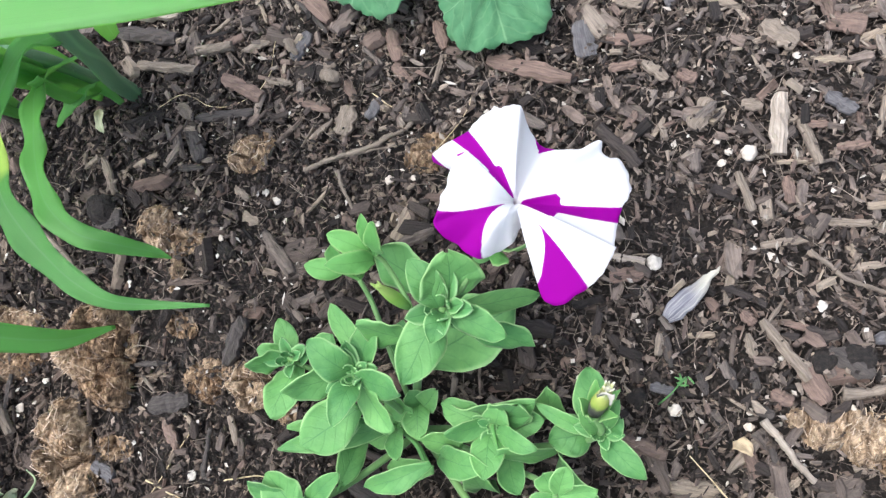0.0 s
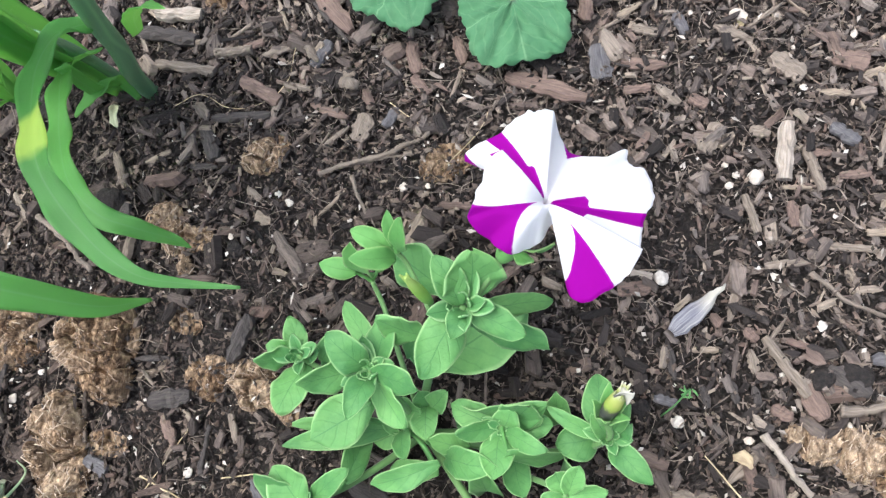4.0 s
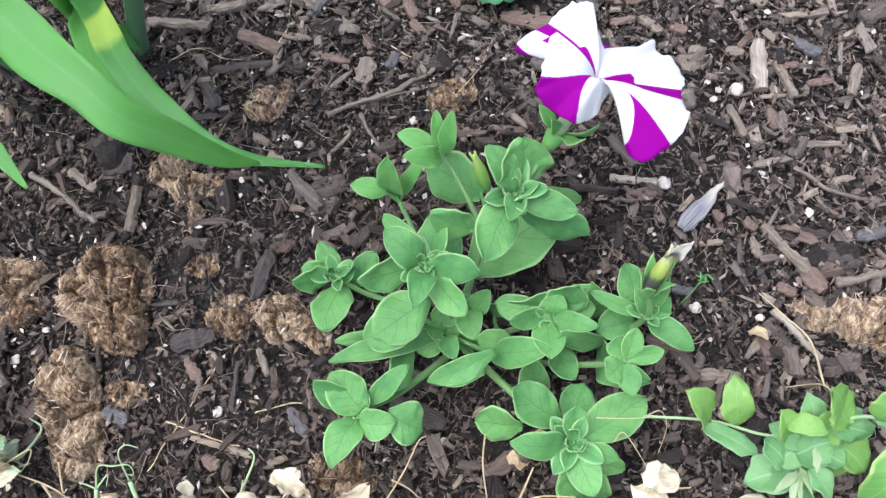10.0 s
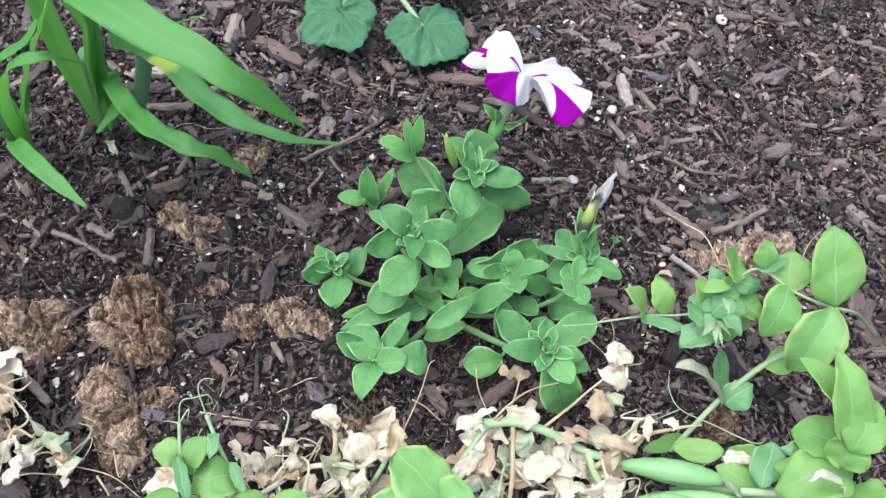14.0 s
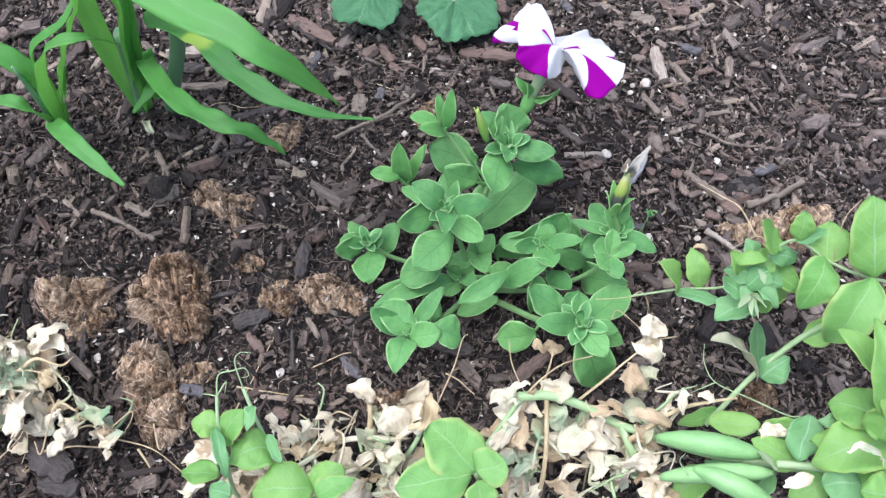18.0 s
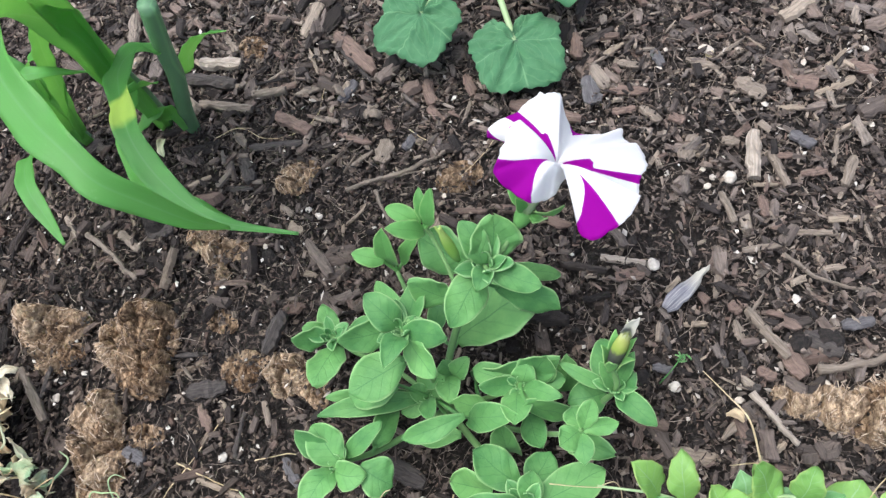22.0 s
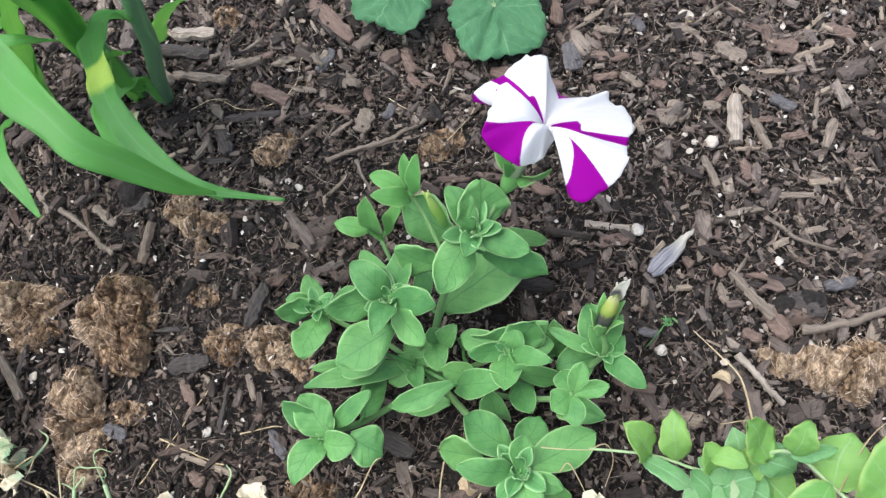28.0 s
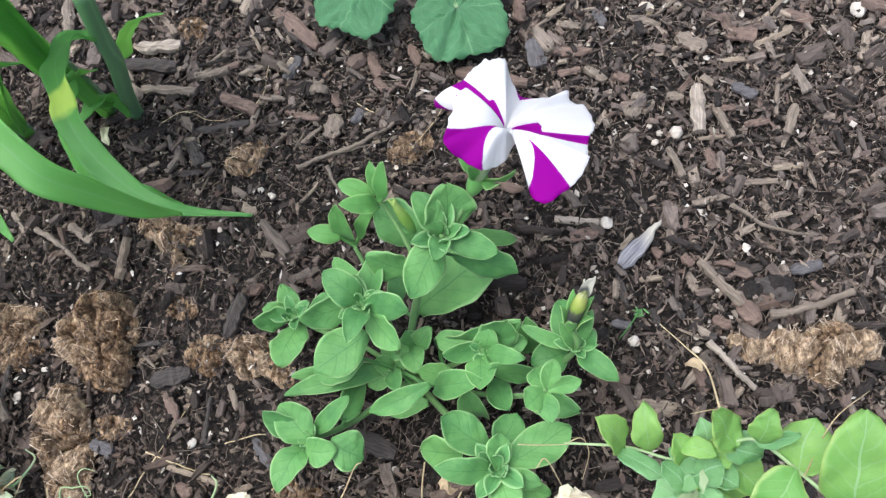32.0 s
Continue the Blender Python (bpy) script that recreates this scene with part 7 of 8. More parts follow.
def piece(name, a, b, width, high, material, label, category, bend=0.0):
    a, b = Vector((*a, 0)), Vector((*b, 0))
    d = b - a
    ob = solid(name, chip_shape(d.length, width, high, rng_bed.randrange(999), bend, 0.55 if name == "bark_flake" else 0.85), material, label, category, smooth=False)
    c = (a + b) / 2
    CLEAR.extend([(a.x, a.y), (c.x, c.y), (b.x, b.y)])
    ob.matrix_basis = pose(c.x, c.y, lie(c.x, c.y) + 0.0030, rng_bed.uniform(-7, 7), rng_bed.uniform(-4, 4), math.degrees(math.atan2(d.y, d.x)))


def mulch_piece(a, b, width, high, material):
    """One chip of the mulch that can be told apart, from end to end."""
    a, b = Vector((*a, 0)), Vector((*b, 0))
    d, c = b - a, (a + b) / 2
    ob = part("bark_chip", chip_shape(d.length, width, high, rng_bed.randrange(999), rng_bed.uniform(-0.03, 0.05), rng_bed.uniform(0.45, 0.75) if width > 0.5 * d.length else rng_bed.uniform(0.30, 0.80)), material, GROUND, smooth=False)
    CLEAR.extend([(a.x, a.y), (c.x, c.y), (b.x, b.y)])
    ob.matrix_basis = pose(c.x, c.y, lie(c.x, c.y) + 0.0034, rng_bed.uniform(-9, 9), rng_bed.uniform(-5, 5), math.degrees(math.atan2(d.y, d.x)))


def twig(pts, radius, material, label):
    s = Shape()
    radius = radius * (0.78 if radius > 0.0009 else 0.62)
    line = spline(pts, 14)
    r = rng_bed.random() * 9
    line = [Vector((p.x + (0.3 * radius + 0.0008) * noise.noise(p * 150), p.y + (0.3 * radius + 0.0008) * noise.noise(p * 150 + Vector((9, 0, 0))), lie(p.x, p.y) + radius + 0.0042)) for p in line]
    n = len(line)
    CLEAR.extend((p.x, p.y) for p in line[::4])
    s.tube(line, [radius * (1.0 - 0.35 * i / n + 0.45 * noise.noise((i * 0.8, r, 0))) for i in range(n)], 8)
    solid("twig" if radius > 0.0007 else "rootlet", s, material, label, "twig" if radius > 0.0007 else "root")


def scrap(base, tip, width, material):
    """A dry, crumpled bit of leaf."""
    s = Shape()
    blade(s, base, tip, width, 0.15, rng_bed.uniform(-0.6, 0.6), "pea", rough=0.0028, rows=10, cols=8, thick=0.0004, roll=rng_bed.uniform(-30, 30), seed=rng_bed.uniform(0, 50))
    solid("leaf_scrap", s, material, "dry crumpled scrap of leaf on mulch", "leaf scrap", "leaf scraps")


def clod(at, radius):
    pebble(at, radius, M_SOIL, "soil_clod", "dark rounded clod of soil on mulch", "soil clod", "soil clods")


def pebble(at, radius, material=None, name="white_pebble", label="small off-white stone lying on mulch", category="pebble", group="white pebbles"):
    bm = bmesh.new()
    bmesh.ops.create_icosphere(bm, subdivisions=3, radius=1.0)
    s, seed = Shape(), rng_bed.uniform(0, 99)
    squash = rng_bed.uniform(0.45, 0.75)
    turn = rng_bed.uniform(0, 6)
    for v in bm.verts:
        q = v.co * 1.1 + Vector((seed, 0, 0))
        p = v.co * radius * (0.9 + 0.36 * noise.noise(q) + 0.10 * noise.noise(q * 2.6))
        s.v.append((p.x * math.cos(turn) * 1.15 - p.y * math.sin(turn), p.x * math.sin(turn) * 1.15 + p.y * math.cos(turn), p.z * squash))
        s.uv.append((v.co.x, v.co.y))
    s.f = [tuple(v.index for v in f.verts) for f in bm.faces]
    bm.free()
    ob = solid(name, s, material or M_STONE, label, category, group)
    CLEAR.append((at[0], at[1]))
    ob.location = (at[0], at[1], lie(*at) + radius * squash * 0.6 + 0.0028)


twig([(-0.1769, 0.1049, 0.004), (-0.1601, 0.1093, 0.004), (-0.1392, 0.1136, 0.004), (-0.1281, 0.118, 0.004), (-0.1189, 0.1218, 0.004)], 0.0019, M_TWIG, "long grey forked twig lying on mulch")
twig([(-0.1633, 0.1085, 0.004), (-0.144, 0.1112, 0.004), (-0.1273, 0.1113, 0.004)], 0.001, M_TWIG, "thin grey twig lying on mulch")
twig([(-0.1591, 0.1026, 0.004), (-0.1554, 0.0923, 0.004), (-0.1505, 0.0829, 0.004)], 0.0015, M_TWIG, "short grey twig lying on mulch")
twig([(-0.3302, 0.0839, 0.004), (-0.312, 0.0694, 0.004), (-0.2948, 0.0541, 0.004)], 0.0024, M_TWIG, "weathered straight stick on mulch")
twig([(0.0512, 0.0551, 0.004), (0.0666, 0.0418, 0.004), (0.0866, 0.035, 0.004)], 0.0015, M_TWIG, "thin brown twig across mulch")
twig([(0.0297, -0.0144, 0.004), (0.0386, -0.027, 0.004), (0.048, -0.038, 0.004)], 0.0024, M_PALEWOOD, "pale stick beside a fibrous clump")
twig([(0.0591, -0.0032, 0.004), (0.0779, -0.0012, 0.004), (0.1004, 0.0041, 0.004)], 0.003, M_TWIG, "grey-brown stick lying on mulch")
twig([(-0.2245, -0.0438, 0.004), (-0.2239, -0.0318, 0.004), (-0.222, -0.0208, 0.004)], 0.002, M_DARKBARK, "dark upright-lying stick on soil")
twig([(-0.2653, -0.0682, 0.004), (-0.2486, -0.043, 0.004), (-0.2366, -0.0273, 0.004), (-0.2315, -0.0171, 0.004)], 0.0005, M_STRAW, "thin pale rootlet on soil")
twig([(-0.2586, 0.1436, 0.004), (-0.245, 0.1488, 0.004), (-0.2265, 0.1408, 0.004), (-0.2078, 0.1447, 0.004), (-0.1973, 0.157, 0.004), (-0.1946, 0.1779, 0.004)], 0.0004, M_STRAW, "thin curling rootlet on mulch")
twig([(-0.2576, -0.0457, 0.004), (-0.2379, -0.0544, 0.004), (-0.2221, -0.06, 0.004)], 0.0007, M_STRAW, "thin pale rootlet on soil")
twig([(-0.2146, -0.0448, 0.004), (-0.1983, -0.0422, 0.004), (-0.1893, -0.0423, 0.004)], 0.0006, M_STRAW, "thin branched rootlet on soil")
twig([(-0.1125, 0.1036, 0.004), (-0.1046, 0.1121, 0.004), (-0.0954, 0.1234, 0.004), (-0.0916, 0.1321, 0.004)], 0.0004, M_STRAW, "thin rootlet on mulch")
twig([(-0.142, 0.1409, 0.004), (-0.1323, 0.1331, 0.004), (-0.1264, 0.1285, 0.004)], 0.0005, M_STRAW, "thin straw on mulch")
piece("split_wood", (0.0435, 0.1223), (0.0413, 0.0962), 0.0087, 0.007, M_PALEWOOD, "pale weathered piece of split wood on mulch", "wood chip", 0.0)
piece("wood_chip", (0.0506, 0.1107), (0.0572, 0.0911), 0.0051, 0.004, M_TWIG, "long grey wood chip leaning on mulch", "wood chip", 0.0)
piece("wood_chip", (0.0246, 0.0897), (0.0301, 0.0723), 0.0043, 0.004, M_TWIG, "pale curved wood chip on mulch", "wood chip", 0.0)
piece("wood_chip", (-0.0375, 0.0572), (-0.0151, 0.0528), 0.0043, 0.003, M_PALEWOOD, "pale flat wood chip beside a white pebble", "wood chip", 0.0)
piece("bark_flake", (-0.0306, 0.0469), (-0.016, 0.0483), 0.0085, 0.002, M_REDBARK, "reddish flat bark flake on mulch", "bark chip", 0.0)
piece("bark_flake", (0.0456, 0.0091), (0.054, -0.007), 0.0105, 0.004, M_REDBARK, "large reddish brown bark flake on mulch", "bark chip", 0.0)
piece("bark_flake", (-0.2132, 0.0095), (-0.2058, 0.0327), 0.0091, 0.005, M_DARKBARK, "dark bark flake standing in soil", "bark chip", 0.0)
piece("bark_flake", (-0.1591, 0.1216), (-0.1541, 0.1356), 0.0115, 0.003, M_TWIG, "pale triangular bark flake on mulch", "bark chip", 0.0)
piece("bark_flake", (-0.1897, 0.2092), (-0.1635, 0.1785), 0.0106, 0.004, M_REDBARK, "long brown bark strip on mulch", "bark chip", 0.0)
piece("wood_chip", (-0.2762, 0.1965), (-0.25, 0.1949), 0.0083, 0.006, M_PALEWOOD, "tan wood chip on mulch", "wood chip", 0.0)
piece("wood_chip", (-0.2404, 0.1727), (-0.219, 0.1733), 0.0054, 0.005, M_TWIG, "brown wood chip on mulch", "wood chip", 0.0)
piece("wood_chip", (-0.2725, 0.168), (-0.2393, 0.1621), 0.0061, 0.005, M_TWIG, "brown wood chip on mulch", "wood chip", 0.0)
piece("wood_chip", (-0.2862, 0.1874), (-0.2522, 0.1818), 0.0089, 0.006, M_DARKBARK, "dark wood chip on mulch", "wood chip", 0.0)
piece("wood_chip", (-0.2226, 0.1555), (-0.2008, 0.1434), 0.0085, 0.006, M_REDBARK, "reddish wood chip on mulch", "wood chip", 0.0)
piece("bark_flake", (0.0068, 0.1104), (0.015, 0.1231), 0.0107, 0.003, M_TWIG, "grey flat bark flake on mulch", "bark chip", 0.0)
piece("wood_chip", (0.0476, 0.0022), (0.0309, 0.0267), 0.0055, 0.004, M_TWIG, "grey wood chip on mulch", "wood chip", 0.0)
piece("bark_flake", (-0.1497, -0.0441), (-0.1252, -0.0565), 0.0109, 0.004, M_DARKBARK, "wide dark bark slab on soil", "bark chip", 0.0)
piece("bark_flake", (-0.3709, -0.0554), (-0.3506, -0.076), 0.0181, 0.006, M_DARKBARK, "large dark flaking bark slab on mulch", "bark chip", 0.0)
piece("bark_flake", (-0.367, -0.0757), (-0.3465, -0.0837), 0.0120, 0.005, M_DARKBARK, "large dark flaking bark slab on mulch", "bark chip", 0.0)
piece("bark_flake", (-0.3707, -0.0459), (-0.3613, -0.0368), 0.0112, 0.006, M_DARKBARK, "dark bark slab on mulch", "bark chip", 0.0)
piece("wood_chip", (-0.3567, 0.0047), (-0.3358, -0.0247), 0.0057, 0.005, M_TWIG, "dark brown stick on soil", "wood chip", 0.0)
piece("bark_flake", (-0.0835, 0.15), (-0.0446, 0.1374), 0.0089, 0.004, M_REDBARK, "long reddish bark strip on mulch", "bark chip", 0.0)
pebble((0.0292, 0.0977), 0.0038)
pebble((-0.0115, 0.0526), 0.0034)
pebble((-0.1924, 0.0907), 0.0021)
pebble((-0.1197, 0.0963), 0.0015)
pebble((-0.1323, 0.0965), 0.0022)
pebble((0.0246, -0.0108), 0.0016)
pebble((-0.0052, -0.0105), 0.0027)
pebble((0.0544, 0.0314), 0.0016)
pebble((0.0239, 0.1769), 0.0028)
pebble((0.0215, 0.0993), 0.0018)
pebble((0.0169, 0.1046), 0.0015)
pebble((0.1023, 0.1242), 0.0014)
pebble((0.0252, 0.1754), 0.0029)
pebble((-0.0058, -0.0099), 0.0024)
pebble((0.024, -0.0168), 0.0019)
pebble((0.055, 0.0325), 0.0019)
pebble((0.0274, 0.0965), 0.0007)
pebble((-0.0976, 0.1268), 0.0011)
pebble((-0.0042, -0.0107), 0.0019)
pebble((-0.1262, -0.0637), 0.0019)
pebble((0.064, -0.0089), 0.0013)
pebble((0.1329, 0.1582), 0.0044)
pebble((0.0228, 0.1766), 0.0024)
pebble((-0.0095, 0.1579), 0.0013)
pebble((-0.3336, -0.0117), 0.0025)
pebble((-0.2331, -0.0432), 0.0026)
pebble((0.0973, 0.1703), 0.0018)
mulch_piece((-0.0310, 0.1795), (-0.0198, 0.1857), 0.0035, 0.0018, M_TANWOOD)
mulch_piece((-0.0423, 0.1714), (-0.0247, 0.1806), 0.0021, 0.0018, M_TWIG)
mulch_piece((-0.0462, 0.1933), (-0.0452, 0.1773), 0.0091, 0.0041, M_REDBARK)
mulch_piece((-0.0401, 0.1649), (-0.0371, 0.1479), 0.0115, 0.0028, M_GREYBARK)
mulch_piece((-0.0291, 0.1546), (-0.0080, 0.1522), 0.0067, 0.0030, M_REDBARK)
mulch_piece((-0.0242, 0.1731), (-0.0121, 0.1692), 0.0055, 0.0025, M_TWIG)
mulch_piece((0.0129, 0.1709), (0.0300, 0.1625), 0.0048, 0.0022, M_TWIG)
mulch_piece((0.0374, 0.1539), (0.0507, 0.1428), 0.0109, 0.0028, M_TWIG)
mulch_piece((0.0261, 0.1676), (0.0435, 0.1802), 0.0024, 0.0018, M_TWIG)
mulch_piece((0.0466, 0.1817), (0.0546, 0.1735), 0.0011, 0.0018, M_TANWOOD)
mulch_piece((0.0639, 0.1540), (0.0793, 0.1503), 0.0110, 0.0028, M_REDBARK)
mulch_piece((0.0768, 0.1436), (0.0976, 0.1528), 0.0055, 0.0025, M_TANWOOD)
mulch_piece((0.0815, 0.1580), (0.0958, 0.1706), 0.0028, 0.0018, M_TANWOOD)
mulch_piece((0.0872, 0.1585), (0.0992, 0.1642), 0.0035, 0.0018, M_TWIG)
mulch_piece((0.0960, 0.1617), (0.1090, 0.1551), 0.0070, 0.0032, M_REDBARK)
mulch_piece((0.0576, 0.1363), (0.0710, 0.1350), 0.0037, 0.0018, M_TANWOOD)
mulch_piece((0.0739, 0.1313), (0.0794, 0.1208), 0.0017, 0.0018, M_TANWOOD)
mulch_piece((0.0276, 0.1204), (0.0362, 0.1176), 0.0059, 0.0028, M_TWIG)
mulch_piece((0.0404, 0.0931), (0.0527, 0.0928), 0.0026, 0.0018, M_TANWOOD)
mulch_piece((0.0438, 0.0865), (0.0453, 0.0748), 0.0057, 0.0026, M_REDBARK)
mulch_piece((0.0322, 0.0578), (0.0508, 0.0597), 0.0041, 0.0018, M_TWIG)
mulch_piece((0.0586, 0.0668), (0.0779, 0.0650), 0.0038, 0.0018, M_TWIG)
mulch_piece((0.0745, 0.0728), (0.0915, 0.0726), 0.0042, 0.0019, M_TANWOOD)
mulch_piece((0.0910, 0.0692), (0.0935, 0.0601), 0.0026, 0.0018, M_TWIG)
mulch_piece((0.0842, 0.0898), (0.0915, 0.1064), 0.0059, 0.0027, M_TWIG)
mulch_piece((0.0800, 0.1006), (0.0843, 0.1204), 0.0027, 0.0018, M_TWIG)
mulch_piece((0.0642, 0.0977), (0.0770, 0.0986), 0.0046, 0.0021, M_REDBARK)
mulch_piece((0.0503, 0.1085), (0.0618, 0.1075), 0.0039, 0.0018, M_REDBARK)
mulch_piece((0.0614, 0.1201), (0.0719, 0.1113), 0.0073, 0.0033, M_GREYBARK)
mulch_piece((-0.0131, 0.1424), (-0.0027, 0.1334), 0.0060, 0.0027, M_TWIG)
mulch_piece((0.0020, 0.1364), (0.0092, 0.1316), 0.0073, 0.0028, M_REDBARK)
mulch_piece((-0.0282, 0.1410), (-0.0155, 0.1416), 0.0050, 0.0022, M_REDBARK)
mulch_piece((-0.0041, 0.1794), (0.0006, 0.1679), 0.0062, 0.0028, M_GREYBARK)
mulch_piece((0.0470, 0.0784), (0.0523, 0.0657), 0.0019, 0.0018, M_TWIG)
mulch_piece((0.0212, 0.0509), (0.0169, 0.0333), 0.0043, 0.0019, M_TWIG)
mulch_piece((0.0012, 0.0209), (0.0124, 0.0210), 0.0033, 0.0018, M_TANWOOD)
mulch_piece((0.0251, 0.0213), (0.0272, 0.0107), 0.0054, 0.0024, M_TWIG)
mulch_piece((-0.0087, 0.0228), (-0.0060, 0.0077), 0.0042, 0.0019, M_DARKBARK)
mulch_piece((-0.0228, 0.0175), (-0.0212, 0.0083), 0.0036, 0.0018, M_TWIG)
mulch_piece((-0.0260, -0.0001), (-0.0181, -0.0098), 0.0021, 0.0018, M_TANWOOD)
mulch_piece((0.0297, 0.0205), (0.0402, 0.0351), 0.0024, 0.0018, M_TWIG)
mulch_piece((0.0398, 0.0250), (0.0492, 0.0231), 0.0037, 0.0018, M_REDBARK)
mulch_piece((0.0233, 0.0300), (0.0281, 0.0249), 0.0055, 0.0028, M_REDBARK)
mulch_piece((0.0474, 0.0119), (0.0560, 0.0135), 0.0018, 0.0018, M_TANWOOD)
mulch_piece((0.0561, 0.0144), (0.0721, 0.0038), 0.0098, 0.0044, M_DARKBARK)
mulch_piece((0.0735, 0.0179), (0.0883, 0.0200), 0.0068, 0.0031, M_GREYBARK)
mulch_piece((0.0330, -0.0028), (0.0409, -0.0071), 0.0066, 0.0028, M_REDBARK)
mulch_piece((0.0262, 0.0057), (0.0284, -0.0032), 0.0042, 0.0019, M_DARKBARK)
mulch_piece((0.0172, 0.0075), (0.0195, -0.0015), 0.0042, 0.0019, M_DARKBARK)
mulch_piece((0.0052, 0.0051), (0.0076, -0.0039), 0.0048, 0.0021, M_DARKBARK)
mulch_piece((-0.0151, -0.0004), (-0.0054, -0.0024), 0.0053, 0.0024, M_GREYBARK)
mulch_piece((0.0146, -0.0352), (0.0291, -0.0202), 0.0050, 0.0023, M_TWIG)
mulch_piece((0.0267, -0.0094), (0.0335, -0.0123), 0.0054, 0.0028, M_DARKBARK)
mulch_piece((0.0318, -0.0255), (0.0361, -0.0366), 0.0035, 0.0018, M_DARKBARK)
mulch_piece((0.0376, -0.0412), (0.0422, -0.0367), 0.0035, 0.0018, M_TANWOOD)
mulch_piece((-0.1855, 0.1967), (-0.1661, 0.1742), 0.0029, 0.0018, M_DARKBARK)
mulch_piece((-0.1839, 0.1615), (-0.1758, 0.1752), 0.0071, 0.0032, M_GREYBARK)
mulch_piece((-0.1335, 0.1724), (-0.1284, 0.1553), 0.0076, 0.0034, M_REDBARK)
mulch_piece((-0.1097, 0.1737), (-0.1050, 0.1590), 0.0069, 0.0031, M_REDBARK)
mulch_piece((-0.1062, 0.1558), (-0.1112, 0.1391), 0.0027, 0.0018, M_TWIG)
mulch_piece((-0.1307, 0.1533), (-0.1223, 0.1437), 0.0061, 0.0028, M_REDBARK)
mulch_piece((-0.1447, 0.1283), (-0.1378, 0.1378), 0.0061, 0.0027, M_GREYBARK)
mulch_piece((-0.1765, 0.1195), (-0.1632, 0.1299), 0.0031, 0.0018, M_TWIG)
mulch_piece((-0.1797, 0.1169), (-0.1724, 0.1289), 0.0010, 0.0018, M_TANWOOD)
mulch_piece((-0.1611, 0.2141), (-0.1645, 0.1968), 0.0037, 0.0018, M_TWIG)
mulch_piece((-0.1847, 0.1420), (-0.1641, 0.1343), 0.0052, 0.0023, M_REDBARK)
mulch_piece((-0.2595, 0.1807), (-0.2477, 0.1795), 0.0038, 0.0018, M_TANWOOD)
mulch_piece((-0.2273, 0.1735), (-0.2134, 0.1783), 0.0055, 0.0025, M_REDBARK)
mulch_piece((-0.2134, 0.1697), (-0.1973, 0.1743), 0.0044, 0.0020, M_TWIG)
mulch_piece((-0.2071, 0.2016), (-0.2000, 0.1832), 0.0026, 0.0018, M_TANWOOD)
mulch_piece((-0.2340, 0.1801), (-0.2204, 0.1886), 0.0022, 0.0018, M_TWIG)
mulch_piece((-0.2424, 0.1310), (-0.2342, 0.1132), 0.0085, 0.0038, M_DARKBARK)
mulch_piece((-0.2384, 0.1363), (-0.2047, 0.1364), 0.0053, 0.0024, M_DARKBARK)
mulch_piece((-0.2514, 0.1116), (-0.2332, 0.1103), 0.0042, 0.0019, M_DARKBARK)
mulch_piece((-0.2733, 0.1125), (-0.2600, 0.1188), 0.0029, 0.0018, M_TANWOOD)
mulch_piece((-0.1999, 0.1535), (-0.1852, 0.1503), 0.0042, 0.0019, M_TWIG)
mulch_piece((-0.2157, 0.0983), (-0.2078, 0.0919), 0.0041, 0.0018, M_TWIG)
mulch_piece((-0.1750, 0.0828), (-0.1624, 0.0953), 0.0020, 0.0018, M_TANWOOD)
mulch_piece((-0.3523, 0.1267), (-0.3395, 0.1059), 0.0046, 0.0021, M_TANWOOD)
mulch_piece((-0.3477, 0.0966), (-0.3377, 0.0826), 0.0038, 0.0018, M_TWIG)
mulch_piece((-0.3099, 0.0841), (-0.2956, 0.0720), 0.0062, 0.0028, M_TWIG)
mulch_piece((-0.2924, 0.0830), (-0.2761, 0.0866), 0.0143, 0.0028, M_DARKBARK)
mulch_piece((-0.3414, -0.0121), (-0.3389, 0.0058), 0.0036, 0.0018, M_DARKBARK)
mulch_piece((-0.2655, 0.0101), (-0.2470, 0.0111), 0.0033, 0.0018, M_DARKBARK)
mulch_piece((-0.2615, 0.0050), (-0.2536, -0.0032), 0.0020, 0.0018, M_TWIG)
mulch_piece((-0.2546, -0.0105), (-0.2337, -0.0062), 0.0111, 0.0050, M_DARKBARK)
mulch_piece((-0.2484, -0.0160), (-0.2403, -0.0309), 0.0065, 0.0029, M_REDBARK)
mulch_piece((-0.2366, -0.0139), (-0.2307, -0.0220), 0.0029, 0.0018, M_TANWOOD)
mulch_piece((-0.2131, -0.0145), (-0.2084, -0.0283), 0.0041, 0.0019, M_TWIG)
mulch_piece((-0.2457, -0.0543), (-0.2156, -0.0649), 0.0038, 0.0018, M_TANWOOD)
mulch_piece((-0.2393, -0.0632), (-0.2325, -0.0695), 0.0070, 0.0028, M_REDBARK)
mulch_piece((-0.2889, -0.0395), (-0.2761, -0.0455), 0.0074, 0.0033, M_GREYBARK)
mulch_piece((-0.1973, -0.0441), (-0.1890, -0.0580), 0.0068, 0.0031, M_GREYBARK)
pebble((0.0185, 0.0948), 0.0018)
pebble((0.0738, 0.1649), 0.0017)
pebble((0.1061, 0.1712), 0.0017)
pebble((0.0508, 0.1386), 0.0016)
pebble((0.0029, 0.1794), 0.0013)
pebble((0.0472, 0.1582), 0.0010)
pebble((0.0375, 0.0109), 0.0011)
pebble((0.0001, -0.0254), 0.0011)
pebble((-0.2751, 0.0795), 0.0010)
pebble((-0.3193, 0.0021), 0.0017)
pebble((-0.1587, 0.0798), 0.0015)
pebble((-0.1994, 0.0955), 0.0019)
pebble((-0.2217, 0.0729), 0.0016)
pebble((-0.1380, 0.0755), 0.0015)
pebble((-0.0085, 0.1769), 0.0010)
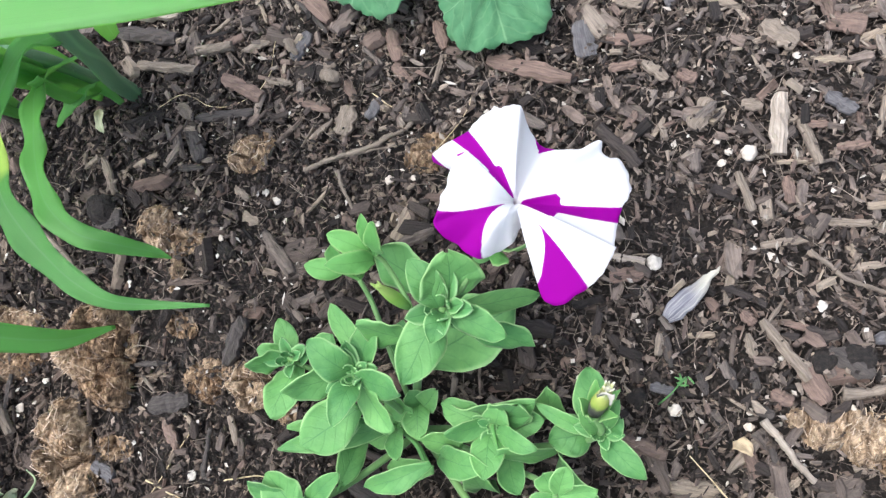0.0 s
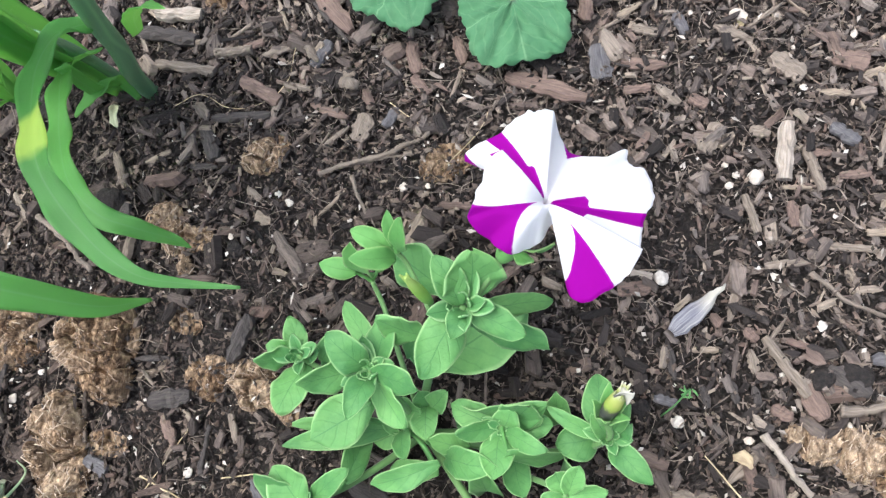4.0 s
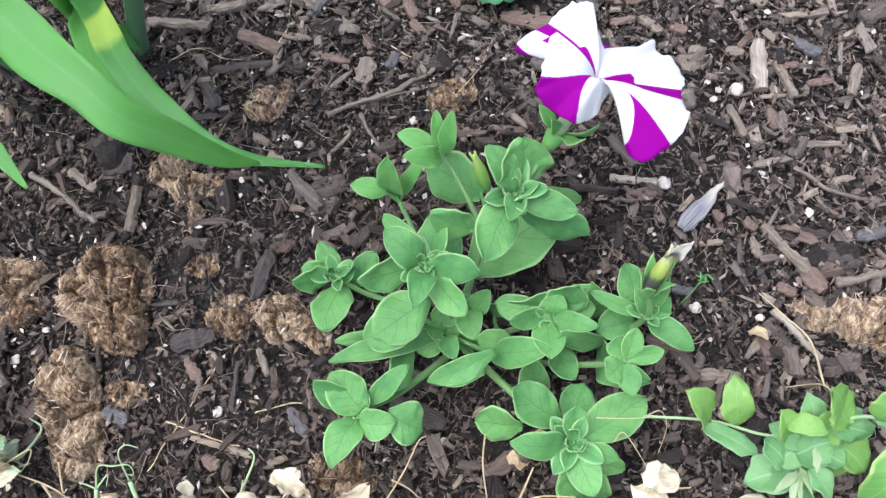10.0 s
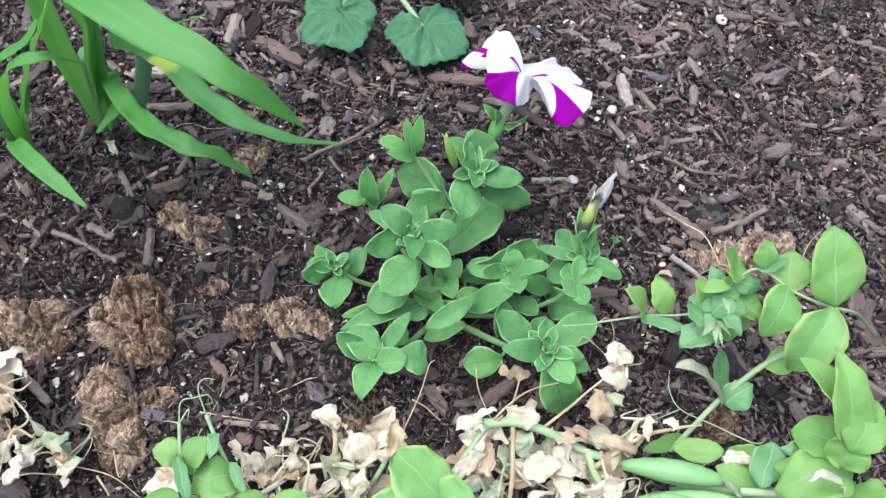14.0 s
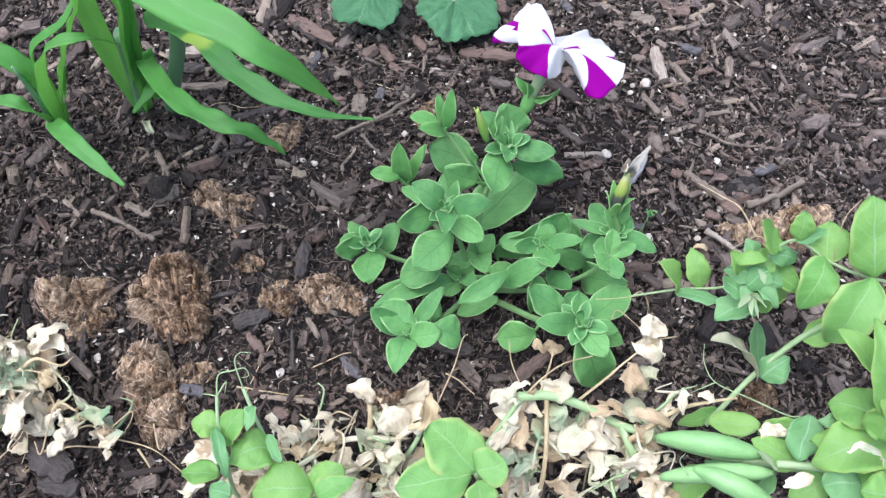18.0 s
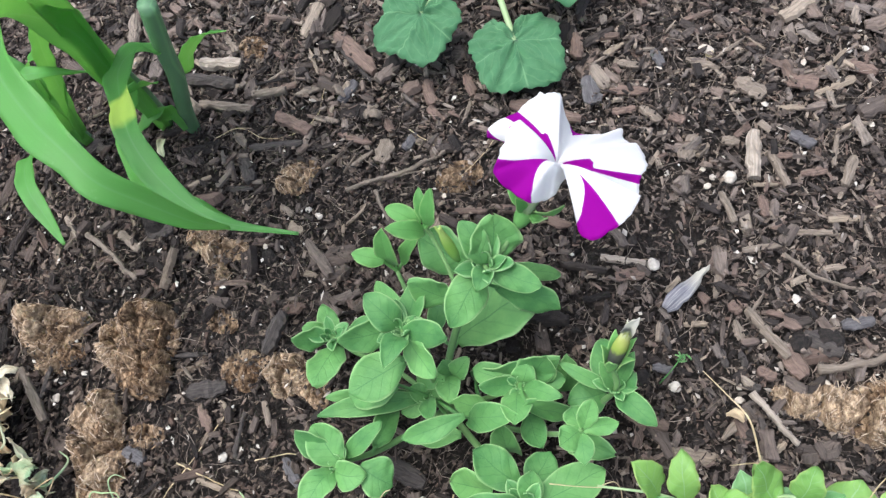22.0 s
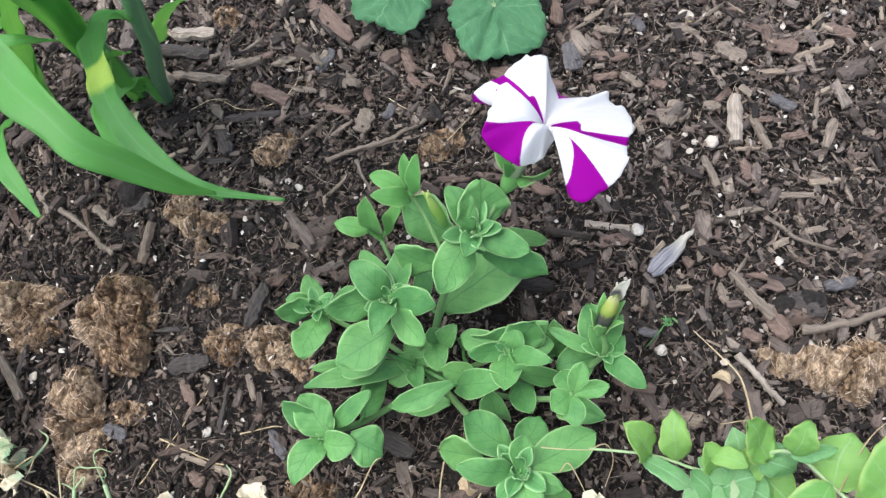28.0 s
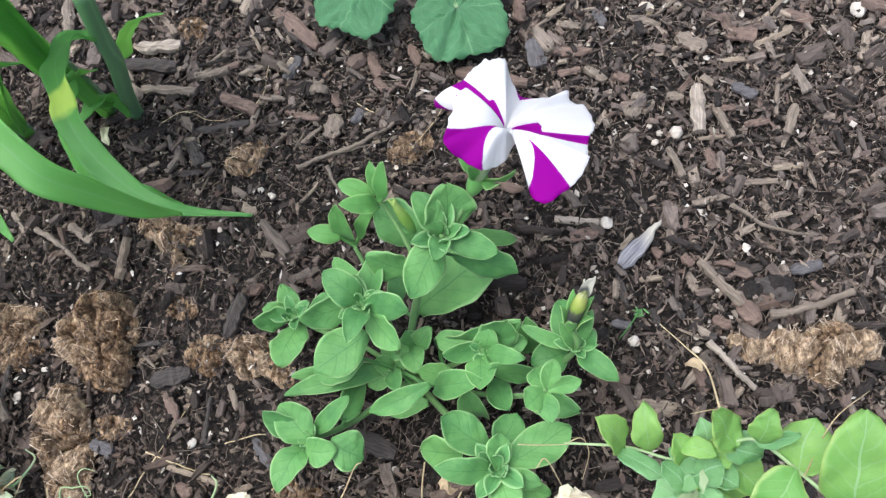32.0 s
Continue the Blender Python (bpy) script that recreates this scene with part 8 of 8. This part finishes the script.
pebble((0.0907, 0.1536), 0.0010)
FALLEN = ((0.0161, 0.0491, 0.006), (-0.0069, 0.0279, 0.004))
clump([(-0.2885, 0.0305, 0.0125), (-0.2781, 0.0310, 0.0098), (-0.2755, 0.0195, 0.0105), (-0.2850, 0.0205, 0.0095), (-0.2925, 0.0370, 0.0070), (-0.2800, 0.0085, 0.0100), (-0.2890, 0.0110, 0.0100)], 1.15, M_FIBRE)
clump([(-0.3045, 0.0240, 0.0090), (-0.3070, 0.0150, 0.0090), (-0.3020, 0.0310, 0.0066), (-0.2985, 0.0070, 0.0070)], 1.2, M_FIBRE_PALE, "pale tan fibrous manure lump crumbling on mulch")
clump([(-0.2935, 0.0010, 0.0085), (-0.2850, -0.0030, 0.0092), (-0.2765, -0.0055, 0.0085), (-0.2725, 0.0020, 0.0058)], 1.1, M_FIBRE)
clump([(-0.3520, 0.0300, 0.0130), (-0.3390, 0.0290, 0.0120), (-0.3500, 0.0192, 0.0085), (-0.3285, 0.0300, 0.0085), (-0.3580, 0.0360, 0.0070)], 1.1, M_FIBRE_PALE, "pale tan fibrous manure lump crumbling on mulch")
clump([(-0.3355, 0.0115, 0.0085), (-0.3445, 0.0080, 0.0068), (-0.3270, 0.0150, 0.0056)], 0.8, M_FIBRE)
clump([(-0.3090, -0.0165, 0.0112), (-0.3020, -0.0227, 0.0098), (-0.3059, -0.0339, 0.0144), (-0.3017, -0.0485, 0.0142), (-0.3012, -0.0599, 0.0123), (-0.3182, -0.0242, 0.0066)], 1.0, M_FIBRE_PALE, "pale tan fibrous manure lump crumbling on mulch")
clump([(-0.2820, -0.0313, 0.0067), (-0.2739, -0.0321, 0.0060), (-0.2876, -0.0307, 0.0045)], 0.8, M_FIBRE_PALE, "pale tan fibrous manure lump crumbling on mulch")
clump([(-0.2091, 0.0041, 0.0080), (-0.1985, 0.0010, 0.0098), (-0.1866, -0.0070, 0.0085), (-0.2040, -0.0070, 0.0068), (-0.1824, -0.0153, 0.0045)], 1.15, M_FIBRE_PALE, "pale tan fibrous manure lump crumbling on mulch")
clump([(-0.2617, 0.0809, 0.0090), (-0.2504, 0.0717, 0.0095), (-0.2580, 0.0866, 0.0066), (-0.2381, 0.0726, 0.0065), (-0.2449, 0.0563, 0.0051), (-0.2452, 0.0480, 0.0035)], 1.0, M_FIBRE_PALE, "pale tan fibrous manure lump crumbling on mulch")
clump([(-0.2094, 0.1159, 0.0095), (-0.2160, 0.1139, 0.0062), (-0.2014, 0.1207, 0.0069)], 1.0, M_FIBRE_PALE, "pale tan fibrous manure lump crumbling on mulch")
clump([(0.0427, -0.0138, 0.0048), (0.0512, -0.0193, 0.0073), (0.0645, -0.0170, 0.0085), (0.0770, -0.0220, 0.0109), (0.0873, -0.0176, 0.0104), (0.0668, -0.0264, 0.0062), (0.0813, -0.0335, 0.0074), (0.0983, -0.0225, 0.0098)], 0.95, M_FIBRE_PALE, "pale tan fibrous manure lump crumbling on mulch")
clump([(-0.2441, 0.0305, 0.0067), (-0.2372, 0.027, 0.0046), (-0.2495, 0.0339, 0.0043)], 0.7, M_FIBRE)
clump([(-0.2330, 0.0030, 0.0075), (-0.2250, 0.0060, 0.0080), (-0.2250, -0.0030, 0.0068), (-0.2190, 0.0035, 0.0055)], 0.8, M_FIBRE, "crumbly brown fibrous manure lump beside a bark flake")
clump([(-0.1693, -0.0763, 0.0087), (-0.1747, -0.0814, 0.006), (-0.1636, -0.0803, 0.0054)], 0.8, M_FIBRE)
clump([(0.025, -0.1174, 0.0106), (0.0148, -0.1182, 0.0074)], 0.6, M_FIBRE)
clump([(-0.1117, 0.1087, 0.0099), (-0.1195, 0.1059, 0.0062), (-0.1049, 0.1099, 0.0062)], 0.5, M_FIBRE)
clump([(-0.1819, -0.0732, 0.0093), (-0.1731, -0.077, 0.0056)], 0.6, M_FIBRE)
clump([(-0.2471, 0.2104, 0.009), (-0.2393, 0.2054, 0.0062)], 0.7, M_FIBRE)
scrap((-0.1686, 0.1518, 0.005), (-0.1614, 0.1575, 0.008), 0.0065, M_TWIG)
scrap((-0.2457, 0.143, 0.005), (-0.2388, 0.1341, 0.008), 0.0086, M_TWIG)
scrap((-0.2953, 0.1451, 0.005), (-0.2893, 0.1301, 0.008), 0.0047, M_DRY_GREEN)
scrap((-0.1887, 0.1727, 0.005), (-0.1785, 0.1622, 0.008), 0.0060, M_TWIG)
scrap((-0.1684, 0.1535, 0.005), (-0.1582, 0.1457, 0.008), 0.0074, M_TWIG)
scrap((-0.2071, 0.0817, 0.005), (-0.1991, 0.0765, 0.008), 0.0058, M_TANWOOD)
scrap((-0.0857, -0.0653, 0.005), (-0.0747, -0.0664, 0.008), 0.0083, M_DRY_BROWN)
scrap((0.0222, 0.1746, 0.005), (0.0272, 0.1737, 0.008), 0.0043, M_STRAW)
scrap((-0.0656, 0.0828, 0.005), (-0.0528, 0.0741, 0.008), 0.0071, M_REDBARK)
scrap((0.0183, -0.0224, 0.005), (0.025, -0.0273, 0.008), 0.0054, M_DRY_BROWN)
clod((-0.2876, 0.0897), 0.0085)
clod((-0.2181, 0.0661), 0.0045)
clod((-0.0207, -0.0053), 0.0041)
clod((0.0535, 0.0098), 0.0054)
clod((0.0673, 0.0109), 0.0071)

# the fallen, faded flower
s = Shape()
b, t = Vector(FALLEN[1]) + Vector((0, 0, 0.004)), Vector(FALLEN[0]) + Vector((0, 0, 0.003))
blade(s, b, t, 0.0088, 0.10, -0.7, "stipule", rough=0.0012, rows=16, cols=10, thick=0.0012, seed=3.0)
solid("fallen_flower", s, M_FADED, "withered grey-blue petunia flower lying on mulch", "flower")

# a tiny seedling with feathery leaves
SEEDLING = thing("weed_seedling", (-0.006, -0.004, 0), "tiny feathery green weed seedling in mulch", "seedling")
s = Shape()
cord(s, [(-0.012, -0.008, 0.002), (-0.006, -0.003, 0.010), (-0.001, 0.003, 0.014)], 0.0004, 0.0003, 6, 4)
part("stem", s, M_PETUNIA, SEEDLING)
for k in range(7):
    s = Shape()
    a = k * 0.9
    p = Vector((-0.003 + 0.0006 * k, 0.0 + 0.0006 * k, 0.012))
    blade(s, p, p + Vector((math.cos(a) * 0.0036, math.sin(a) * 0.0036, 0.001)), 0.0009, 0.1, 0.1, "slim", rows=5, cols=3, seed=k)
    part("leaf", s, M_PETUNIA, SEEDLING)
settle(SEEDLING)

# ---- mulch ----
rs = np.random.RandomState(7)
X0, X1, Y0, Y1 = -0.48, 0.32, -0.25, 0.36


def bareness(x, y):
    """How far fine soil takes the place of chips."""
    near = [(-0.02, 0.075, 0.055, 0.4), (-0.10, 0.065, 0.05, 0.35), (-0.25, 0.0, 0.08, 0.62), (-0.30, 0.07, 0.05, 0.35), (-0.11, -0.03, 0.06, 0.5), (0.02, 0.01, 0.04, 0.3)]
    out = np.zeros_like(x)
    for cx, cy, r, k in near:
        out = np.maximum(out, k * np.exp(-((x - cx) ** 2 + (y - cy) ** 2) / (2 * r * r)))
    for cx, cy, r in LOBES:
        out = np.where(np.hypot(x - cx, y - cy) < r * 0.95, 1.0, out)
    return out


def chip_mass(n, low, high, K=8, wide=False, broad=(0.10, 0.58)):
    """Many loose chips, as points and faces."""
    x, y = rs.uniform(X0, X1, n), rs.uniform(Y0, Y1, n)
    if wide:
        x, y = rs.uniform(-1.4, 1.2, n), rs.uniform(-1.1, 1.3, n)
        out = (x < X0) | (x > X1) | (y < Y0) | (y > Y1)
        x, y = x[out], y[out]
        n = len(x)
    keep = rs.random_sample(n) > bareness(x, y)
    x, y = x[keep], y[keep]
    n = len(x)
    ln = np.clip(rs.lognormal(math.log(low * 1.5), 0.45, n), low, high)
    wd = ln * rs.uniform(*broad, n)
    th = np.clip(wd * rs.uniform(0.25, 0.6, n), 0.0006, 0.0055)
    ang = (np.arange(K) / K * 2 * np.pi)[None] + rs.uniform(-0.36, 0.36, (n, K))
    ox = np.sign(np.cos(ang)) * np.abs(np.cos(ang)) ** 0.48 * (ln / 2)[:, None] * rs.uniform(0.68, 1.15, (n, K))
    oy = np.sign(np.sin(ang)) * np.abs(np.sin(ang)) ** 0.48 * (wd / 2)[:, None] * rs.uniform(0.55, 1.15, (n, K))
    top = np.stack([ox * 0.92, oy * 0.85, th[:, None] * rs.uniform(0.1, 0.8, (n, K))], -1)
    bot = np.stack([ox, oy, -th[:, None] * 0.5 * np.ones((n, K))], -1)
    p = np.concatenate([bot, top], 1)
    uv = np.concatenate([np.stack([ox, oy], -1)] * 2, 1) * 60
    rx, ry, rz = rs.normal(0, 0.32, n), rs.normal(0, 0.20, n), rs.uniform(0, 2 * np.pi, n)
    c, s_ = np.cos(rx)[:, None], np.sin(rx)[:, None]
    p = np.stack([p[..., 0], c * p[..., 1] - s_ * p[..., 2], s_ * p[..., 1] + c * p[..., 2]], -1)
    c, s_ = np.cos(ry)[:, None], np.sin(ry)[:, None]
    p = np.stack([c * p[..., 0] + s_ * p[..., 2], p[..., 1], -s_ * p[..., 0] + c * p[..., 2]], -1)
    c, s_ = np.cos(rz)[:, None], np.sin(rz)[:, None]
    p = np.stack([c * p[..., 0] - s_ * p[..., 1], s_ * p[..., 0] + c * p[..., 1], p[..., 2]], -1)
    z = np.array([lie(a, b) for a, b in zip(x, y)]) + rs.uniform(-0.001, 0.0065, n) * (1 if K == 8 else 0.5)
    p += np.stack([x, y, z], -1)[:, None]
    faces = []
    for i in range(n):
        a = i * 2 * K
        faces.append(tuple(range(a + K, a + 2 * K)))
        faces += [(a + k, a + (k + 1) % K, a + K + (k + 1) % K, a + K + k) for k in range(K)]
    return p.reshape(-1, 3), faces, uv.reshape(-1, 2)


def crumb_mass(n):
    x, y = rs.uniform(X0, X1, n), rs.uniform(Y0, Y1, n)
    r = rs.uniform(0.0004, 0.0014, n)
    dirs = np.array([(1, 0, 0), (-1, 0, 0), (0, 1, 0), (0, -1, 0), (0, 0, 0.8), (0, 0, -0.8)])
    p = dirs[None] * rs.uniform(0.4, 1.4, (n, 6, 1)) * r[:, None, None] * np.stack([rs.uniform(0.8, 2.4, n), rs.uniform(0.5, 1.2, n), rs.uniform(0.4, 1.1, n)], -1)[:, None]
    a = rs.uniform(0, 6.28, n)
    c, s_ = np.cos(a)[:, None], np.sin(a)[:, None]
    p = np.stack([c * p[..., 0] - s_ * p[..., 1], s_ * p[..., 0] + c * p[..., 1], p[..., 2]], -1)
    z = np.array([lie(u, v) for u, v in zip(x, y)]) + rs.uniform(-0.002, 0.0068, n)
    p += np.stack([x, y, z], -1)[:, None]
    tri = ((0, 2, 4), (2, 1, 4), (1, 3, 4), (3, 0, 4), (2, 0, 5), (1, 2, 5), (3, 1, 5), (0, 3, 5))
    return p.reshape(-1, 3), [tuple(i * 6 + k for k in f) for i in range(n) for f in tri], np.zeros((n * 6, 2))


def stuff(name, data, material, label):
    s = Shape()
    s.v, s.f, s.uv = data[0].tolist(), data[1], data[2].tolist()
    ob = part(name, s, material, GROUND, label, smooth=False)
    return tagged(ob, kind="stuff")


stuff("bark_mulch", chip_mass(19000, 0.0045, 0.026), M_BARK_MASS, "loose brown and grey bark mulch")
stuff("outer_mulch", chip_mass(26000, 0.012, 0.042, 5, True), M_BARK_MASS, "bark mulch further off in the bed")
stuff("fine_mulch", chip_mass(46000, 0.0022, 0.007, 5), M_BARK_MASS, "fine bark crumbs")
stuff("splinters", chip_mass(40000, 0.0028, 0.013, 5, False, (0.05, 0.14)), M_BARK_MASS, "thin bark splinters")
stuff("soil_crumbs", crumb_mass(78000), M_CRUMB, "dark soil crumbs")

# rootlets and straws among the chips
s = Shape()
for k in range(3600):
    x, y = rng_bed.uniform(X0, X1), rng_bed.uniform(Y0, Y1)
    a, ln = rng_bed.uniform(0, 6.28), rng_bed.uniform(0.004, 0.024)
    z = lie(x, y) + rng_bed.uniform(0.002, 0.006)
    d, o = Vector((math.cos(a), math.sin(a), rng_bed.gauss(0, 0.06))), Vector((-math.sin(a), math.cos(a), 0))
    c = Vector((x, y, z))
    s.tube([c - d * ln / 2, c - d * ln / 6 + o * rng_bed.gauss(0, 0.1) * ln, c + d * ln / 6 + o * rng_bed.gauss(0, 0.1) * ln, c + d * ln / 2], [0.00009, 0.00016, 0.00016, 0.00008], 4, False)
tagged(part("rootlets", s, M_ROOTLET, GROUND, "thin grey-brown rootlets and straws"), kind="stuff")

# the larger chips, one by one
kinds = [chip_shape(0.020, rng_bed.uniform(0.0035, 0.009), rng_bed.uniform(0.002, 0.004), 100 + k, rng_bed.uniform(-0.05, 0.08), rng_bed.uniform(0.45, 0.95)).mesh("bark_chip", False) for k in range(16)]
for me in kinds:
    me.materials.append(M_BARK)
made = 0
while made < 200:
    x, y = rng_bed.uniform(-0.42, 0.16), rng_bed.uniform(-0.10, 0.26)
    if rng_bed.random() < 1.4 * float(bareness(np.array([x]), np.array([y]))[0]):
        continue
    if min(math.hypot(x - cx, y - cy) for cx, cy in CLEAR) < 0.010:
        continue
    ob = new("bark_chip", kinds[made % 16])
    ob.parent = GROUND
    k = rng_bed.uniform(0.6, 1.35)
    ob.matrix_basis = pose(x, y, lie(x, y) + rng_bed.uniform(0.0015, 0.0045), rng_bed.gauss(0, 12), rng_bed.gauss(0, 8), rng_bed.uniform(0, 360)) @ Matrix.Diagonal((k, k * rng_bed.uniform(0.6, 1.2), k, 1))
    made += 1
